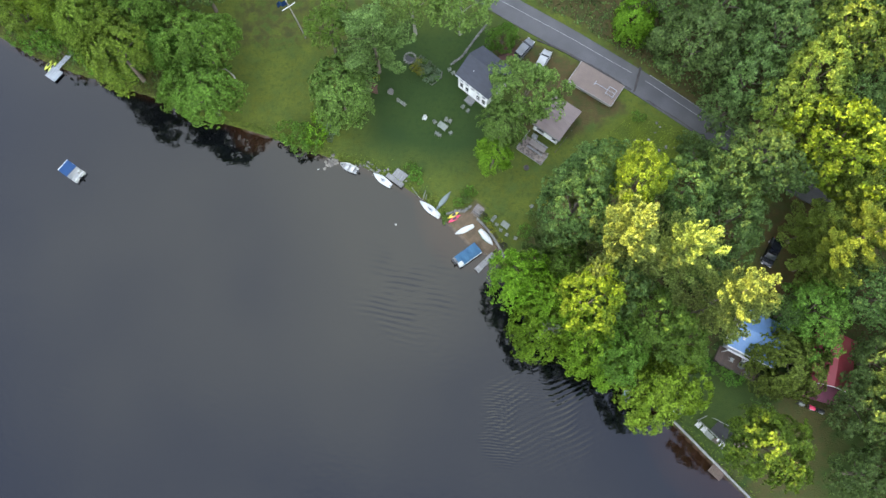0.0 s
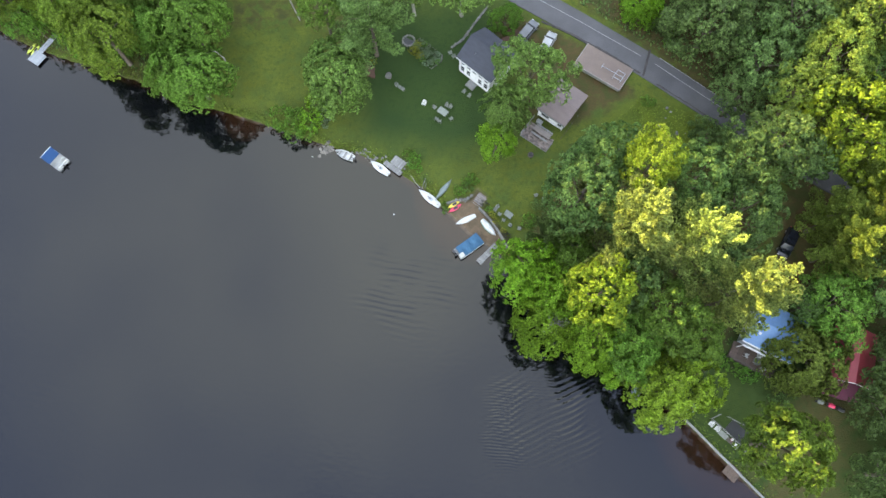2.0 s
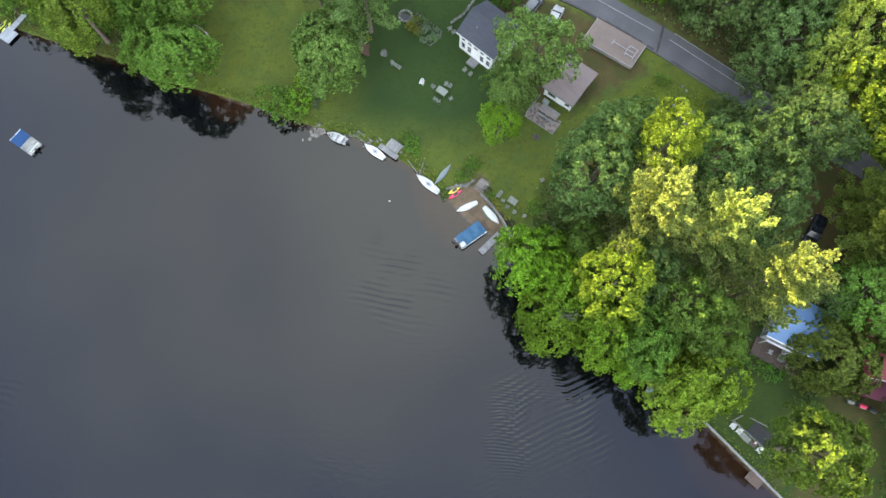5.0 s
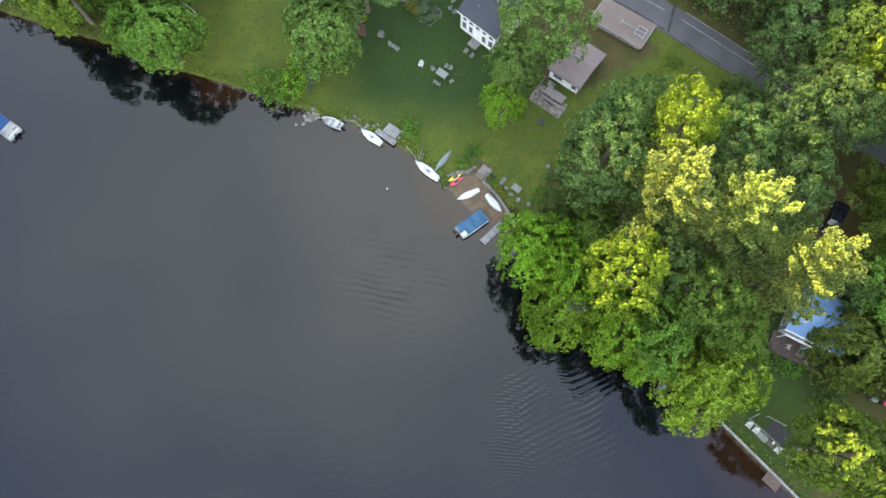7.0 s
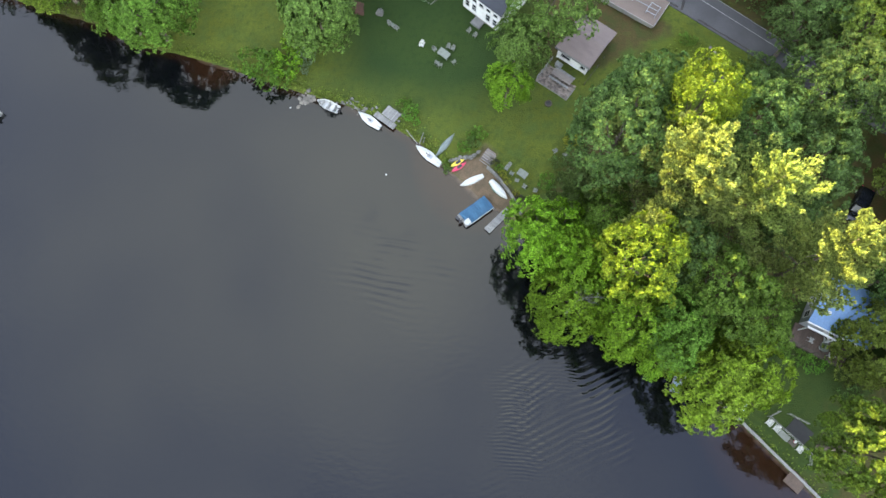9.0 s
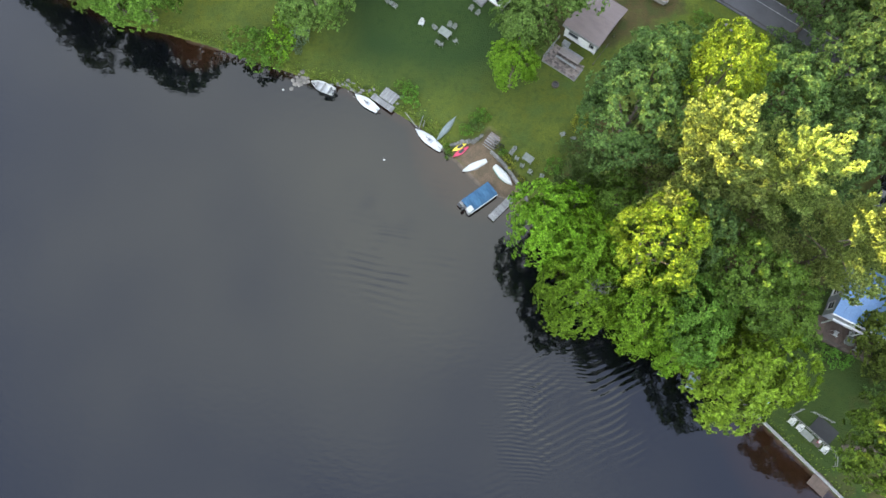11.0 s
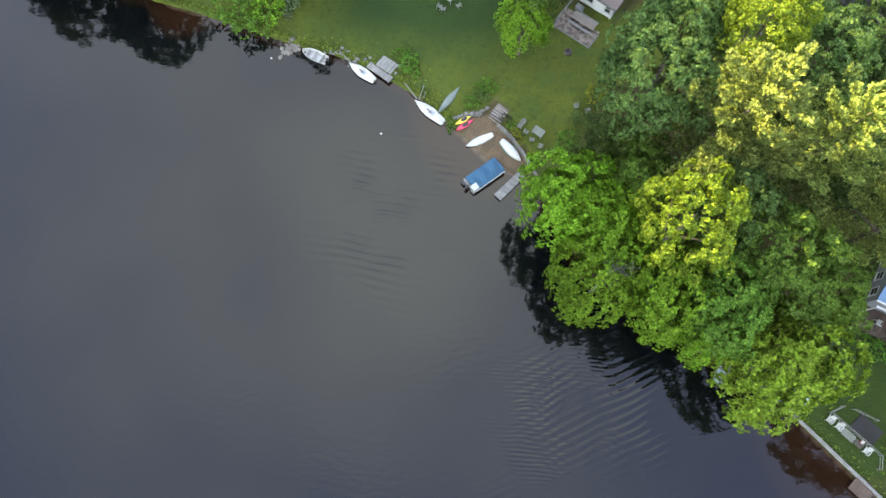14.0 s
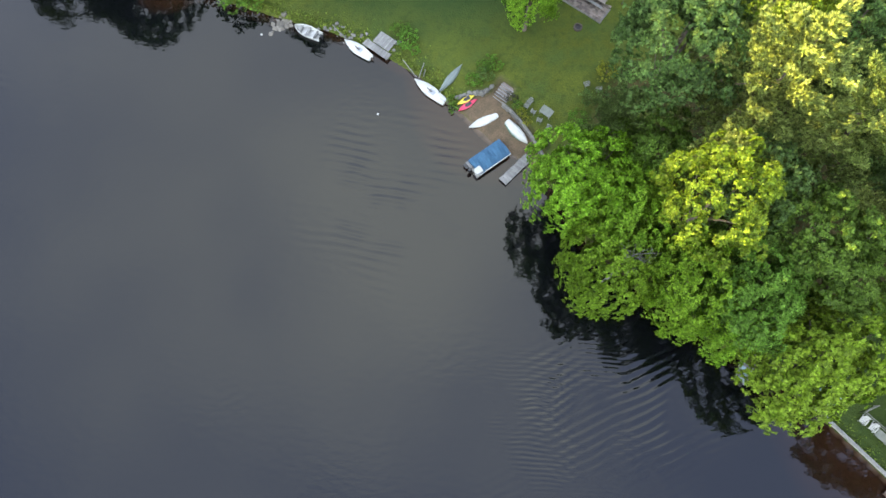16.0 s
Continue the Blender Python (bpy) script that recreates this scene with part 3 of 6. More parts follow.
def dome_points(rng, count, low=1.6):
    """Evenly strewn directions over a dome; low sets how far down it reaches."""
    k = np.arange(count) + 0.5
    phi = np.arccos(1 - low * k / count)
    th = np.pi * (1 + 5 ** 0.5) * k + rng.normal(0, 0.3, count)
    return phi, th


def tufted(rng, tip, d, leaves, spread, size, slim, loose=0.5):
    """A rosette of leaves round each tip, facing along its direction."""
    s = np.repeat(np.arange(len(tip)), leaves)
    n = len(s)
    e = unit(rng.normal(0, 1, (n, 3)))
    flat = e - d[s] * np.sum(e * d[s], 1, keepdims=True) * 0.7
    p = tip[s] + flat * (spread * rng.uniform(0.4, 1.1, n))[:, None]
    axis = unit(flat + d[s] * 0.3)
    side = unit(np.cross(axis, d[s] + rng.normal(0, loose, (n, 3))))
    return p, axis, side, size * rng.uniform(0.6, 1.3, n), slim


def oak_crown(rng, clumps=96, tufts=22, leaves=12, tall=0.8, reach=0.19, spread=0.045, size=0.050, slim=0.62, uneven=1.0):
    """A rounded crown of radius 1 about the origin, of many domed clumps at uneven reach, each set with tufts of leaves that face outwards."""
    phi, th = dome_points(rng, clumps)
    c = np.stack([np.cos(th) * np.sin(phi), np.sin(th) * np.sin(phi), np.cos(phi)], 1)
    outline = 1 + uneven * (0.15 * np.sin(2 * th + rng.uniform(0, 6)) + 0.11 * np.sin(3 * th + rng.uniform(0, 6)) + 0.09 * np.sin(5 * th + rng.uniform(0, 6)))
    depth = np.where(rng.uniform(0, 1, clumps) < 0.3, rng.uniform(0.50, 0.68, clumps), rng.uniform(0.74, 0.93, clumps))
    depth[:9] = rng.uniform(0.82, 0.95, 9)
    c = c * (depth * outline)[:, None] * np.array([1, 1, tall])
    r = reach * rng.uniform(0.6, 1.3, clumps)
    i = np.repeat(np.arange(clumps), tufts)
    d = unit(rng.normal(0, 1, (len(i), 3)) + unit(c)[i] * 0.6 + np.array([0, 0, 0.6]))
    tip = c[i] + d * (r[i] * rng.uniform(0.72, 1.1, len(i)))[:, None] * np.array([1, 1, 0.9])
    return tufted(rng, tip, d, leaves, spread, size, slim, 0.36)


def fan_crown(rng, boughs=165, tufts=24, leaves=10, tall=0.75, long=0.42, wide=0.12, spread=0.036, size=0.055, slim=0.5, droop=0.32):
    """A feathery crown of radius 1: overlapping pointed boughs that reach outwards and droop, each set with tufts of leaves."""
    phi, th = dome_points(rng, boughs, 1.7)
    outline = 1 + 0.13 * np.sin(2 * th + rng.uniform(0, 6)) + 0.10 * np.sin(4 * th + rng.uniform(0, 6))
    T, D = [], []
    for f, a, o in zip(phi, th, outline):
        out_dir = np.array([np.cos(a), np.sin(a), 0.0])
        swing = rng.normal(0, 0.35)
        across = np.array([-np.sin(a + swing), np.cos(a + swing), 0.0])
        normal = unit((out_dir * np.sin(f) + np.array([0, 0, np.cos(f) + 0.75]))[None])[0]
        along = unit((np.array([np.cos(a + swing), np.sin(a + swing), 0.0]) * max(np.cos(f), 0.4) - np.array([0, 0, np.sin(f) * 0.5]))[None])[0]
        R = o * (rng.uniform(0.35, 0.62) if rng.uniform() < 0.25 else rng.uniform(0.72, 0.92))
        mid = out_dir * np.sin(f) * R + np.array([0, 0, np.cos(f) * R * tall])
        L, W = long * rng.uniform(0.65, 1.25), wide * rng.uniform(0.75, 1.3)
        u = rng.uniform(0, 1, tufts)
        v = rng.uniform(-1, 1, tufts) * W * np.sin(np.pi * np.clip(1.05 - u, 0, 1) ** 0.65)
        p = mid + along * (L * (u - 0.4))[:, None] + across * v[:, None] + normal * rng.normal(0.02, 0.022, tufts)[:, None]
        p[:, 2] -= droop * L * u ** 2 + 0.3 * np.abs(v)
        T.append(p)
        D.append(unit(normal + along * (0.2 + 0.5 * u)[:, None] + across * (v / W * 0.4)[:, None] + rng.normal(0, 0.2, (tufts, 3))))
    return tufted(rng, np.concatenate(T), np.concatenate(D), leaves, spread, size, slim, 0.42)


def pine_crown(rng, whorls=10, size=0.056, slim=0.36, needles=8, boughs=6, level=0.15):
    """A conifer crown of radius 1, from z = 0 to its tip at 2.6: whorls of boughs, each set on both sides with upward brushes of needles."""
    P, A = [], []
    for w in range(whorls):
        f = w / (whorls - 1)
        z = 2.30 * f ** 0.9
        reach = 0.14 + 0.90 * (1 - f) ** 0.6
        count = max(4, int(boughs + 0.9 - 2.2 * f))
        for b in range(count):
            th = b * 2 * np.pi / count + w * 0.9 + rng.normal(0, 0.22)
            L = reach * rng.uniform(0.62, 1.25)
            out_dir = np.array([np.cos(th), np.sin(th), level + 0.55 * f + rng.normal(0, 0.06)])
            across = np.array([-np.sin(th), np.cos(th), 0.0])
            n = int(165 * L + 10)
            u = rng.uniform(0.06, 1.0, n) ** 0.8
            width = (0.105 * L + 0.025) * np.sin(np.pi * np.clip(1.08 - u, 0, 1) ** 0.8) + 0.015
            v = rng.uniform(-1, 1, n) * width
            root = out_dir * (L * u)[:, None] + across * v[:, None]
            root[:, 2] += z + 0.22 * L * u ** 2 + rng.normal(0, 0.02, n)
            d = unit(out_dir * 0.75 + across * (v / width * 0.55)[:, None] + np.array([0, 0, 0.55]) + rng.normal(0, 0.12, (n, 3)))
            a = unit(np.repeat(d, needles, 0) + rng.normal(0, 0.42, (n * needles, 3)))
            P.append(np.repeat(root + d * 0.03, needles, 0) + a * size * 0.45)
            A.append(a)
    a = unit(rng.normal(0, 0.5, (160, 3)) + np.array([0, 0, 1.0]))
    P.append(np.column_stack([np.zeros((160, 2)), rng.uniform(2.2, 2.55, 160)]) + a * size * 0.6)
    A.append(a)
    p, axis = np.concatenate(P), np.concatenate(A)
    side = unit(np.cross(axis, np.array([0, 0, 1.0]) + rng.normal(0, 0.5, axis.shape)))
    return p, axis, side, size * rng.uniform(0.75, 1.3, len(p)), slim


rng = np.random.default_rng(7)
OAKS = [leaf_mesh("crown", *oak_crown(rng)) for _ in range(4)]
FANS = [leaf_mesh("crown", *fan_crown(rng)) for _ in range(4)]
BALL = [leaf_mesh("crown", *oak_crown(rng, 110, 18, 11, 0.8, 0.16, 0.040, 0.046, 0.7, 0.7)) for _ in range(2)]
FUZZY = [leaf_mesh("crown", *fan_crown(rng, 180, 24, 10, 0.6, 0.46, 0.10, 0.036, 0.066, 0.45, 0.4)) for _ in range(2)]
WOODS = [leaf_mesh("crown", *oak_crown(rng, 74, 16, 10, 0.85, 0.21, 0.052, 0.062)) for _ in range(5)]
DISTANT = [leaf_mesh("crown", *oak_crown(rng, 34, 6, 6, 0.9, 0.30, 0.10, 0.17)) for _ in range(2)]
SMALL = [leaf_mesh("leaves", *oak_crown(rng, 24, 9, 7, 0.8, 0.34, 0.09, 0.13)) for _ in range(3)]
PINES = [leaf_mesh("crown", *pine_crown(rng)) for _ in range(3)]


def dress(ob, material):
    """Give a shared mesh its own material on this object."""
    ob.material_slots[0].link = "OBJECT"
    ob.material_slots[0].material = material
    return ob


def crown_part(mesh, parent, material, m, name="crown"):
    ob = new(name, mesh)
    ob.parent, ob.matrix_basis = parent, m
    return dress(ob, material)


def broad_tree(name, x, y, r, top, mesh, material, label, group="", turn=None, lift=0.0, flat=1.0, bark=None, root=(0, 0)):
    """A leafy tree whose crown is centred over (x, y), of radius r, with its top at height top above the lake."""
    bx, by = x + root[0], y + root[1]
    while inland(bx, by) < 1.2:
        bx, by = bx + 0.35, by + 0.35
    z = lie(bx, by) - 0.05
    t = thing(name, bx, by, z, 0, label, "tree", group)
    tall = min(r * 0.8 * flat, (top - z) * 0.55)
    mid = top - z - tall * 1.02 + lift
    lean = Vector((x - bx, y - by, mid))
    girth = 0.10 + 0.035 * r
    part("trunk", tube([(0, 0, -0.3), lean * 0.25, lean * 0.6, lean * 1.05], [girth * 1.3, girth, girth * 0.75, girth * 0.3], 8), bark or M_BARK, t)
    spin = random.random() * 6.28 if turn is None else turn
    for k in range(4):
        a = spin + k * 1.57
        tip = lean + Vector((math.cos(a) * r * 0.6, math.sin(a) * r * 0.6, tall * 0.25))
        start = lean * (0.5 + 0.08 * k)
        part("limb", tube([start, start.lerp(tip, 0.5) + Vector((0, 0, 0.3)), tip], [girth * 0.5, girth * 0.33, girth * 0.1], 6), bark or M_BARK, t)
    wide = r * random.uniform(0.93, 1.07)
    crown_part(mesh, t, material, Matrix.Translation(lean) @ Matrix.Rotation(spin, 4, "Z") @ Matrix.Diagonal((wide, r * r / wide, tall / 0.8, 1)))
    return t


def needle_tree(name, x, y, r, top, mesh, material, label, group="", low=0.35, bark=None, slim=1.0):
    z = lie(x, y) - 0.05
    t = thing(name, x, y, z, 0, label, "tree", group)
    H = top - z
    girth = (0.12 + H * 0.012) * slim
    part("trunk", tube([(0, 0, -0.3), (0.1, 0, H * 0.4), (0.05, 0.05, H * 0.7), (0, 0.1, H * 0.97)], [girth * 1.2, girth * 0.6, girth * 0.2, 0.02], 8), bark or M_BARK, t)
    for k in range(5):
        a, hz = k * 2.4, H * (low + 0.07 * k)
        part("limb", tube([(0, 0, hz), (math.cos(a) * r * 0.5, math.sin(a) * r * 0.5, hz + r * 0.1)], [girth * 0.3, 0.02], 5), bark or M_BARK, t)
    crown_part(mesh, t, material, Matrix.Translation((0, 0, H * low)) @ Matrix.Rotation(random.random() * 6.28, 4, "Z") @ Matrix.Diagonal((r, r, H * (1 - low) / 2.6, 1)))
    return t


def shrub(x, y, r, h, material, label, name="shrub", group="", sink=0.25):
    z = lie(x, y)
    t = thing(name, x, y, z, 0, label, "shrub", group)
    part("stem", tube([(0, 0, -0.2), (0.03, 0, h * 0.5)], [0.04 + r * 0.03, 0.03], 6), M_BARK, t)
    crown_part(random.choice(SMALL), t, material, Matrix.Translation((0, 0, h * (0.5 - sink * 0.3))) @ Matrix.Rotation(random.random() * 6.28, 4, "Z") @ Matrix.Diagonal((r, r, h * 0.62, 1)), "leaves")
    return t


G = "trees of the shore grove"
# the grove on the point
for x, y, r, top, mesh, material, label in (
        (11.2, 19.6, 5.0, 16.0, FANS[0], M_MAPLE, "bright green maple leaning over the water"),
        (13.6, 12.7, 4.6, 13.0, FANS[1], M_MAPLE, "bright green maple overhanging the lake"),
        (14.6, 16.9, 4.0, 15.2, FANS[2], M_MAPLE, "bright green maple among taller trees"),
        (19.4, 11.0, 4.4, 15.0, FANS[3], M_MAPLE, "light green maple with drooping boughs at the waterline"),
        (22.6, 8.3, 3.4, 12.0, FANS[0], M_MAPLE, "mid-green maple on the lake bank"),
        (17.2, 21.8, 3.6, 15.5, FANS[1], M_ASH, "mid-green maple behind the beach"),
        (24.2, 10.0, 4.5, 16.0, FANS[2], M_ASH, "green tree on the lake side of the grove"),
        (30.4, 5.2, 6.2, 14.0, FANS[1], M_WILLOW, "spreading feathery yellow-green tree by the sea wall"),
        (18.7, 15.1, 4.6, 22.0, BALL[0], M_SUNLEAF, "tall tree with its crown in golden evening sun"),
        (28.3, 13.7, 4.7, 17.2, OAKS[0], M_ASH, "green oak below the pines"),
        (31.8, 11.0, 3.9, 15.2, OAKS[1], M_ASH, "green oak beside the blue-roofed house"),
        (23.6, 17.6, 4.2, 18.0, OAKS[2], M_OAK, "dark oak beneath the pines"),
        (17.9, 28.6, 5.7, 21.9, OAKS[1], M_OAK, "broad blue-green oak with a few sunlit clumps"),
        (20.8, 33.4, 4.4, 20.0, OAKS[0], M_OAK, "blue-green oak beside the cabin"),
        (25.7, 31.1, 3.9, 23.6, OAKS[3], M_SUNLEAF, "tall tree with sunlit yellow-green top"),
        (32.6, 30.7, 4.8, 20.0, OAKS[2], M_OAK, "large dark green oak with rounded boughs"),
        (39.4, 27.4, 5.8, 17.6, OAKS[3], M_OAK, "dark green oak above the driveway"),
        (39.7, 33.6, 4.3, 19.2, OAKS[0], M_OAK, "dark green oak below the road"),
        (32.8, 25.2, 4.2, 17.0, OAKS[1], M_OAK, "dark oak behind the pine"),
        (35.6, 20.6, 3.8, 16.0, OAKS[2], M_OAK, "dark oak between the pines")):
    broad_tree("tree" if material in (M_WILLOW, M_SUNLEAF) else "maple_tree" if mesh in FANS else "oak_tree", x, y, r, top, mesh, material, label, G, flat=1.25 if mesh in FANS else 1.0)
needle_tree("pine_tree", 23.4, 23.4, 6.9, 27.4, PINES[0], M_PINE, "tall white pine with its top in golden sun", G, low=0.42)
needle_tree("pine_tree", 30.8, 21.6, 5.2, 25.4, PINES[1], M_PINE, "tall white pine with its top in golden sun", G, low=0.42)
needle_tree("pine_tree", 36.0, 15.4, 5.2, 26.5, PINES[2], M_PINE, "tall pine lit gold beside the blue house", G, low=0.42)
needle_tree("spruce_tree", 14.9, 24.6, 3.0, 16.0, PINES[1], M_SPRUCE, "small spruce at the edge of the grove", G)
# by the houses on the point
broad_tree("tree", 42.5, -2.7, 5.5, 16.3, FANS[3], M_LAWNTREE, "green tree with a sunlit flank on the lawn", "garden trees")
broad_tree("locust_tree", 49.5, 8.6, 5.8, 10.3, FUZZY[0], M_LOCUST, "feathery olive-green tree between the houses", "garden trees")
# woods to the east
W = "trees of the roadside wood"
for x, y, r, top, mesh, material in (
        (52.6, 15.6, 5.4, 12.2, OAKS[1], M_ASH), (49.4, 15.6, 2.6, 9.5, WOODS[2], M_OAK), (44.7, 35.4, 4.6, 19.8, OAKS[2], M_OAK), (55.0, 37.7, 7.3, 21.0, OAKS[0], M_SUNLEAF),
        (53.2, 48.2, 5.2, 20.8, OAKS[3], M_LOCUST), (48.4, 43.4, 4.4, 18.8, WOODS[1], M_LOCUST), (38.8, 55.7, 6.4, 17.0, OAKS[2], M_PALEOAK), (45.9, 50.1, 5.8, 17.0, WOODS[4], M_PALEOAK),
        (41.8, 44.9, 3.7, 14.0, WOODS[0], M_PALEOAK), (50.6, 56.6, 6.0, 18.5, WOODS[1], M_PALEOAK), (60.2, 55.6, 6.2, 21.8, WOODS[3], M_LOCUST), (60.6, 46.0, 4.6, 17.0, WOODS[2], M_OAK),
        (57.6, 2.6, 4.5, 11.0, WOODS[3], M_OAK), (60.4, 8.6, 4.2, 12.0, WOODS[0], M_OAK), (56.8, -6.5, 4.3, 10.0, WOODS[1], M_OAK), (62.6, -1.2, 4.6, 11.0, WOODS[2], M_OAK),
        (30.8, 62.8, 3.9, 11.0, FANS[0], M_MAPLE), (36.0, 66.0, 4.6, 15.0, WOODS[0], M_OAK), (23.0, 72.4, 4.4, 13.0, WOODS[3], M_OAK), (44.0, 64.0, 5.8, 16.5, WOODS[2], M_PALEOAK),
        (52.0, 66.0, 6.0, 17.0, WOODS[0], M_OAK), (64, 62.8, 6.0, 17.0, WOODS[3], M_OAK), (38.1, 39.8, 2.9, 10.5, WOODS[4], M_OAK), (49.2, 34.6, 3.8, 16.5, WOODS[0], M_OAK),
        (60.0, 17.0, 4.8, 14.0, WOODS[2], M_OAK), (61.5, 33.0, 4.4, 18.0, WOODS[1], M_OAK), (34.6, 59.4, 2.4, 8.0, WOODS[1], M_OAK)):
    broad_tree("oak_tree", x, y, r, top, mesh, material, "tall woodland tree beside the road", W)
for x, y, r, top, mesh in ((52.6, 22.6, 4.9, 19.0, PINES[0]), (57.6, 24.8, 5.4, 20.6, PINES[1]), (57.2, 30.4, 4.6, 18.8, PINES[2]), (52.2, 26.8, 3.8, 17.0, PINES[1])):
    needle_tree("pine_tree", x, y, r, top, mesh, M_LOCUST, "tall olive-green pine with sun on its tips", W)
# round the white house
broad_tree("ash_tree", 12.3, 47.9, 5.3, 16.0, OAKS[3], M_PALEASH, "green tree spreading over the cottage roofs", "garden trees")
broad_tree("ash_tree", 8.8, 43.6, 3.5, 12.8, FANS[2], M_PALEASH, "green tree beside the cottage", "garden trees")
broad_tree("maple_tree", 7.8, 39.8, 3.1, 10.6, FANS[0], M_MAPLE, "bright green young tree on the lawn", "garden trees")
broad_tree("round_bush", 9.6, 60.5, 2.6, 8.4, BALL[1], M_SHRUB, "clipped round green bush by the driveway", flat=1.3)["category"] = "shrub"
broad_tree("oak_tree", 2.6, 60.6, 5.0, 18.0, WOODS[2], M_PALEASH, "tall tree with pale bare trunk behind the house", "garden trees", lift=1.5, bark=M_PALEBARK, root=(0.3, 2.4))
broad_tree("oak_tree", -4.9, 60.8, 4.2, 17.5, WOODS[0], M_PALEASH, "tall tree with a pale bare trunk", "garden trees", lift=1.5, bark=M_PALEBARK, root=(0.3, 2.4))
needle_tree("pine_tree", -10.6, 56.6, 6.2, 18.0, PINES[0], M_SPRUCE, "broad soft-needled white pine", "garden trees", low=0.35)
broad_tree("oak_tree", -17.7, 59.4, 3.6, 14.5, WOODS[3], M_ASH, "dark green tree behind the lawn", "garden trees")
broad_tree("ash_tree", -15.9, 50.0, 5.6, 13.6, FUZZY[1], M_PALEASH, "soft pale green tree on the lawn", "garden trees")
broad_tree("oak_tree", -26.5, 74.0, 5.0, 21.0, WOODS[1], M_OAK, "tall tree on a long pale trunk", "garden trees", lift=1.0, bark=M_PALEBARK)
# the wooded shore to the west
L = "trees of the western shore"
for x, y, r, top, mesh, material in (
        (-37.5, 49.6, 5.5, 13.5, FANS[2], M_ASH), (-38.0, 57.6, 5.8, 15.0, FANS[1], M_ASH), (-41.4, 50.6, 3.2, 10.0, OAKS[1], M_ASH), (-50.4, 56.0, 6.0, 16.0, FANS[0], M_WESTLEAF),
        (-47.0, 63.4, 4.8, 15.0, FANS[3], M_ASH), (-56.4, 61.4, 5.6, 16.0, FANS[3], M_WESTLEAF), (-63.4, 66.6, 5.0, 14.0, FANS[1], M_SUNLEAF), (-69.4, 65.0, 3.8, 8.0, OAKS[0], M_WESTLEAF),
        (-76.0, 70.5, 4.0, 9.0, WOODS[3], M_MAPLE), (-54.0, 70.0, 5.2, 16.5, WOODS[2], M_ASH), (-69.0, 74.0, 4.6, 14.0, WOODS[1], M_OAK), (-38.6, 68.0, 5.2, 16.5, WOODS[0], M_OAK),
        (-62.0, 77.0, 5.0, 16.0, WOODS[3], M_OAK), (-46.0, 75.0, 5.0, 17.0, WOODS[2], M_OAK), (-80.0, 78.0, 5.0, 13.0, WOODS[1], M_OAK), (-44.6, 57.6, 3.6, 12.0, FANS[1], M_ASH)):
    broad_tree("tree", x, y, r, top, mesh, material, "leafy tree on the wooded lake shore", L)
# the wood goes on out of sight to the east and north
spots = [(x, y) for x in range(68, 112, 11) for y in range(-50, 96, 11)] + [(x, 84 + 11 * (x % 2)) for x in range(-100, 68, 9)]
for x, y in spots:
    px, py = x + random.uniform(-3, 3), y + random.uniform(-3, 3)
    if inland(px, py) > 4 and off_line(px, py, ROAD) > 5:
        broad_tree("oak_tree", px, py, random.uniform(5.6, 7.0), lie(px, py) + random.uniform(11, 15), random.choice(DISTANT), M_OAK, "woodland oak in a dense stand", "trees of the far wood", flat=2.0)
# an unseen ridge beyond the lake, added so that only the treetops catch the sun
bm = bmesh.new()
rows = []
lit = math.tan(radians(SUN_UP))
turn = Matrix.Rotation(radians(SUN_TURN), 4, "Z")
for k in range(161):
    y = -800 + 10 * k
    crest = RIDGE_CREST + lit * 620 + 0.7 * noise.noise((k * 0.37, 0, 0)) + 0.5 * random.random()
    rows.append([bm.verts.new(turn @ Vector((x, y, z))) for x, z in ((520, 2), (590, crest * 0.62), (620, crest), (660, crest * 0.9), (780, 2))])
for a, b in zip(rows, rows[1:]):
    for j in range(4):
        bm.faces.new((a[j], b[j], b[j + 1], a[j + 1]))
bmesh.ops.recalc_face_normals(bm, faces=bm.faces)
tagged(part("backdrop_ridge", bm, M_OAK), "unseen ridge added to hold the low sun off the lower trees", "hill", kind="structure")


# ---- buildings ----
def window(parent, x, y, z, w, h, face, glass=None):
    """A window in a wall whose outside faces along face ("x-", "x+", "y-", "y+")."""
    ax, s = face[0], 1 if face[1] == "+" else -1
    def block(a0, a1, z0, z1, d0, d1):
        if ax == "y":
            return box(x + a0, y + s * d0, z + z0, x + a1, y + s * d1, z + z1)
        return box(x + s * d0, y + a0, z + z0, x + s * d1, y + a1, z + z1)
    pane = part("window", block(-w / 2, w / 2, 0, h, -0.03, 0.02), glass or M_GLASS, parent, "dark glazed window in a white frame")
    part("sill", block(-w / 2 - 0.1, w / 2 + 0.1, -0.09, -0.003, -0.02, 0.12), M_WHITE, pane)
    part("frame", block(-w / 2 - 0.09, -w / 2, 0, h, -0.02, 0.06), M_WHITE, pane)
    part("frame", block(w / 2, w / 2 + 0.09, 0, h, -0.02, 0.06), M_WHITE, pane)
    part("frame", block(-w / 2 - 0.09, w / 2 + 0.09, h + 0.003, h + 0.10, -0.02, 0.06), M_WHITE, pane)
    part("glazing_bar", block(-w / 2, w / 2, h * 0.48, h * 0.53, 0.02, 0.045), M_WHITE, pane)
    return pane


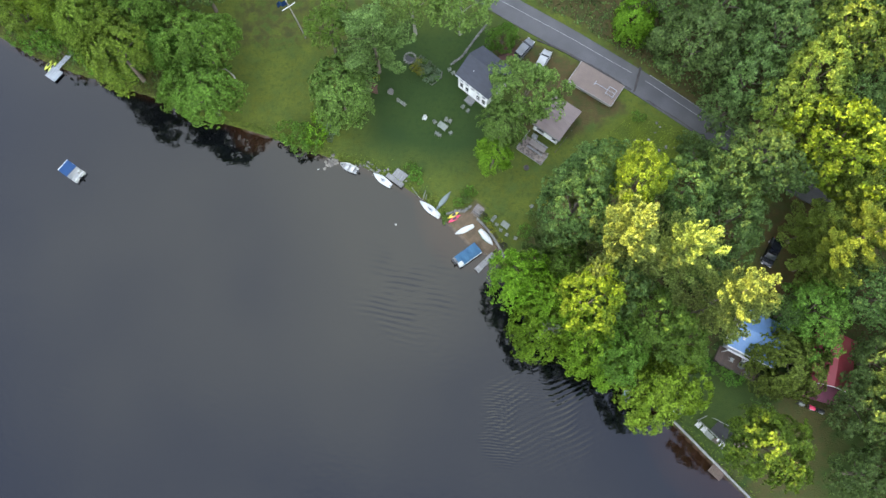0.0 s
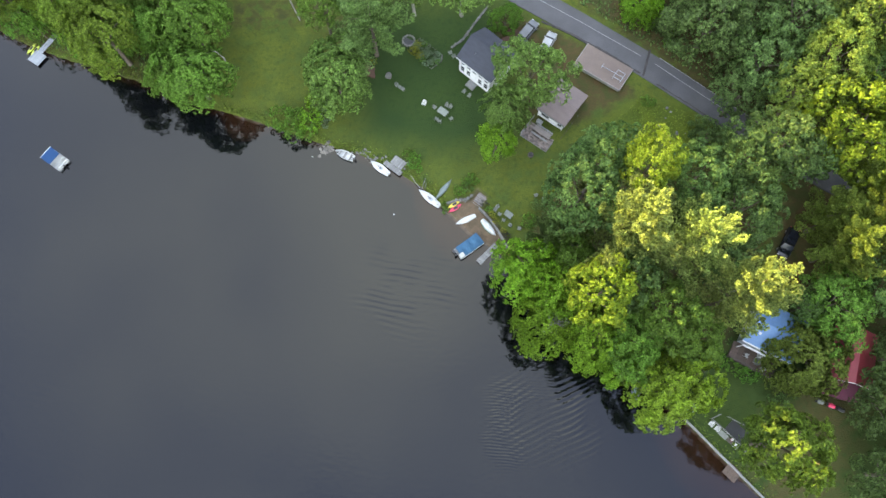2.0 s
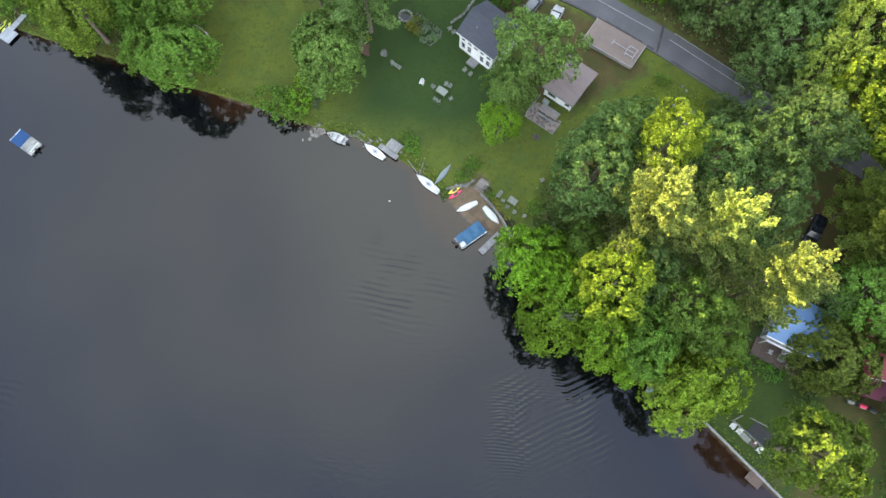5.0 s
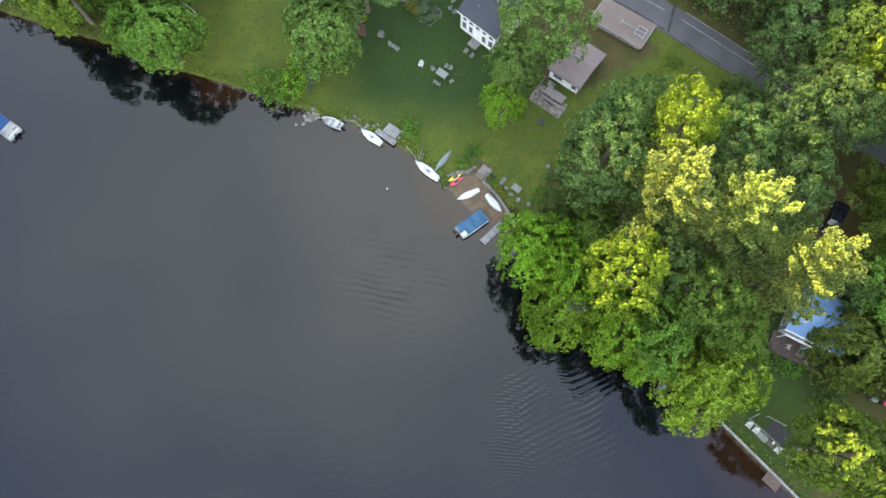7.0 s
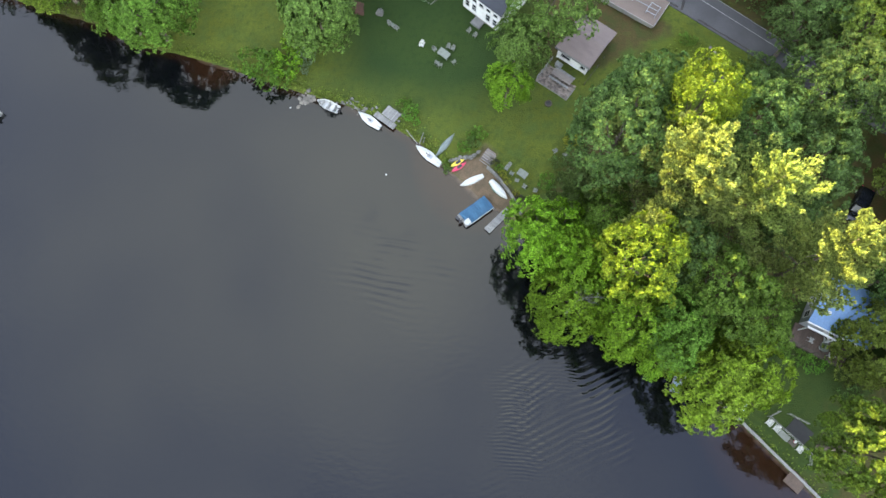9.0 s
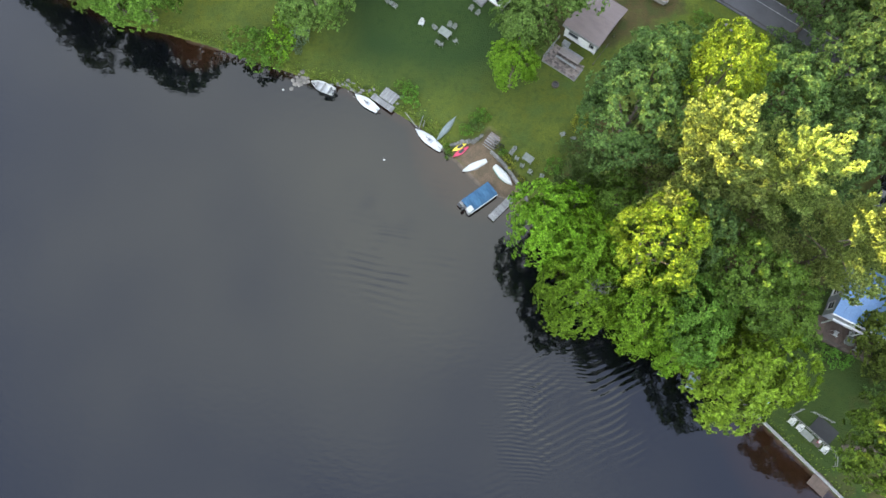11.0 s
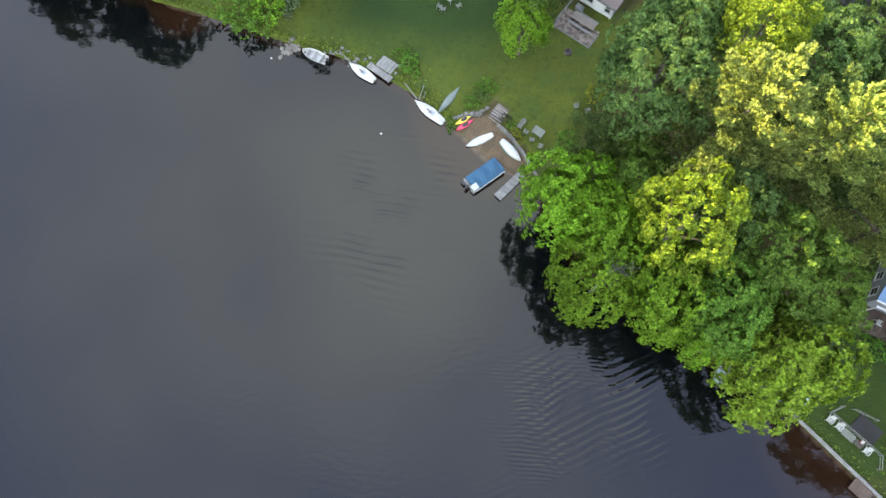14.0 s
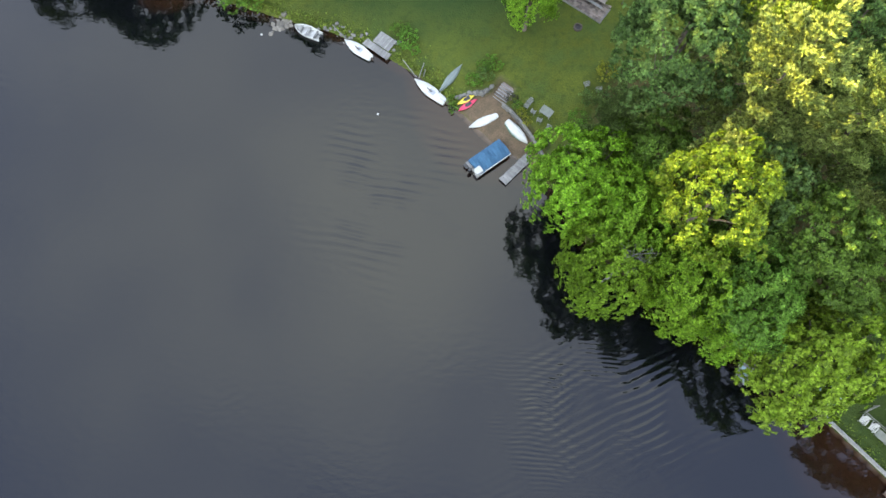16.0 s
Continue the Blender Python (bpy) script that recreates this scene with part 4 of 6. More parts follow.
def gable(w, d, z, rise, over, axis="x", thick=0.16):
    """Two roof slopes over a plan w by d (from 0, 0), with the ridge along an axis: two bmeshes."""
    made = []
    for s in (0, 1):
        bm = bmesh.new()
        if axis == "x":
            y0, y1 = (-over, d / 2) if s == 0 else (d + over, d / 2)
            low = z - rise * over / (d / 2)
            pts = [(-over, y0, low), (w + over, y0, low), (w + over, y1, z + rise), (-over, y1, z + rise)]
        else:
            x0, x1 = (-over, w / 2) if s == 0 else (w + over, w / 2)
            low = z - rise * over / (w / 2)
            pts = [(x0, -over, low), (x0, d + over, low), (x1, d + over, z + rise), (x1, -over, z + rise)]
        lo = [bm.verts.new(p) for p in pts]
        hi = [bm.verts.new((p[0], p[1], p[2] + thick)) for p in pts]
        bm.faces.new(lo)
        bm.faces.new(hi[::-1])
        for j in range(4):
            k = (j + 1) % 4
            bm.faces.new((lo[j], lo[k], hi[k], hi[j]))
        bmesh.ops.recalc_face_normals(bm, faces=bm.faces)
        made.append(bm)
    return made


def gable_wall(w, z0, z, rise, y0, y1):
    """A gable end across x, thick from y0 to y1."""
    bm = bmesh.new()
    pts = [(0, z0), (w, z0), (w, z), (w / 2, z + rise), (0, z)]
    a = [bm.verts.new((x, y0, q)) for x, q in pts]
    b = [bm.verts.new((x, y1, q)) for x, q in pts]
    bm.faces.new(a)
    bm.faces.new(b[::-1])
    for j in range(5):
        k = (j + 1) % 5
        bm.faces.new((a[j], a[k], b[k], b[j]))
    bmesh.ops.recalc_face_normals(bm, faces=bm.faces)
    return bm


# white cottage with a dark roof
def white_cottage():
    w, d, e, rise = 6.1, 6.0, 4.3, 1.7
    h = thing("cottage", 2.45, 53.7, 2.55, -41.0, "white two-storey cottage with a dark grey shingled gable roof", "house")
    part("foundation", box(0.05, 0.05, -0.8, w - 0.05, d - 0.05, 0.25), M_CONCRETE, h)
    part("wall", box(0, 0, 0.25, w, 0.2, e), M_WALLWHITE, h)
    part("wall", box(0, d - 0.2, 0.25, w, d, e), M_WALLWHITE, h)
    for x in (0, w):
        bm = gable_wall(d, 0.25, e, rise - 0.05, 0, 0.2)
        turned(bm, Matrix.Rotation(radians(90), 4, "Z"))
        part("wall", turned(bm, Matrix.Translation((x if x == 0 else x, 0, 0)) @ Matrix.Translation((0.2 if x == 0 else 0, 0, 0))), M_WALLWHITE, h)
    for bm in gable(w, d, e, rise, 0.35, "x"):
        part("roof", bm, M_SLATE, h, "dark grey shingled roof slope")
    part("ridge_cap", box(-0.35, d / 2 - 0.12, e + rise + 0.10, w + 0.35, d / 2 + 0.12, e + rise + 0.20, 0.02), M_SLATE, h)
    part("gutter", box(-0.35, -0.46, e - 0.32, w + 0.35, -0.36, e - 0.20), M_WHITE, h)
    part("vent_pipe", disc(0.06, 0.5, 10, z=e + 0.7, x=1.9, y=1.4), M_STEEL, h)
    for k in range(5):
        window(h, 0.75 + 1.15 * k, 0, 2.75, 0.62, 1.05, "y-")
    for k in (0, 1, 3, 4):
        window(h, 0.75 + 1.15 * k, 0, 0.95, 0.62, 1.15, "y-")
    door = part("door", box(2.65, -0.03, 0.27, 3.45, 0.02, 2.3), M_WALLWHITE, h, "white front door")
    part("knob", disc(0.04, 0.05, 8, x=3.35, y=-0.06, z=1.25), M_STEEL, door)
    for k in (0, 1):
        window(h, w, 1.6 + 2.6 * k, 2.7, 0.7, 1.05, "x+")
        window(h, 0, 1.6 + 2.6 * k, 2.7, 0.7, 1.05, "x-")
    part("step", box(2.3, -1.2, -0.35, 3.8, -0.02, 0.1, 0.02), M_GREYWOOD, h)
    return h


white_cottage()


def cabin():
    w, d = 4.5, 5.6
    h = thing("cabin", 14.5, 46.1, 2.6, -37.0, "small cabin with a brown shingled roof and white front wall", "house")
    part("foundation", box(0.1, 0.1, -0.9, w - 0.1, d - 0.1, 0.15), M_CONCRETE, h)
    part("wall", box(0, 0, 0.15, w, 0.18, 2.45), M_WALLWHITE, h, "white boarded front wall")
    part("wall", box(0, d - 0.18, 0.15, w, d, 2.45), M_GREYSIDING, h)
    part("wall", box(0, 0.18, 0.15, 0.18, d - 0.18, 2.6), M_GREYSIDING, h)
    part("wall", box(w - 0.18, 0.18, 0.15, w, d - 0.18, 2.6), M_GREYSIDING, h)
    for bm in gable(w, d, 2.55, 0.65, 0.35, "x"):
        part("roof", bm, M_BROWNROOF, h, "brown shingled roof slope")
    part("fascia", box(-0.35, -0.43, 2.28, w + 0.35, -0.35, 2.58), M_GREYWOOD, h, "weathered eaves board")
    door = part("door", box(2.35, -0.035, 0.2, 3.2, 0.02, 2.2), M_WALLWHITE, h, "white door onto the patio")
    part("knob", disc(0.04, 0.05, 8, x=2.45, y=-0.06, z=1.2), M_STEEL, door)
    window(h, 1.25, 0, 0.95, 1.3, 1.1, "y-")
    window(h, 3.85, 0, 0.95, 0.6, 1.1, "y-")
    for x, y in ((0.1, 3.9), (w - 0.1, 3.9)):
        part("downpipe", tube([(x, -0.3, 2.3), (x, -0.12, 0.15)], [0.04, 0.04], 6), M_WHITE, h)
    return h


cab = cabin()
pm = cab.matrix_basis
patio = thing("patio", 0, 0, 0, 0, "grey-brown paved terrace in front of the cabin", "terrace", kind="structure")
patio.matrix_basis = pm @ Matrix.Translation((0, 0, -0.10))
part("bed", box(-0.25, -4.25, -0.8, 4.55, -0.02, 0.0), M_STONE, patio, "worn stone bed under the paving")


def railing(parent, pts, h, posts, material, rails=(0.5, 1.0)):
    """Posts and rails between two points of the parent's frame."""
    a, b = Vector(pts[0]), Vector(pts[1])
    turn = Matrix.Rotation(math.atan2(b.y - a.y, b.x - a.x), 4, "Z")
    for k in range(posts):
        p = a.lerp(b, k / (posts - 1))
        part("post", turned(box(-0.05, -0.05, 0, 0.05, 0.05, h), Matrix.Translation(p) @ turn), material, parent)
    for r in rails:
        part("rail", turned(box(0, -0.03, h * r - 0.05, (b - a).length, 0.03, h * r + 0.02), Matrix.Translation(a) @ turn), material, parent)


rail = thing("railing", 0, 0, 0, 0, "weathered timber rail along the terrace edge", "railing")
rail.matrix_basis = pm @ Matrix.Translation((0, 0, -0.1))
railing(rail, [(-0.2, -4.1, -0.01), (-0.2, -0.7, -0.01)], 0.95, 4, M_GREYWOOD)
rail = thing("railing", 0, 0, 0, 0, "dark timber rail beside the cabin steps", "railing")
rail.matrix_basis = pm @ Matrix.Translation((0, 0, -0.1))
railing(rail, [(5.15, -1.2, -0.4), (5.15, 3.2, 0.1)], 0.95, 4, M_DARKWOOD)


def picnic_table(m, length=2.9, material=None):
    material = material or M_PAVER
    t = thing("picnic_table", 0, 0, 0, 0, "long weathered picnic table with benches", "table")
    t.matrix_basis = m
    for k in range(5):
        part("board", box(-length / 2, -0.45 + 0.185 * k, 0.72, length / 2, -0.28 + 0.185 * k, 0.76), material, t)
    for s in (-1, 1):
        part("bench", box(-length / 2, s * 0.80 - 0.15, 0.42, length / 2, s * 0.80 + 0.15, 0.46, 0.01), M_GREYWOOD, t)
        part("leg", tube([(s * length * 0.36, -0.75, 0), (s * length * 0.36, 0.25, 0.72)], [0.05, 0.05], 4), M_DARKWOOD, t)
        part("leg", tube([(s * length * 0.36, 0.75, 0), (s * length * 0.36, -0.25, 0.72)], [0.05, 0.05], 4), M_DARKWOOD, t)
        part("cross_bar", box(s * length * 0.36 - 0.04, -0.95, 0.36, s * length * 0.36 + 0.04, 0.95, 0.42), M_DARKWOOD, t)
    return t


picnic_table(pm @ Matrix.Translation((2.35, -2.2, -0.10)), material=M_TABLETOP)


def planter(m, sx, sy, h, material, label, name="storage_box"):
    t = thing(name, 0, 0, 0, 0, label, "box")
    t.matrix_basis = m
    part("body", box(-sx / 2, -sy / 2, 0, sx / 2, sy / 2, h * 0.85, 0.02), material, t)
    part("lid", box(-sx / 2 - 0.03, -sy / 2 - 0.03, h * 0.85, sx / 2 + 0.03, sy / 2 + 0.03, h, 0.02), material, t)
    return t


planter(pm @ Matrix.Translation((1.0, -0.95, -0.1)), 0.9, 0.55, 0.7, M_STEEL, "grey storage chest against the cabin wall")

fire = thing("fire_ring", 13.3, 39.65, lie(13.3, 39.65), 0, "round stone fire ring on the lawn", "fire pit")
part("kerb", ring(0.46, 0.13, 0.24), M_DARKWOOD, fire)
part("ash_bed", disc(0.4, 0.08, 14), M_BLACK, fire)


def flat_garage():
    g = thing("garage", 26.7, 49.3, 3.7, 146.0, "low garage with a flat brown roof at road level", "garage")
    w, d = 7.7, 4.0
    part("roof", box(-0.12, -4.12, 1.05, 7.82, 0.12, 1.2, 0.03), M_FLATROOF, g, "flat gravelled brown roof")
    for y in (0, -3.8):
        part("wall", box(0, y - 0.2, -2.0, w, y, 1.05), M_CONCRETE, g)
    for x in (0, w - 0.2):
        part("wall", box(x, -3.79, -2.0, x + 0.2, -0.21, 1.05), M_CONCRETE, g)
    part("fascia", box(-0.14, 0.125, 0.93, 7.84, 0.20, 1.24), M_CONCRETE, g, "pale roof edge board")
    part("fascia", box(7.825, -4.1, 0.93, 7.90, 0.1, 1.22), M_CONCRETE, g, "pale roof edge board")
    part("fascia", box(-0.21, -4.1, 0.93, -0.125, 0.1, 1.22), M_CONCRETE, g, "pale roof edge board")
    return g


garage = flat_garage()
gm = garage.matrix_basis


def frame_rack():
    t = thing("boat_rack", 0, 0, 0, 0, "white pipe rack lying on the flat roof", "rack")
    t.matrix_basis = gm @ Matrix.Translation((1.1, -1.5, 1.2))
    for a, b in (((-0.7, -0.9, 0.5), (0.6, -0.9, 0.5)), ((-0.7, 0.5, 0.5), (0.6, 0.5, 0.5)), ((-0.7, -0.9, 0.5), (-0.7, 0.5, 0.5)), ((0.6, -0.9, 0.5), (0.6, 0.5, 0.5)),
                 ((-0.7, -0.2, 0.5), (3.0, -0.2, 0.4)), ((2.9, -0.6, 0.4), (2.9, 0.2, 0.4))):
        part("pipe", tube([a, b], [0.045, 0.045], 6), M_GREYSIDING, t)
    for x, y in ((-0.7, -0.9), (0.6, -0.9), (-0.7, 0.5), (0.6, 0.5)):
        part("leg", tube([(x, y, 0), (x, y, 0.5)], [0.045, 0.045], 6), M_GREYSIDING, t)
    part("leg", tube([(2.9, -0.2, 0), (2.9, -0.2, 0.4)], [0.045, 0.045], 6), M_GREYSIDING, t)
    return t


frame_rack()


def blue_house():
    w, d, e, rise = 6.6, 6.0, 3.0, 1.1
    h = thing("house", 41.5, 11.3, 1.75, -28.0, "grey-sided house with a blue metal roof and brown deck", "house")
    part("foundation", box(0.05, 0.05, -0.9, w - 0.05, d - 0.05, 0.3), M_CONCRETE, h)
    part("wall", box(0.2, 0, 0.3, w - 0.2, 0.18, e), M_GREYSIDING, h)
    part("wall", box(0.2, d - 0.18, 0.3, w - 0.2, d, e), M_GREYSIDING, h)
    for x in (0.2, w):
        part("wall", turned(turned(gable_wall(d, 0.3, e, rise - 0.05, 0, 0.2), Matrix.Rotation(radians(90), 4, "Z")), Matrix.Translation((x, 0, 0))), M_GREYSIDING, h, "grey boarded gable wall")
    for bm in gable(w, d, e, rise, 0.25, "x"):
        part("roof", bm, M_BLUEROOF, h, "blue standing-seam metal roof slope")
    for s in (-1, 1):
        for k in range(12):
            x = 0.1 + k * (w - 0.2) / 11
            y0, y1 = (-0.2, d / 2 - 0.05) if s < 0 else (d + 0.2, d / 2 + 0.05)
            part("seam", tube([(x, y0, e - rise * 0.2 / (d / 2) + 0.17), (x, y1, e + rise + 0.14)], [0.02, 0.02], 4), M_BLUEROOF, h)
    part("ridge_cap", box(-0.25, d / 2 - 0.1, e + rise + 0.10, w + 0.25, d / 2 + 0.1, e + rise + 0.19, 0.02), M_BLUEROOF, h)
    part("gutter", box(-0.25, -0.40, e - 0.12, w + 0.25, -0.26, e + 0.03), M_WHITE, h, "white gutter")
    for y in (1.1, 2.9, 4.7):
        window(h, 0, y, 1.0, 0.8, 1.05, "x-")
    window(h, 0, d / 2, 2.75, 0.55, 0.6, "x-")
    part("roof_vent", box(1.1, 1.3, e + 0.45, 1.45, 1.65, e + 0.85, 0.03), M_WHITE, h)
    door = part("door", box(2.4, -0.04, 0.35, 3.4, 0.02, 2.4), M_WHITE, h, "white patio door")
    part("knob", disc(0.04, 0.05, 8, x=2.5, y=-0.07, z=1.3), M_STEEL, door)
    window(h, 4.6, 0, 1.2, 1.2, 1.1, "y-")
    deck = part("deck", box(-0.35, -2.6, -0.1, w - 0.3, -0.02, 0.28), M_DARKWOOD, h, "dark brown timber deck")
    for k in range(18):
        part("deck_board", box(-0.35 + 0.36 * k, -2.6, 0.284, -0.03 + 0.36 * k, -0.03, 0.32), M_BROWNWOOD, deck)
    part("porch_beam", box(0.1, -0.85, e - 0.50, 3.6, -0.65, e - 0.30), M_WHITE, h, "white porch beam")
    for x in (0.2, 3.4):
        part("porch_post", box(x - 0.06, -0.81, 0.32, x + 0.06, -0.69, e - 0.50), M_WHITE, h)
    for k in range(5):
        part("deck_post", box(-0.35 + 1.5 * k, -2.62, -0.9, -0.25 + 1.5 * k, -2.52, 1.2), M_DARKWOOD, h)
    part("deck_rail", box(-0.35, -2.62, 1.12, 6.0, -2.54, 1.2), M_DARKWOOD, h)
    part("deck_rail", box(-0.35, -2.62, 0.7, 6.0, -2.54, 0.76), M_DARKWOOD, h)
    return h


bm_house = blue_house().matrix_basis


def red_house():
    w, d, e, rise = 5.2, 7.0, 2.9, 1.2
    h = thing("house", 52.3, 6.3, 2.2, -17.4, "dark red house with a red metal roof", "house")
    part("foundation", box(0.05, 0.05, -0.9, w - 0.05, d - 0.05, 0.25), M_CONCRETE, h)
    part("wall", gable_wall(w, 0.25, e, rise - 0.05, 0, 0.18), M_REDSIDING, h)
    part("wall", gable_wall(w, 0.25, e, rise - 0.05, d - 0.18, d), M_REDSIDING, h)
    part("wall", box(0, 0.18, 0.25, 0.18, d - 0.18, e), M_REDSIDING, h)
    part("wall", box(w - 0.18, 0.18, 0.25, w, d - 0.18, e), M_REDSIDING, h)
    for bm in gable(w, d, e, rise, 0.3, "y"):
        part("roof", bm, M_REDROOF, h, "bright red metal roof slope")
    part("barge_board", tube([(w + 0.3, -0.33, e - 0.05), (w / 2, -0.33, e + rise + 0.05)], [0.07, 0.07], 4), M_WHITE, h)
    part("barge_board", tube([(-0.3, -0.33, e - 0.05), (w / 2, -0.33, e + rise + 0.05)], [0.07, 0.07], 4), M_WHITE, h)
    window(h, 1.5, 0, 1.0, 1.0, 1.1, "y-")
    window(h, w, 2.0, 1.0, 1.0, 1.1, "x+")
    window(h, w, 5.0, 1.0, 1.0, 1.1, "x+")
    bm = slab([(-0.6, -2.6), (4.3, -2.6), (4.3, -0.06), (-0.6, -0.06)], 0, 0.14)
    for v in bm.verts:
        v.co.z += 2.45 + 0.15 * (v.co.y + 2.6)
    part("porch_roof", bm, M_MAROON, h, "lower maroon porch roof")
    for x in (-0.45, 1.8, 4.15):
        part("porch_post", box(x - 0.06, -2.0, -0.3, x + 0.06, -1.88, 2.42), M_DARKWOOD, h)
    part("porch_floor", box(-0.6, -2.1, -0.5, 4.3, -0.02, 0.15), M_BROWNWOOD, h)
    return h


red_house()


# ---- cars ----
def car(paint, long=4.5, wide=1.8, tall=1.65, label=""):
    t = thing("car", 0, 0, 0, 0, label, "car")
    stations = [(-0.50, 0.42, 0.72, 0.82), (-0.47, 0.28, 0.86, 0.95), (-0.25, 0.24, 0.94, 1.0), (0.05, 0.24, 0.96, 1.0), (0.22, 0.24, 0.95, 1.0), (0.40, 0.26, 0.84, 0.96), (0.48, 0.32, 0.72, 0.84), (0.50, 0.42, 0.62, 0.74)]
    bm = bmesh.new()
    rows = []
    for f, lo, hi, k in stations:
        hw = wide / 2 * k
        rows.append([bm.verts.new((f * long, s * hw * q, z)) for s, q, z in ((-1, 0.92, lo), (-1, 1, (lo + hi) / 2), (-1, 0.92, hi), (1, 0.92, hi), (1, 1, (lo + hi) / 2), (1, 0.92, lo))])
    for a, b in zip(rows, rows[1:]):
        for j in range(6):
            bm.faces.new((a[j], b[j], b[(j + 1) % 6], a[(j + 1) % 6]))
    bm.faces.new(rows[0])
    bm.faces.new(rows[-1][::-1])
    bmesh.ops.recalc_face_normals(bm, faces=bm.faces)
    part("body", bm, paint, t)
    def cab_block(rows_xz, k0, k1):
        bm = bmesh.new()
        rr = [[bm.verts.new((x * long, s * wide / 2 * (k0 if z < 1.2 else k1), z)) for s in (-1, 1)] for x, z in rows_xz]
        for a, b in zip(rr, rr[1:] + rr[:1]):
            bm.faces.new((a[0], b[0], b[1], a[1]))
        bm.faces.new([r[0] for r in rr])
        bm.faces.new([r[1] for r in rr][::-1])
        bmesh.ops.recalc_face_normals(bm, faces=bm.faces)
        return bm
    part("cabin_glass", cab_block([(-0.46, 0.9), (0.26, 0.9), (0.12, tall - 0.06), (-0.40, tall - 0.06)], 0.86, 0.74), M_GLASS, t, "dark car windows")
    part("roof", box(-0.40 * long, -wide * 0.385, tall - 0.065, 0.12 * long, wide * 0.385, tall, 0.03), paint, t)
    for s in (-1, 1):
        for x in (-0.31, 0.31):
            w = part("wheel", turned(disc(0.34, 0.22, 18), Matrix.Translation((x * long, s * wide * 0.44 + 0.11, 0.34)) @ Matrix.Rotation(radians(90), 4, "X")), M_RUBBER, t)
            part("rim", turned(disc(0.20, 0.24, 12), Matrix.Translation((x * long, s * wide * 0.44 + 0.12, 0.34)) @ Matrix.Rotation(radians(90), 4, "X")), M_STEEL, w)
        part("headlight", box(0.465 * long, s * wide * 0.33 - 0.16, 0.60, 0.497 * long, s * wide * 0.33 + 0.16, 0.72, 0.02), M_LAMP, t)
        part("mirror", box(0.16 * long, s * wide * 0.53 - 0.08, 0.95, 0.19 * long, s * wide * 0.53 + 0.08, 1.08, 0.02), paint, t)
        part("tail_light", box(-0.495 * long, s * wide * 0.35 - 0.12, 0.65, -0.465 * long, s * wide * 0.35 + 0.12, 0.8, 0.02), M_PINK, t)
    return t


def settle(t, x, y, turn, up=0.0):
    """Stand a thing on the ground at a place, tilted with the slope."""
    z = lie(x, y)
    n = Vector((lie(x - 0.8, y) - lie(x + 0.8, y), lie(x, y - 0.8) - lie(x, y + 0.8), 1.6)).normalized()
    q = Vector((0, 0, 1)).rotation_difference(n)
    t.matrix_basis = Matrix.Translation((x, y, z + up)) @ q.to_matrix().to_4x4() @ Matrix.Rotation(radians(turn), 4, "Z")
    return t


settle(car(M_SILVER, 4.0, 1.65, 1.5, "silver estate car parked beside the road"), 13.3, 59.6, 50, 0.03)
settle(car(M_WHITECAR, 3.9, 1.65, 1.45, "white car parked beneath a tree"), 16.3, 57.4, 62, 0.03)
settle(car(M_BLACKCAR, 4.6, 1.85, 1.5, "black car parked on the dirt drive"), 49.5, 25.2, -119, 0.03)


# ---- boats ----
def hull(L, w, h, stern=0.7, bow=0.02, fullness=0.6, sides=10, rocker=0.0):
    """A closed boat hull, bow to +x, keel at z = 0, deck at z = h."""
    bm = bmesh.new()
    rows = []
    for k in range(sides + 1):
        f = k / sides
        hw = w / 2 * (stern + (1 - stern) * min(1, f / 0.45) ** 0.8 if f < 0.45 else max(bow, 1 - ((f - 0.45) / 0.55) ** (1 / fullness + 0.6)))
        x = -L / 2 + L * f
        lift = rocker * max(0, (f - 0.6) / 0.4) ** 2
        rows.append([bm.verts.new((x, y * hw, z)) for y, z in ((-1, h + lift), (-0.93, h * 0.45 + lift), (-0.5, 0.04 * h + lift), (0, lift), (0.5, 0.04 * h + lift), (0.93, h * 0.45 + lift), (1, h + lift), (0.55, h * 1.12 + lift), (0, h * 1.18 + lift), (-0.55, h * 1.12 + lift))])
    for a, b in zip(rows, rows[1:]):
        for j in range(10):
            bm.faces.new((a[j], b[j], b[(j + 1) % 10], a[(j + 1) % 10]))
    bm.faces.new(rows[0])
    bm.faces.new(rows[-1][::-1])
    bmesh.ops.recalc_face_normals(bm, faces=bm.faces)
    return bm


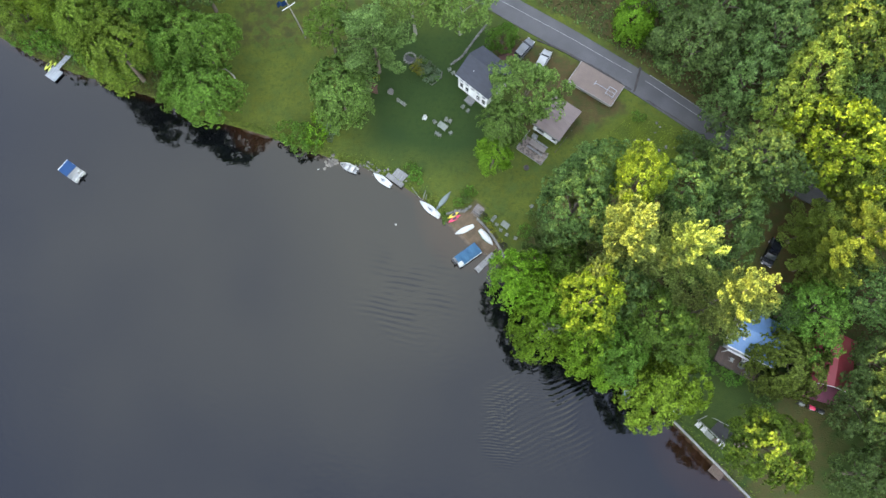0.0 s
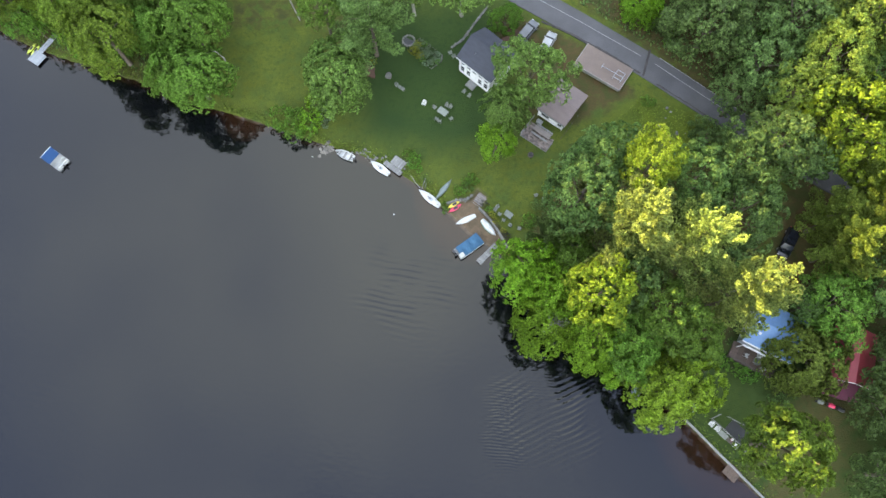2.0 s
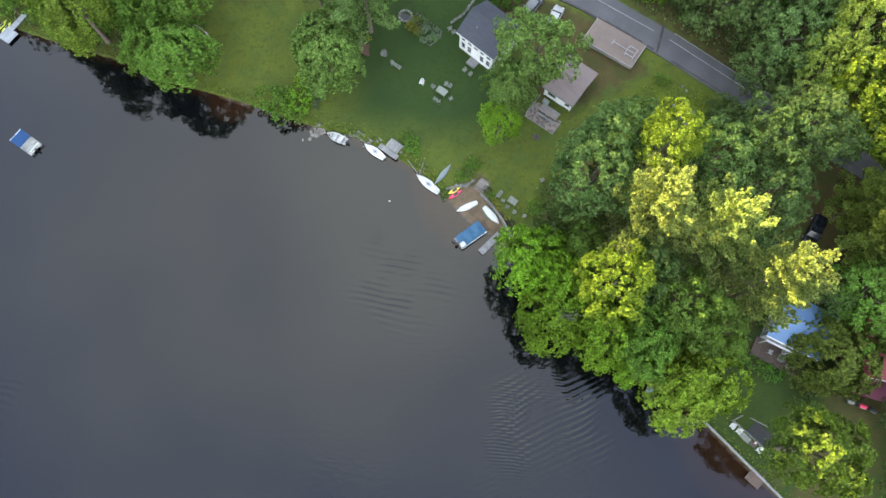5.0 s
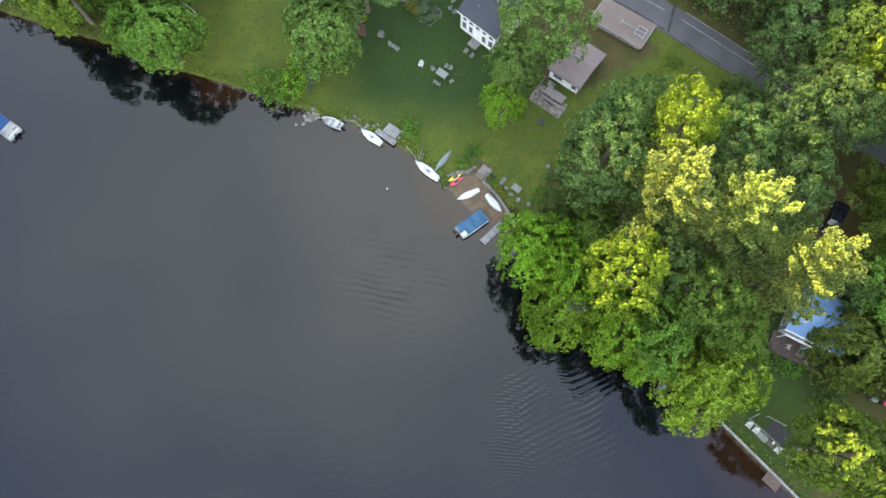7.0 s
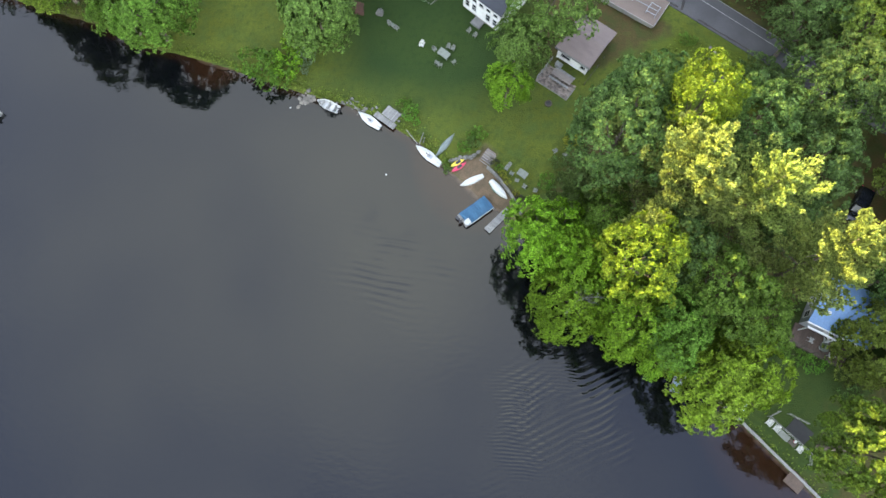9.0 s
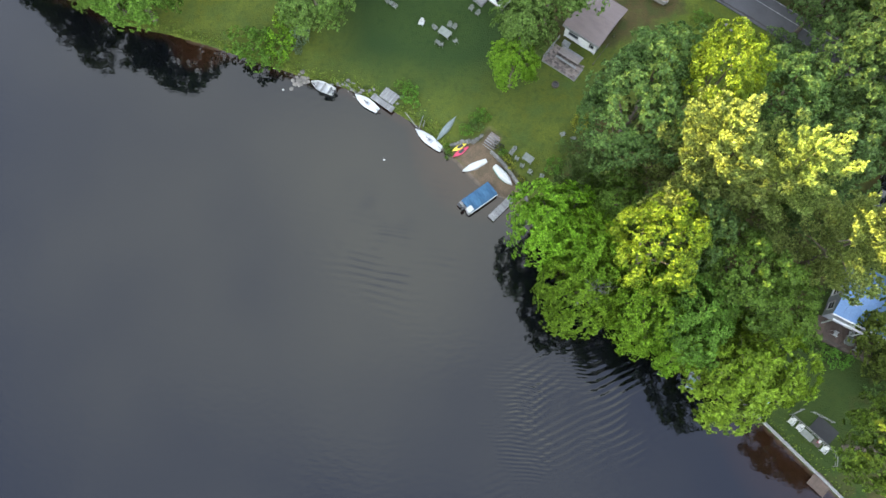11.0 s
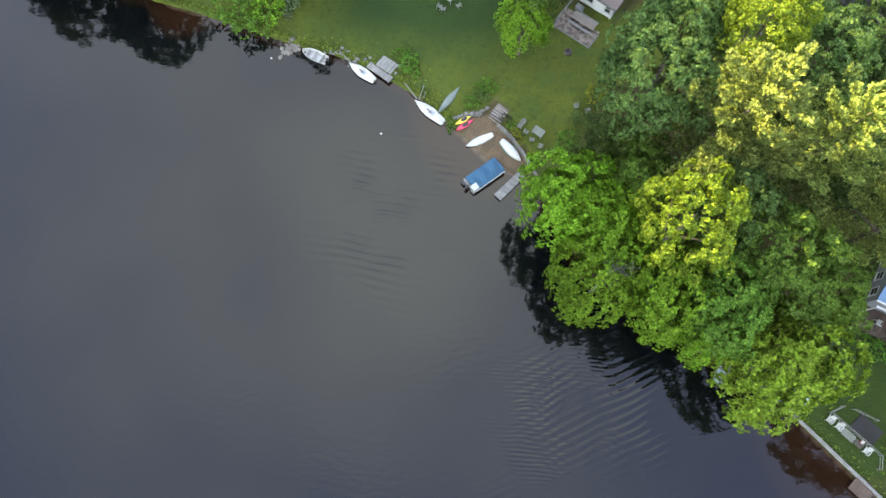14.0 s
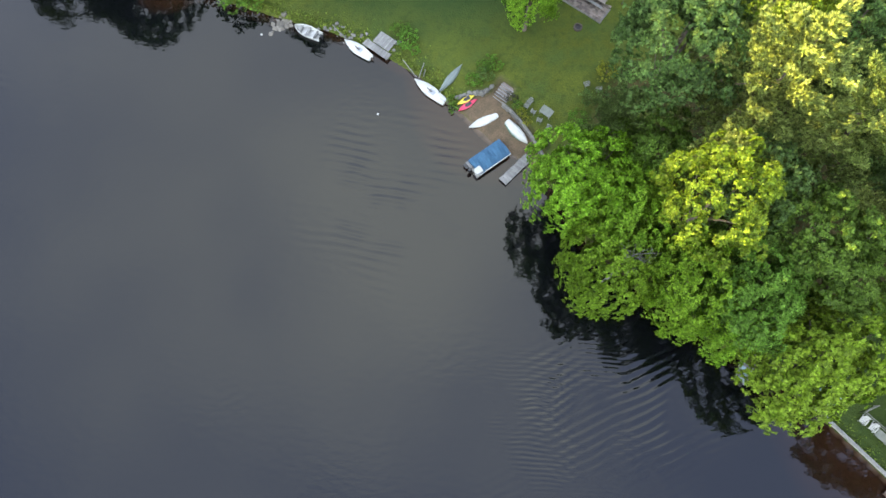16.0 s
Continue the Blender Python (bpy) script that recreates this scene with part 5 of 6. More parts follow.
def open_hull(L, w, h, stern=0.8, thick=0.05, sides=12):
    """An open boat with walls of some thickness, bow to +x."""
    bm = bmesh.new()
    rows = []
    for k in range(sides + 1):
        f = k / sides
        hw = w / 2 * (stern + (1 - stern) * min(1, f / 0.45) if f < 0.45 else max(0.06, 1 - ((f - 0.45) / 0.55) ** 2.4))
        x, lift = -L / 2 + L * f, 0.18 * h * max(0, (f - 0.5) / 0.5) ** 2
        inner = max(hw - thick, 0.01)
        xi = x + (thick if k == 0 else -thick if k == sides else 0)
        rows.append([bm.verts.new(p) for p in ((x, -hw, h + lift), (x, -hw * 0.85, 0.1), (x, 0, 0), (x, hw * 0.85, 0.1), (x, hw, h + lift),
                                               (xi, inner, h + lift), (xi, inner * 0.82, 0.14), (xi, 0, 0.1), (xi, -inner * 0.82, 0.14), (xi, -inner, h + lift))])
    for a, b in zip(rows, rows[1:]):
        for j in range(10):
            bm.faces.new((a[j], b[j], b[(j + 1) % 10], a[(j + 1) % 10]))
    for r in (rows[0], rows[-1]):
        for j in range(5):
            if j < 4:
                bm.faces.new((r[j], r[j + 1], r[8 - j], r[9 - j]))
    bmesh.ops.recalc_face_normals(bm, faces=bm.faces)
    return bm


def outboard(parent, x, material=None, s=1.0):
    o = part("outboard_motor", box(x - 0.45 * s, -0.16 * s, 0.45, x, 0.16 * s, 0.45 + 0.5 * s, 0.05), material or M_BLACK, parent, "black outboard motor")
    part("leg", box(x - 0.3 * s, -0.06, -0.25, x - 0.12 * s, 0.06, 0.46), M_BLACK, o)
    part("tiller", tube([(x - 0.1, 0, 0.7), (x + 0.45 * s, 0.05, 0.78)], [0.03, 0.025], 6), M_BLACK, o)


def heading(a, b):
    return (a[0] + b[0]) / 2, (a[1] + b[1]) / 2, math.degrees(math.atan2(b[1] - a[1], b[0] - a[0])), math.hypot(b[0] - a[0], b[1] - a[1])


def dinghy(stern, bow, label, rig=True):
    x, y, turn, L = heading(stern, bow)
    t = thing("sailing_dinghy", x, y, -0.06, turn, label, "boat", "dinghies along the shore")
    part("hull", hull(L, 1.25, 0.34, 0.62, 0.04, 0.75, 14, 0.06), M_GEL, t, "white fibreglass hull")
    well = part("cockpit", slab([(-L * 0.16, -0.26), (L * 0.02, -0.26), (L * 0.06, 0), (L * 0.02, 0.26), (-L * 0.16, 0.26)], 0.385, 0.405), M_GREYSIDING, t, "shallow grey cockpit well")
    part("coaming", box(L * 0.02, -0.33, 0.40, L * 0.045, 0.33, 0.46), M_WHITE, well)
    part("hatch", disc(0.09, 0.03, 12, x=-L * 0.05, z=0.405), M_BLACK, well)
    part("centreboard", box(-L * 0.02, -0.02, 0.405, L * 0.08, 0.02, 0.62), M_BROWNWOOD, t)
    part("mast_step", disc(0.07, 0.06, 10, x=L * 0.16, z=0.40), M_STEEL, t)
    part("rudder", box(-L / 2 - 0.30, -0.025, 0.05, -L / 2, 0.025, 0.42), M_BROWNWOOD, t)
    part("tiller", tube([(-L / 2 - 0.15, 0, 0.44), (-L / 2 + 0.6, 0.03, 0.5)], [0.02, 0.018], 6), M_BROWNWOOD, t)
    part("handrail", tube([(L * 0.42, -0.1, 0.42), (L * 0.44, 0, 0.52), (L * 0.42, 0.1, 0.42)], [0.015] * 3, 5), M_STEEL, t)
    return t


dinghy((-0.55, 32.0), (-3.75, 34.75), "white sailing dinghy without its mast, nosed to the bank")
dinghy((-8.4, 37.2), (-11.3, 39.45), "slim white sailing dinghy moored beside the small dock")


def mooring(pts, label="weathered mooring pole between boat and bank"):
    t = thing("mooring_pole", 0, 0, 0, 0, label, "pole")
    part("pole", tube(pts, [0.045] * len(pts), 6), M_GREYWOOD, t)


mooring([(-3.55, 34.9, 0.36), (-5.0, 36.8, 0.62)])
mooring([(-3.3, 34.75, 0.40), (-2.75, 36.4, 0.66)])
mooring([(-2.8, 34.9, 0.45), (-2.6, 35.7, 0.62)], "short grey spar lying by the dinghy")
mooring([(-11.1, 39.4, 0.4), (-12.6, 41.0, 0.62)])


def rowing_boat(stern, bow, label, name="rowing_boat", motor=True, w=1.35, material=None, inside=None):
    x, y, turn, L = heading(stern, bow)
    t = thing(name, x, y, -0.12, turn, label, "boat")
    part("hull", open_hull(L, w, 0.52), material or M_GEL, t)
    part("floor", slab([(-L * 0.44, -w * 0.30), (L * 0.2, -w * 0.32), (L * 0.38, 0), (L * 0.2, w * 0.32), (-L * 0.44, w * 0.30)], 0.15, 0.17), inside or M_STEEL, t)
    for f in (-0.32, -0.02, 0.26):
        hw = w * (0.44 if f < 0.2 else 0.36)
        part("thwart", box(L * f - 0.13, -hw, 0.36, L * f + 0.13, hw, 0.40), M_GREYWOOD, t)
    if motor:
        outboard(t, -L / 2 - 0.02, s=0.8)
    return t


rowing_boat((-13.9, 39.75), (-16.75, 41.15), "open white motor skiff moored at the rocks")
rowing_boat((26.7, 3.4), (28.3, 6.6), "aluminium skiff moored under overhanging boughs", material=M_STEEL, inside=M_LIGHTBLUE)


def upturned(name, a, b, w, h, material, label, z, sharp=True, rim=None, turn_over=True, group="", roll=0):
    """A light boat lying keel up on the bank."""
    x, y, turn, L = heading(a, b)
    t = thing(name, x, y, z, turn, label, "boat", group)
    bm = hull(L, w, h, 0.05 if sharp else 0.6, 0.03, 0.6, 14)
    if turn_over:
        turned(bm, Matrix.Translation((0, 0, h * 1.15)) @ Matrix.Rotation(radians(180), 4, "X"))
    part("hull", turned(bm, Matrix.Rotation(radians(roll), 4, "X")), material, t)
    if rim:
        part("gunwale", tube([(-L * 0.48, -w * 0.33, 0.08), (-L * 0.1, -w * 0.56, 0.09), (L * 0.2, -w * 0.42, 0.08), (L * 0.49, 0, 0.08)], [0.05] * 4, 6), rim, t)
        part("gunwale", tube([(-L * 0.48, w * 0.33, 0.08), (-L * 0.1, w * 0.56, 0.09), (L * 0.2, w * 0.42, 0.08), (L * 0.49, 0, 0.08)], [0.05] * 4, 6), rim, t)
    part("keel", box(-L * 0.42, -0.02, h * 1.13, L * 0.42, 0.02, h * 1.20), material, t)
    return t


upturned("canoe", (-1.2, 33.0), (1.25, 36.2), 0.85, 0.35, M_SLATEBOAT, "grey-green canoe lying keel up on the grass", 0.42)
upturned("paddle_board", (4.9, 30.6), (1.9, 29.2), 0.95, 0.18, M_GEL, "white paddle board lying on the sand", 0.10, sharp=False)
upturned("dinghy", (5.85, 29.85), (7.85, 27.4), 1.05, 0.45, M_GEL, "white dinghy lying keel up with a green gunwale", 0.12, sharp=False, rim=M_GREENPAINT)


def kayak(a, b, material, label, z):
    x, y, turn, L = heading(a, b)
    t = thing("kayak", x, y, z, turn, label, "kayak", "kayaks on the shore")
    part("hull", hull(L, 0.62, 0.24, 0.10, 0.05, 0.6, 12, 0.04), material, t)
    seat = part("cockpit", slab([(-0.45, -0.17), (0.15, -0.19), (0.38, 0), (0.15, 0.19), (-0.45, 0.17)], 0.285, 0.30), M_BLACK, t, "dark cockpit opening")
    part("seat_back", box(-0.42, -0.15, 0.30, -0.36, 0.15, 0.42, 0.01), M_BLACK, seat)
    return t


kayak((2.55, 32.85), (0.75, 31.75), M_YELLOW, "small yellow kayak on the sand", 0.16)
kayak((2.75, 32.35), (0.85, 31.05), M_PINK, "small pink-red kayak on the sand", 0.08)
kayak((-66.6, 60.0), (-67.7, 58.1), M_LIME, "lime yellow kayak at the waterline", -0.02)
kayak((-65.8, 59.7), (-67.0, 57.8), M_LIME, "lime yellow kayak at the waterline", -0.02)


def pontoon_covered():
    x, y, turn, L = heading((2.2, 24.5), (5.4, 26.85))
    L = 4.2
    t = thing("pontoon_boat", x, y, 0, turn, "pontoon boat under a taut blue cover", "boat")
    for s in (-0.66, 0.66):
        part("pontoon", tube([(-L / 2, s, 0.1), (L * 0.42, s, 0.1), (L / 2 + 0.1, s, 0.28)], [0.3, 0.3, 0.05], 12), M_STEEL, t)
    part("deck", box(-L / 2, -0.97, 0.36, L / 2, 0.97, 0.46), M_GREYWOOD, t)
    bm = bmesh.new()
    nx, ny = 14, 9
    g = [[bm.verts.new((-L * 0.43 + i / nx * L * 0.94, -0.98 + 1.96 * j / ny, 0.62 + 0.30 * math.sin(math.pi * j / ny) * (0.75 + 0.25 * math.sin(i * 1.3)) + 0.02 * math.sin(i * 2.1 + j))) for j in range(ny + 1)] for i in range(nx + 1)]
    for i in range(nx):
        for j in range(ny):
            bm.faces.new((g[i][j], g[i + 1][j], g[i + 1][j + 1], g[i][j + 1]))
    ext = bmesh.ops.extrude_edge_only(bm, edges=[ed for ed in bm.edges if ed.is_boundary])
    for v in ext["geom"]:
        if isinstance(v, bmesh.types.BMVert):
            v.co.z = 0.44
    bmesh.ops.recalc_face_normals(bm, faces=bm.faces)
    part("cover", bm, M_TARP, t, "blue fabric boat cover")
    part("rail", tube([(-L * 0.43, -1.02, 0.6), (L * 0.5, -1.02, 0.62)], [0.035, 0.035], 6), M_WHITE, t, "white side rail")
    part("seat", box(-L * 0.49, -0.95, 0.46, -L * 0.31, -0.25, 0.98, 0.05), M_GEL, t, "white stern seat")
    outboard(t, -L / 2 - 0.02, s=0.9)
    part("stern_step", box(-L / 2 - 0.35, 0.35, 0.34, -L / 2, 0.95, 0.42), M_BLACK, t)
    return t


pontoon_covered()


def pontoon_open():
    t = thing("pontoon_boat", -59.8, 39.4, 0, 145.0, "pontoon boat with a blue canopy out on the lake", "boat")
    L = 5.4
    for s in (-0.85, 0.85):
        part("pontoon", tube([(-L / 2, s, 0.1), (L * 0.42, s, 0.1), (L / 2 + 0.15, s, 0.3)], [0.3, 0.3, 0.05], 12), M_STEEL, t)
    part("deck", box(-L / 2, -1.2, 0.36, L / 2, 1.2, 0.46), M_GEL, t, "pale deck")
    bm = box(-0.9, -1.2, 2.2, 2.6, 1.2, 2.28, 0.03)
    part("canopy", bm, M_NAVY, t, "bright blue canopy")
    part("canopy_trim", box(2.605, -1.2, 2.16, 2.75, 1.2, 2.26), M_WHITE, t)
    for x in (-0.8, 2.5):
        for s in (-1.1, 1.1):
            part("canopy_pole", tube([(x, s, 0.46), (x, s, 2.2)], [0.03, 0.03], 6), M_STEEL, t)
    for s in (-1.16, 1.16):
        part("side_rail", box(-L / 2, s - 0.03, 0.46, L / 2, s + 0.03, 1.05), M_GEL, t)
    part("bench", box(-2.5, -1.05, 0.46, -1.9, 1.05, 0.9, 0.06), M_GEL, t)
    part("bench", box(-1.7, 0.5, 0.46, -1.0, 1.05, 0.9, 0.06), M_GEL, t)
    part("console", box(-1.5, -1.0, 0.46, -1.0, -0.4, 1.3, 0.05), M_GEL, t)
    outboard(t, -L / 2 - 0.02)
    t.scale = (0.55, 0.92, 0.78)
    return t


pontoon_open()


def moored(x, y, material, label, name="buoy"):
    t = thing(name, x, y, -0.12, 0, label, "buoy")
    bm = bmesh.new()
    bmesh.ops.create_uvsphere(bm, u_segments=14, v_segments=10, radius=0.13, matrix=Matrix.Translation((0, 0, 0.16)))
    part("float", bm, material, t)
    part("eye", ring(0.05, 0.02, 0.03), M_STEEL, t).location = (0, 0, 0.28)


moored(-7.5, 30.8, M_GEL, "small white mooring buoy on the lake")
moored(-20.3, 40.2, M_GEL, "small white mooring buoy near the rocks")


# ---- docks, walls, beach ----
def dock(corner, turn, length, width, top, label, across=True, posts=True, material=None, boards=None):
    """A plank dock; it runs along +x from its corner."""
    t = thing("dock", corner[0], corner[1], 0, turn, label, "dock", "docks on the shore")
    n = boards or int(length / 0.22)
    for k in range(n):
        x0 = length * k / n
        part("plank", box(x0 + 0.01, 0, top - 0.05, length * (k + 1) / n - 0.012, width + random.uniform(-0.03, 0.03), top + random.uniform(-0.008, 0.008)), material or M_GREYWOOD, t)
    for y in (0.12, width - 0.12):
        part("beam", box(0.02, y - 0.05, top - 0.22, length - 0.02, y + 0.05, top - 0.052), M_DARKWOOD, t)
    if posts:
        for x in (0.3, length - 0.3):
            for y in (0.12, width - 0.12):
                part("post", tube([(x, y, -1.6), (x, y, top - 0.05)], [0.07, 0.06], 8), M_DARKWOOD, t)
    return t


dock((5.55, 22.85), 45.0, 3.9, 0.95, 0.32, "narrow grey plank dock beside the beach")
dock((-9.35, 38.85), -37.0, 3.3, 0.8, 0.46, "grey plank landing along the bank")
dock((-8.25, 39.05), -37.0, 2.1, 1.5, 0.62, "grey plank platform on the grass bank", posts=False)
dock((-67.3, 57.0), -34.0, 2.2, 2.1, 0.40, "pale floating dock platform", material=M_GREYSIDING)
dock((-65.0, 57.9), 56.0, 3.9, 0.9, 0.62, "pale gangway from bank to floating dock", material=M_GREYSIDING)
dock((38.2, -6.3), -45.0, 2.1, 1.8, 0.30, "low brown plank dock below the sea wall", material=M_BROWNWOOD)

wall = thing("sea_wall", 0, 0, 0, 0, "low pale concrete wall along the water", "wall", kind="structure")
line = [(30.6, 3.7), (33.2, 1.25), (35.6, -1.3), (38.3, -4.2), (41.2, -7.3), (44.3, -10.6), (48, -14.5), (54, -20.8)]
for (ax, ay), (bx, by) in zip(line, line[1:]):
    L = math.hypot(bx - ax, by - ay)
    m = pose(ax, ay, 0, 0, 0, math.degrees(math.atan2(by - ay, bx - ax)))
    part("wall_panel", turned(box(0, -0.08, -1.0, L - 0.015, 0.10, 0.36), m), M_CONCRETE, wall)
    part("cap", turned(box(-0.01, -0.13, 0.36, L - 0.02, 0.15, 0.45), m), M_GREYWOOD, wall)


def stone_wall(name, pts, size, tall, label, rows=2):
    """A dry stone wall; every stone a piece of its own."""
    t = thing(name, 0, 0, 0, 0, label, "wall", kind="structure")
    seed = 0
    for (ax, ay), (bx, by) in zip(pts, pts[1:]):
        L = math.hypot(bx - ax, by - ay)
        n = max(2, int(L / (size * 1.5)))
        for r in range(rows):
            for k in range(n):
                f = (k + 0.5 * (r % 2) + random.uniform(-0.15, 0.15)) / n
                x, y = ax + (bx - ax) * f, ay + (by - ay) * f
                s = part("stone", rock(size * random.uniform(0.75, 1.15), seed, 0.65), M_STONE, t)
                seed += 1
                base = min(lie(x + 0.5, y - 0.5), lie(x - 0.3, y - 0.5), lie(x, y))
                s.location = (x + random.uniform(-0.06, 0.06), y + random.uniform(-0.06, 0.06), base + size * 0.3 + r * tall / rows)
                s.rotation_euler = (0, 0, random.random() * 6)
    return t


stone_wall("beach_wall", [(0.7, 32.45), (2.0, 32.9), (3.3, 33.0), (3.9, 33.3), (4.5, 33.9)], 0.24, 0.6, "low grey stone wall behind the beach", 3)
stone_wall("garden_wall", [(1.3, 57.6), (3.2, 59.0), (5.2, 61.8), (7.2, 64.4)], 0.20, 0.3, "rough line of pale stones beside the house", 2)
kerb = thing("beach_kerb", 0, 0, 0, 0, "curved pale concrete retaining wall", "wall", kind="structure")
line = [(5.3, 31.5), (6.2, 30.6), (7.05, 29.55), (7.75, 28.5), (8.3, 27.6), (8.8, 26.6), (9.25, 25.7), (9.4, 25.2)]
for (ax, ay), (bx, by) in zip(line, line[1:]):
    L = math.hypot(bx - ax, by - ay)
    m = pose(ax, ay, 0, 0, 0, math.degrees(math.atan2(by - ay, bx - ax)))
    part("block", turned(box(-0.02, 0.0, -0.2, L + 0.01, 0.30, random.uniform(0.80, 0.86), 0.03), m), M_STONE, kerb)

steps = thing("garden_steps", 4.45, 32.75, 0.1, 52.0, "timber-edged steps from lawn to beach", "steps", kind="structure")
for k in range(6):
    part("tread", box(0.29 * k, -1.7, 0.0, 0.29 * k + 0.30, 0, 0.13 + 0.11 * k), M_PAVER, steps)
    part("riser", box(0.29 * k - 0.06, -1.72, 0.0, 0.29 * k + 0.02, 0.02, 0.16 + 0.11 * k), M_GREYWOOD, steps)
for k in range(30):
    x, y = -18.3 + random.gauss(0, 0.65), 41.5 + random.gauss(0, 0.5)
    t = thing("boulder", x, y, max(lie(x, y), -0.05), random.random() * 360, "grey shore boulder at the waterline", "rock", "rocks on the shore")
    part("stone", rock(random.uniform(0.14, 0.36), k), M_PALESTONE, t)
for k in range(18):
    f = random.random() * 0.45
    x, y = -15 + f * 9.5 + random.gauss(0, 0.3), 40.9 - f * 3.5 + random.gauss(0, 0.3)
    t = thing("boulder", x, y, max(lie(x, y), -0.1), random.random() * 360, "small pale stone on the grassy bank", "rock", "rocks on the shore")
    part("stone", rock(random.uniform(0.07, 0.2), k + 40), M_STONE, t)


# ---- garden furniture ----
def garden_chair(material, label, group="garden chairs"):
    t = thing("garden_chair", 0, 0, 0, 0, label, "chair", group)
    for k in range(5):
        part("seat_slat", box(-0.28 + 0.115 * k, -0.28, 0.36 - 0.012 * k, -0.18 + 0.115 * k, 0.28, 0.385 - 0.012 * k), material, t)
    for k in range(5):
        bm = box(-0.012, -0.05, 0, 0.012, 0.05, 0.78 - 0.05 * abs(k - 2))
        part("back_slat", turned(bm, Matrix.Translation((-0.30, -0.24 + 0.12 * k, 0.33)) @ Matrix.Rotation(radians(-24), 4, "Y")), material, t)
    for s in (-1, 1):
        part("armrest", box(-0.42, s * 0.36 - 0.07, 0.56, 0.34, s * 0.36 + 0.07, 0.59, 0.005), material, t)
        part("leg", box(0.26, s * 0.33 - 0.03, 0, 0.34, s * 0.33 + 0.03, 0.56), material, t)
        part("leg", turned(box(-0.75, s * 0.30 - 0.02, 0.0, 0.30, s * 0.30 + 0.02, 0.1), Matrix.Translation((0, 0, 0.26)) @ Matrix.Rotation(radians(-18), 4, "Y")), material, t)
    return t


white_chair = settle(garden_chair(M_GEL, "white slatted garden armchair on the lawn"), 37.2, 0.0, 225)
white_chair.scale = (0.8, 0.8, 0.8)
green_chair = settle(garden_chair(M_GREYCHAIR, "grey slatted garden armchair on the lawn"), 7.8, 31.2, 240)
green_chair.scale = (0.62, 0.62, 0.62)


def put(ob, x, y, turn, size=1.0):
    t = settle(copy_thing(ob, Matrix.Identity(4)), x, y, turn)
    t.scale = (size, size, size)
    return t


for x, y, turn in ((37.95, -0.65, 225), (40.25, -2.95, 225), (-3.0, 48.4, 250)):
    put(white_chair, x, y, turn, 0.8)
for x, y, turn in ((8.15, 31.65, 230), (8.5, 30.6, 60), (9.1, 29.7, 70), (9.95, 28.9, 150), (11.3, 28.3, 160), (13.9, 33.3, 200), (15.1, 32.7, 190),
                   (0.5, 48.0, 250), (1.1, 47.7, 240), (-1.3, 47.7, 310), (-1.0, 45.9, 60), (-0.55, 45.55, 80), (1.2, 45.9, 120),
                   (-7.3, 51.5, 300), (-6.3, 50.8, 320), (1.0, 56.6, 200), (1.6, 56.0, 210), (3.2, 50.1, 230), (4.0, 49.4, 230)):
    put(green_chair, x, y, turn, 0.62 if y < 34 else 0.66)


def garden_table(x, y, turn, sx, sy, material, label, h=0.72):
    t = settle(thing("garden_table", 0, 0, 0, 0, label, "table", "garden tables"), x, y, turn)
    part("tabletop", box(-sx / 2, -sy / 2, h - 0.05, sx / 2, sy / 2, h, 0.02), material, t)
    for a in (-1, 1):
        for b in (-1, 1):
            part("leg", box(a * (sx / 2 - 0.1) - 0.03, b * (sy / 2 - 0.1) - 0.03, 0, a * (sx / 2 - 0.1) + 0.03, b * (sy / 2 - 0.1) + 0.03, h - 0.05), M_GREYWOOD, t)
    return t


garden_table(-0.05, 46.9, -38, 1.6, 1.0, M_MARBLE, "pale rectangular garden table on the lawn")
garden_table(9.8, 30.4, -38, 1.3, 0.9, M_MARBLE, "pale rectangular garden table above the beach")
garden_table(-6.8, 51.15, -40, 0.5, 0.5, M_MARBLE, "small pale side table on the lawn", 0.5)
garden_table(38.7, -1.4, -45, 1.3, 0.75, M_GREYCHAIR, "grey bench table among white chairs", 0.45)
garden_table(39.55, -2.2, -45, 0.9, 0.6, M_DARKWOOD, "dark low table among white chairs", 0.45)
t = settle(thing("cooler", 0, 0, 0, 0, "small red cool box on the terrace", "box"), 39.75, -2.05, 40, 0.0)
t.location.z += 0.455
part("body", box(-0.17, -0.13, 0, 0.17, 0.13, 0.22, 0.02), M_PINK, t)
part("lid", box(-0.18, -0.14, 0.222, 0.18, 0.14, 0.27, 0.02), M_GEL, t)
fence = thing("pipe_rail", 0, 0, 0, 0, "grey rail round the waterside terrace", "railing")
for pts, n in (([(37.2, 0.75), (41.35, -3.3)], 5), ([(41.35, -3.3), (41.15, -4.6)], 2), ([(37.2, 0.75), (38.4, 1.3)], 2), ([(39.4, 1.0), (41.4, -0.1)], 3)):
    (ax, ay), (bx, by) = pts
    za, zb = lie(ax, ay), lie(bx, by)
    part("rail", tube([(ax, ay, za + 0.85), (bx, by, zb + 0.85)], [0.04, 0.04], 6), M_GREYWOOD, fence)
    part("rail", tube([(ax, ay, za + 0.45), (bx, by, zb + 0.45)], [0.03, 0.03], 6), M_GREYWOOD, fence)
    for k in range(n):
        f = k / (n - 1)
        x, y = ax + (bx - ax) * f, ay + (by - ay) * f
        part("post", tube([(x, y, lie(x, y) - 0.2), (x, y, lie(x, y) + 0.9)], [0.045, 0.045], 6), M_GREYWOOD, fence)
mat_ob = settle(thing("ground_mat", 0, 0, 0, 0, "dark square mat on the grass", "mat"), 40.6, -0.9, -45, 0.03)
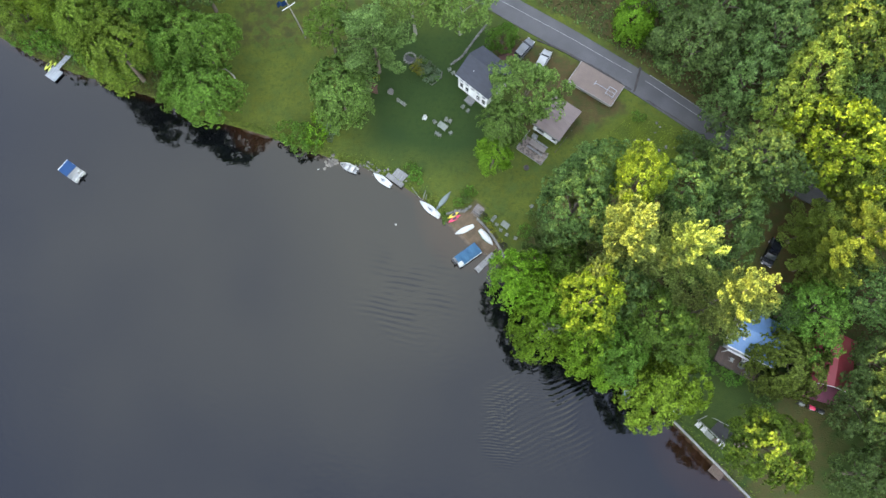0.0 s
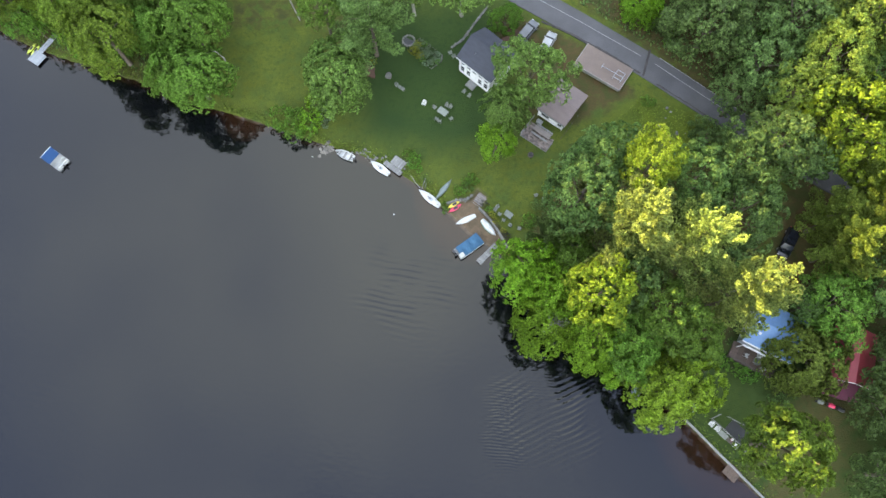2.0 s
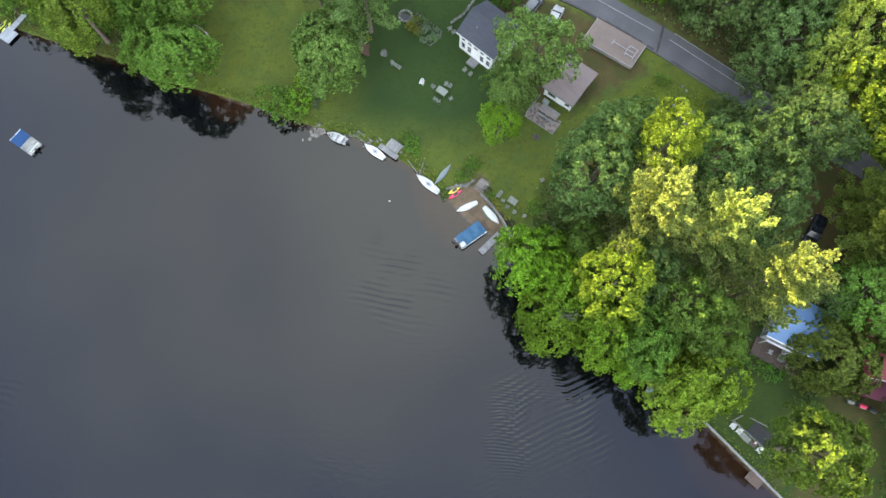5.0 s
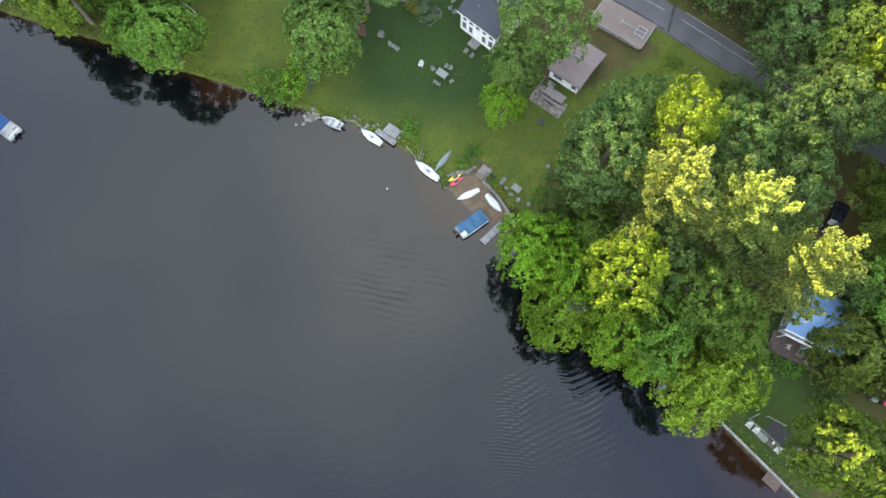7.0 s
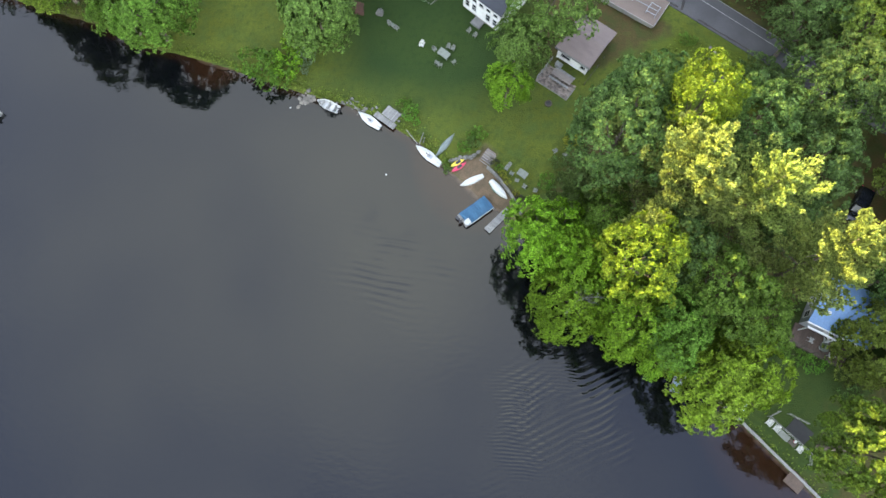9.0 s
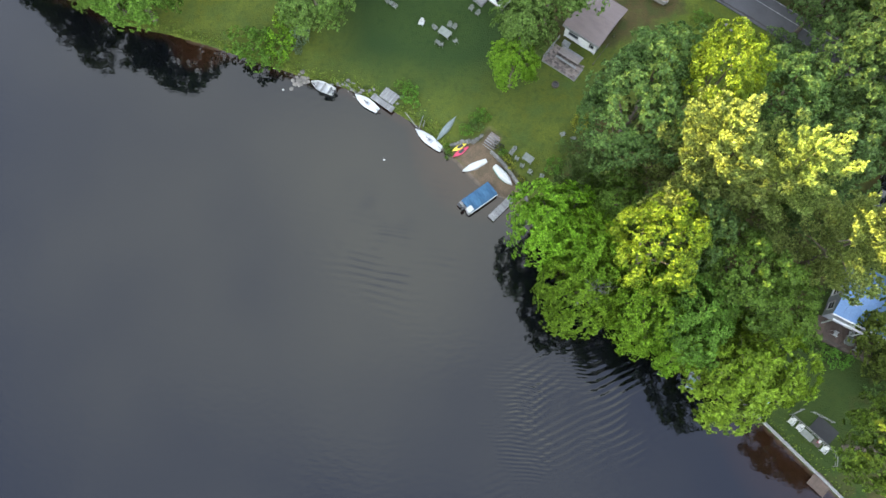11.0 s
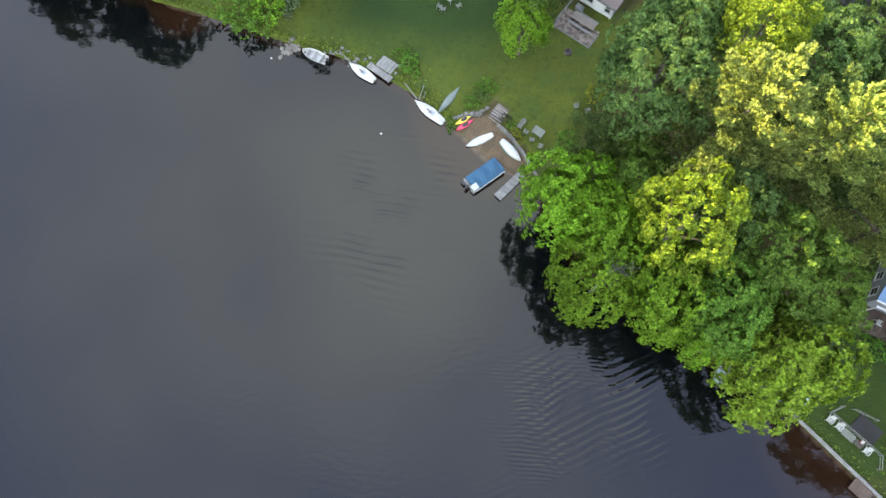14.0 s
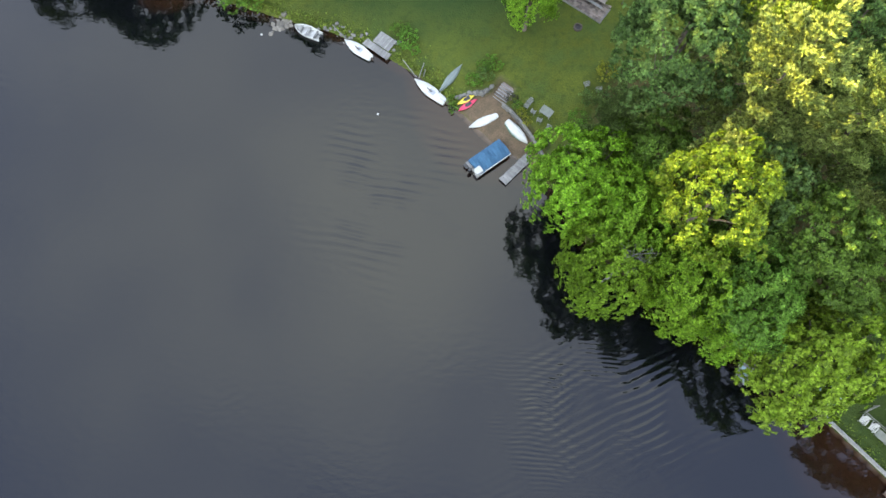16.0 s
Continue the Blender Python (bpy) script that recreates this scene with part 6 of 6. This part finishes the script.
part("mat", box(-1.3, -0.9, 0, 1.3, 0.9, 0.05, 0.02), M_BLACK, mat_ob)


def umbrella(x, y):
    t = settle(thing("sun_umbrella", 0, 0, 0, 0, "pale blue garden umbrella beneath the boughs", "umbrella"), x, y, 20)
    part("base", disc(0.28, 0.1, 16), M_CONCRETE, t)
    part("pole", tube([(0, 0, 0.1), (0, 0, 2.3)], [0.025, 0.025], 8), M_STEEL, t)
    part("canopy", disc(1.0, 0.45, 8, 0.03, z=1.88), M_LIGHTBLUE, t, "faded pale blue canopy")
    for k in range(8):
        a = k * math.pi / 4
        part("rib", tube([(0, 0, 2.3), (0.95 * math.cos(a), 0.95 * math.sin(a), 1.86)], [0.012, 0.012], 4), M_STEEL, t)


umbrella(33.9, 2.4)


def grill(x, y, turn, material, label):
    t = settle(thing("grill", 0, 0, 0, 0, label, "grill", "things by the red house"), x, y, turn)
    part("body", box(-0.55, -0.28, 0.6, 0.55, 0.28, 0.85, 0.04), M_BLACK, t)
    part("lid", turned(disc(0.28, 0.8, 14), Matrix.Translation((0.4, 0, 0.85)) @ Matrix.Rotation(radians(-90), 4, "Y")), material, t)
    for a in (-1, 1):
        for b in (-1, 1):
            part("leg", box(a * 0.48 - 0.03, b * 0.2 - 0.03, 0, a * 0.48 + 0.03, b * 0.2 + 0.03, 0.6), M_BLACK, t)
    part("handle", tube([(-0.3, -0.33, 0.95), (0.3, -0.33, 0.95)], [0.02, 0.02], 6), M_STEEL, t)


grill(51.7, 3.1, -20, M_GREYCHAIR, "grey lidded gas grill on the grass")
grill(53.1, 2.5, -20, M_PINK, "red lidded gas grill on the grass")
grill(54.3, 2.0, -25, M_BLACK, "black lidded gas grill on the grass")
t = thing("patio_table", 0, 0, 0, 0, "round pale table on the brown deck", "table")
t.matrix_basis = bm_house @ Matrix.Translation((3.3, -1.5, 0.325))
part("tabletop", disc(0.55, 0.05, 18, z=0.68), M_MARBLE, t)
part("pedestal", disc(0.06, 0.66, 10, z=0.02), M_STEEL, t)
part("foot", disc(0.28, 0.03, 14), M_STEEL, t)
for x, y, turn in ((1.9, -1.3, 0), (3.4, -0.65, 270), (4.4, -1.9, 160)):
    c = copy_thing(white_chair, bm_house @ pose(x, y, 0.325, 0, 0, turn))
    c.scale = (0.7, 0.7, 0.7)
    c["label"] = "white slatted chair on the brown deck"

# ---- stones at the water's edge ----
for k in range(34):
    f = random.random()
    x, y = -14.2 + 8.6 * f + random.uniform(-0.5, 0.5), 41.5 - 3.2 * f + random.uniform(-0.6, 0.7)
    size = random.uniform(0.09, 0.24)
    t = thing("shore_stone", x, y, max(lie(x, y), -0.05) + size * 0.15, random.uniform(0, 360), "pale rounded stone at the water's edge", "stone", "stones along the shore")
    part("stone", rock(size, k + 300, 0.7), M_STONE, t)

# ---- beds and shrubs ----
bed = thing("garden_bed", 0, 0, 0, 0, "stone-edged flower bed full of plants", "flower bed", kind="structure")
corners = [(-3.7, 59.3), (-0.2, 56.4), (-0.3, 55.4), (-1.9, 54.1), (-5.2, 57.4)]
for k in range(44):
    f = k / 44 * 5
    (ax, ay), (bx, by) = corners[int(f)], corners[(int(f) + 1) % 5]
    x, y = ax + (bx - ax) * (f % 1), ay + (by - ay) * (f % 1)
    s = part("edging_stone", rock(0.10, k, 0.7), M_STONE, bed)
    s.location = (x, y, lie(x, y) + 0.06)
for k in range(22):
    x, y = -2.5 + random.uniform(-1.6, 1.8), 56.6 + random.uniform(-1.5, 1.6)
    if within(x, y, corners):
        shrub(x, y, random.uniform(0.3, 0.5), random.uniform(0.3, 0.5), random.choice((M_SAGE, M_SAGE, M_SHRUB)), "leafy garden plant in the stone-edged bed", "garden_plant", "plants in the flower bed")
for k in range(26):
    x, y = random.uniform(-4.6, -0.6), random.uniform(54.6, 58.6)
    if within(x, y, corners):
        shrub(x, y, random.uniform(0.35, 0.6), random.uniform(0.35, 0.6), M_SAGE, "grey-green leafy plant in the stone-edged bed", "garden_plant", "plants in the flower bed")
for x, y in ((-4.1, 58.0), (-4.9, 57.1), (-4.3, 56.7), (-3.7, 56.2)):
    shrub(x, y, 0.62, 0.9, M_GOLD, "rounded golden-yellow bush beside the bed", "golden_bush", "golden bushes")
pit = thing("fire_pit", -5.5, 58.9, lie(-5.5, 58.9), 0, "round ring of pale stones with dark ash", "fire pit")
for k in range(14):
    a = k * math.tau / 14
    s = part("stone", rock(0.2, k + 90, 0.8), M_STONE, pit)
    s.location = (0.95 * math.cos(a), 0.95 * math.sin(a), 0.12)
part("ash_bed", disc(0.8, 0.06, 18), M_BLACK, pit)
t = thing("boulder", -8.7, 53.2, lie(-8.7, 53.2), 0, "large grey boulder on the lawn", "rock")
part("stone", rock(0.55, 77, 0.6), M_STONE, t)
mulch = thing("mulch_bed", -11.8, 54.4, lie(-11.8, 54.4) - 0.02, 20, "reddish bark mulch under the pine", "flower bed", kind="structure")
part("mulch", slab([(1.1 * math.cos(a) * (1 + 0.25 * math.sin(3 * a)), 1.6 * math.sin(a) * (1 + 0.2 * math.cos(5 * a))) for a in (math.tau * k / 20 for k in range(20))], -0.2, 0.09), M_MULCH, mulch)
for x, y in ((-12.9, 52.6), (-13.3, 51.6), (-12.5, 51.8), (-11.0, 55.4)):
    shrub(x, y, 0.5, 0.7, M_GOLD, "golden-yellow bush in the mulch bed", "golden_bush", "golden bushes")
patch = thing("mulch_bed", 11.2, 59.6, lie(11.2, 59.6) - 0.02, 40, "reddish mulch beside the drive", "flower bed", kind="structure")
part("mulch", slab([(2.6 * math.cos(a), 1.0 * math.sin(a)) for a in (math.tau * k / 20 for k in range(20))], -0.4, 0.12), M_MULCH, patch)
S = "shrubs along the shore"
for x, y, r, h, m, label in (
        (-24.4, 45.6, 2.6, 2.8, M_SHRUB, "bushy green shrub overhanging the water"), (-22.2, 44.5, 2.4, 3.0, M_SHRUB, "bushy green shrub overhanging the water"),
        (-20.6, 45.6, 2.0, 3.2, M_MAPLE, "bright yellow-green shrub on the bank"), (-20.0, 48.2, 1.6, 3.0, M_MAPLE, "bright yellow-green shrub on the bank"),
        (-18.5, 46.6, 1.1, 2.0, M_SAGE, "soft grey-green shrub on the bank"), (-17.8, 47.8, 1.1, 2.2, M_SAGE, "soft grey-green shrub on the bank"), (-18.6, 45.3, 0.7, 1.3, M_SAGE, "soft grey-green shrub on the bank"),
        (-4.5, 39.2, 1.1, 1.0, M_SHRUB, "low leafy shrub beside the dock"), (-5.2, 40.2, 0.9, 0.8, M_SHRUB, "low leafy shrub beside the dock"), (-3.9, 38.0, 0.7, 0.7, M_SHRUB, "low leafy shrub beside the dock"),
        (2.4, 34.2, 0.8, 0.9, M_SHRUB, "green border shrub above the beach wall"), (3.6, 34.8, 0.8, 0.9, M_OAK, "dark border shrub above the beach wall"), (4.4, 36.0, 0.9, 1.0, M_SHRUB, "green border shrub above the beach wall"),
        (3.4, 35.7, 0.7, 0.8, M_SHRUB, "green border shrub above the beach wall"), (0.2, 32.2, 0.6, 0.7, M_SHRUB, "low green plant at the beach edge"), (0.3, 31.4, 0.5, 0.5, M_SHRUB, "low green plant at the beach edge"),
        (6.25, 32.0, 0.62, 0.9, M_DARKLEAF, "dark brown bare-looking bush by the steps"), (7.3, 30.5, 0.5, 0.6, M_GOLD, "yellow-green plants behind the kerb"), (7.8, 29.6, 0.5, 0.6, M_GOLD, "yellow-green plants behind the kerb"),
        (6.9, 31.3, 0.5, 0.6, M_SHRUB, "green plants behind the kerb"), (9.0, 28.0, 0.45, 0.5, M_GOLD, "yellow-green plants behind the kerb"), (9.5, 27.2, 0.6, 0.5, M_DARKLEAF, "dark low plant behind the kerb"),
        (12.6, 29.4, 1.1, 1.2, M_SHRUB, "shrub at the edge of the grove"), (14.2, 31.8, 1.0, 1.0, M_OAK, "shrub at the edge of the grove"), (16.0, 34.5, 1.1, 1.2, M_GOLD, "yellowish shrub at the edge of the grove"),
        (-60.9, 60.4, 1.4, 2.0, M_MAPLE, "bright green shrub by the dock"), (-69.6, 62.6, 1.8, 2.2, M_SHRUB, "shrub on the wooded bank"), (-67.0, 62.6, 1.6, 2.4, M_SHRUB, "shrub on the wooded bank"),
        (-57.5, 57.4, 2.0, 3.0, M_SHRUB, "shrub on the wooded bank"), (-53.0, 56.2, 1.8, 3.0, M_MAPLE, "shrub on the wooded bank"), (-72.5, 64.0, 1.8, 2.4, M_SHRUB, "shrub on the wooded bank"),
        (38.5, 9.0, 1.3, 0.9, M_SHRUB, "low hedge bush below the deck"), (40.6, 7.7, 1.3, 0.9, M_SHRUB, "low hedge bush below the deck"), (42.6, 6.6, 1.2, 0.9, M_SHRUB, "low hedge bush below the deck"),
        (51.0, -3.5, 1.1, 1.2, M_SHRUB, "small shrub on the grass"), (46.2, 2.5, 1.6, 2.0, M_OAK, "dark shrub on the grass"), (31.0, 47.4, 1.0, 0.8, M_SHRUB, "shrub beside the garage"),
        (40.5, 40.0, 1.8, 2.2, M_OAK, "shrub below the road"), (37.6, 42.2, 1.3, 1.4, M_OAK, "shrub below the road"), 
):
    shrub(x, y, r, h, m, label, "shrub", S)
for k in range(70):
    x, y = random.uniform(16, 66), random.uniform(30, 80)
    if inland(x, y) > 38 and off_line(x, y, ROAD) > 4:
        shrub(x, y, random.uniform(0.7, 1.7), random.uniform(0.6, 1.9), random.choice((M_OAK, M_SHRUB, M_ASH)), "undergrowth bush on the woodland floor", "undergrowth_bush", "undergrowth in the wood")
for k in range(30):
    x, y = random.uniform(-76, -40), random.uniform(50, 78)
    if inland(x, y) > 1.5:
        shrub(x, y, random.uniform(0.8, 1.8), random.uniform(0.8, 2.2), random.choice((M_OAK, M_SHRUB, M_MAPLE)), "undergrowth bush on the wooded shore", "undergrowth_bush", "undergrowth in the wood")
for x0, x1, count, deep in ((-66, -37, 26, 11), (11, 32, 22, 8)):                # saplings below the tall trees
    for k in range(count):
        x = x0 + (x1 - x0) * (k + random.random()) / count
        ladder = np.arange(-10, 80, 0.25)
        y = float(ladder[inland(np.full_like(ladder, x), ladder) > 0][0]) + 1.2 + deep * random.random()
        shrub(x, y, random.uniform(1.6, 2.4), random.uniform(4.5, 7.5), M_ASH, "young tree in the undergrowth of the bank", "sapling", "saplings on the wooded bank")
pole_z = lie(-23.1, 62.9)
t = thing("flagpole", -23.1, 62.9, pole_z, 0, "tall white flagpole with a yard and a drooping blue flag", "flagpole")
part("pole", tube([(0, 0, -0.3), (-0.45, -0.05, 5.0), (-1.0, -0.15, 10.2)], [0.13, 0.11, 0.07], 8), M_PALEBARK, t)
part("finial", turned(disc(0.09, 0.12, 10), Matrix.Translation((-1.0, -0.15, 10.2))), M_WHITE, t, "white ball at the tip")
part("yard", tube([(-1.9, -0.75, 8.6), (-0.85, -0.12, 8.75), (0.1, 0.5, 8.9)], [0.06, 0.07, 0.06], 6), M_WHITE, t, "white crossbar")
fl = bmesh.new()
cols = [[fl.verts.new((-1.0 - 0.22 * i, -0.15 + 0.16 * math.sin(i * 1.3) + 0.05 * i, 10.0 - 0.28 * j - 0.05 * i * i * 0.3)) for j in range(5)] for i in range(9)]
for a, b in zip(cols, cols[1:]):
    for j in range(4):
        fl.faces.new((a[j], b[j], b[j + 1], a[j + 1]))
bmesh.ops.solidify(fl, geom=fl.faces[:], thickness=0.012)
part("flag", fl, M_NAVY, t, "drooping dark blue flag")
t = thing("dead_tree", -38.2, 54.0, lie(-38.2, 54.0), 0, "bare pale birch limb arching out of the leaves", "tree")
part("trunk", tube([(0, 0, -0.3), (0.3, -0.2, 3.0), (1.0, -0.4, 5.5), (2.6, 0.0, 7.0)], [0.16, 0.14, 0.12, 0.10], 8), M_PALEBARK, t)
part("limb", tube([(2.6, 0.0, 7.0), (4.2, -0.3, 7.3), (5.4, -1.2, 6.9), (6.0, -2.4, 6.2)], [0.13, 0.13, 0.13, 0.10], 7), M_PALEBARK, t)
part("limb", tube([(2.6, 0.0, 7.0), (1.4, -1.0, 7.2), (0.6, -2.2, 6.8)], [0.09, 0.07, 0.04], 6), M_PALEBARK, t)


t = thing("dead_tree", 14.6, 12.9, lie(14.6, 12.9) - 0.1, 0, "bare grey dead branches showing through the maple leaves", "tree")
part("trunk", tube([(0, 0, -0.2), (0.2, 0.1, 6.0), (-0.3, -0.4, 12.4)], [0.16, 0.12, 0.05], 8), M_STONE, t)
for k in range(14):
    a, h = k * 2.4, 10.3 + 0.16 * k
    root = Vector((-0.2, -0.3, h))
    tip = root + Vector((math.cos(a) * random.uniform(1.0, 1.9), math.sin(a) * random.uniform(1.0, 1.9), random.uniform(0.7, 1.5)))
    branch = part("branch", tube([root, root.lerp(tip, 0.5) + Vector((0, 0, 0.15)), tip], [0.030, 0.02, 0.010], 5), M_STONE, t)
    for j in range(4):
        p = root.lerp(tip, 0.4 + 0.15 * j)
        q = p + Vector((random.uniform(-0.6, 0.6), random.uniform(-0.6, 0.6), random.uniform(0.2, 0.5)))
        part("twig", tube([p, q], [0.015, 0.006], 4), M_STONE, branch)


# ---- grass, weeds and leaf litter ----
def tufts(name, xy, size, material, label, tall=1.0):
    n = len(xy)
    z = heights(xy[:, 0], xy[:, 1])
    up = np.stack([rng.normal(0, 0.5, n), rng.normal(0, 0.5, n), np.full(n, tall)], 1)
    axis = unit(up)
    side = unit(np.cross(axis, np.array([0, 0, 1.0]) + rng.normal(0, 0.35, (n, 3))))
    s = size * rng.uniform(0.5, 1.4, n)
    c = np.column_stack([xy, z + s * 0.3])
    return dress(tagged(new(name, leaf_mesh(name, c, axis, side, s, 0.55)), label, "grass", kind="stuff"), material)


f = rng.uniform(0, 1, 9000)
line = np.array(SHORE[4:25], float)
seg = np.minimum((f * (len(line) - 1)).astype(int), len(line) - 2)
k = (f * (len(line) - 1) - seg)[:, None]
xy = line[seg] * (1 - k) + line[seg + 1] * k + np.array([0.6, 0.8]) * rng.gamma(1.6, 0.35, (9000, 1)) + rng.normal(0, 0.15, (9000, 2))
keep = (inland(xy[:, 0], xy[:, 1]) > 0.1) & ~within(xy[:, 0], xy[:, 1], BEACH)
tufts("bank_grass", xy[keep], 0.22, M_MEADOW, "rough uncut grass along the bank", 0.35)
xy = np.column_stack([rng.uniform(-80, 70, 90000), rng.uniform(-14, 82, 90000)])
d = inland(xy[:, 0], xy[:, 1])
wooded = (d > 38) | (soft_in(xy[:, 0], xy[:, 1], grove, 2.0) > 0.5) | (soft_in(xy[:, 0], xy[:, 1], left, 2.0) > 0.5) | (xy[:, 0] > 60)
keep = wooded & (d > 1) & (off_line(xy[:, 0], xy[:, 1], ROAD) > 3.2) & (off_line(xy[:, 0], xy[:, 1], DRIVE) > 3.0)
tufts("undergrowth", xy[keep], 0.45, M_OAK, "low leafy undergrowth on the woodland floor", 0.3)

xy = np.column_stack([rng.uniform(20, 44, 9000), rng.uniform(34, 50, 9000)])
tufts("meadow_grass", xy[within(xy[:, 0], xy[:, 1], MEADOW)], 0.22, M_MEADOW, "rough bright meadow grass on the slope", 0.12)
for k in range(22):
    x, y = random.uniform(26, 37), random.uniform(38, 48)
    if within(x, y, MEADOW):
        t = thing("boulder", x, y, lie(x, y), random.random() * 360, "pale stone on the rough slope", "rock", "stones on the slope")
        part("stone", rock(random.uniform(0.1, 0.28), k + 200), M_STONE, t)

# ---- paving of the terrace ----
paver_mesh = None
for j in range(16):
    for i in range(15):
        x, y = -0.2 + 0.333 * i + (0.166 if j % 2 else 0), -4.2 + 0.255 * j
        if x > 4.2:
            continue
        if paver_mesh is None:
            ob = part("paver", box(0.008, 0.008, -0.03, 0.325, 0.247, 0.03), M_PAVER, patio)
            paver_mesh = ob.data
        else:
            ob = new("paver", paver_mesh)
            ob.parent = patio
        ob.location = (x, y, 0.02 + random.uniform(-0.006, 0.006))
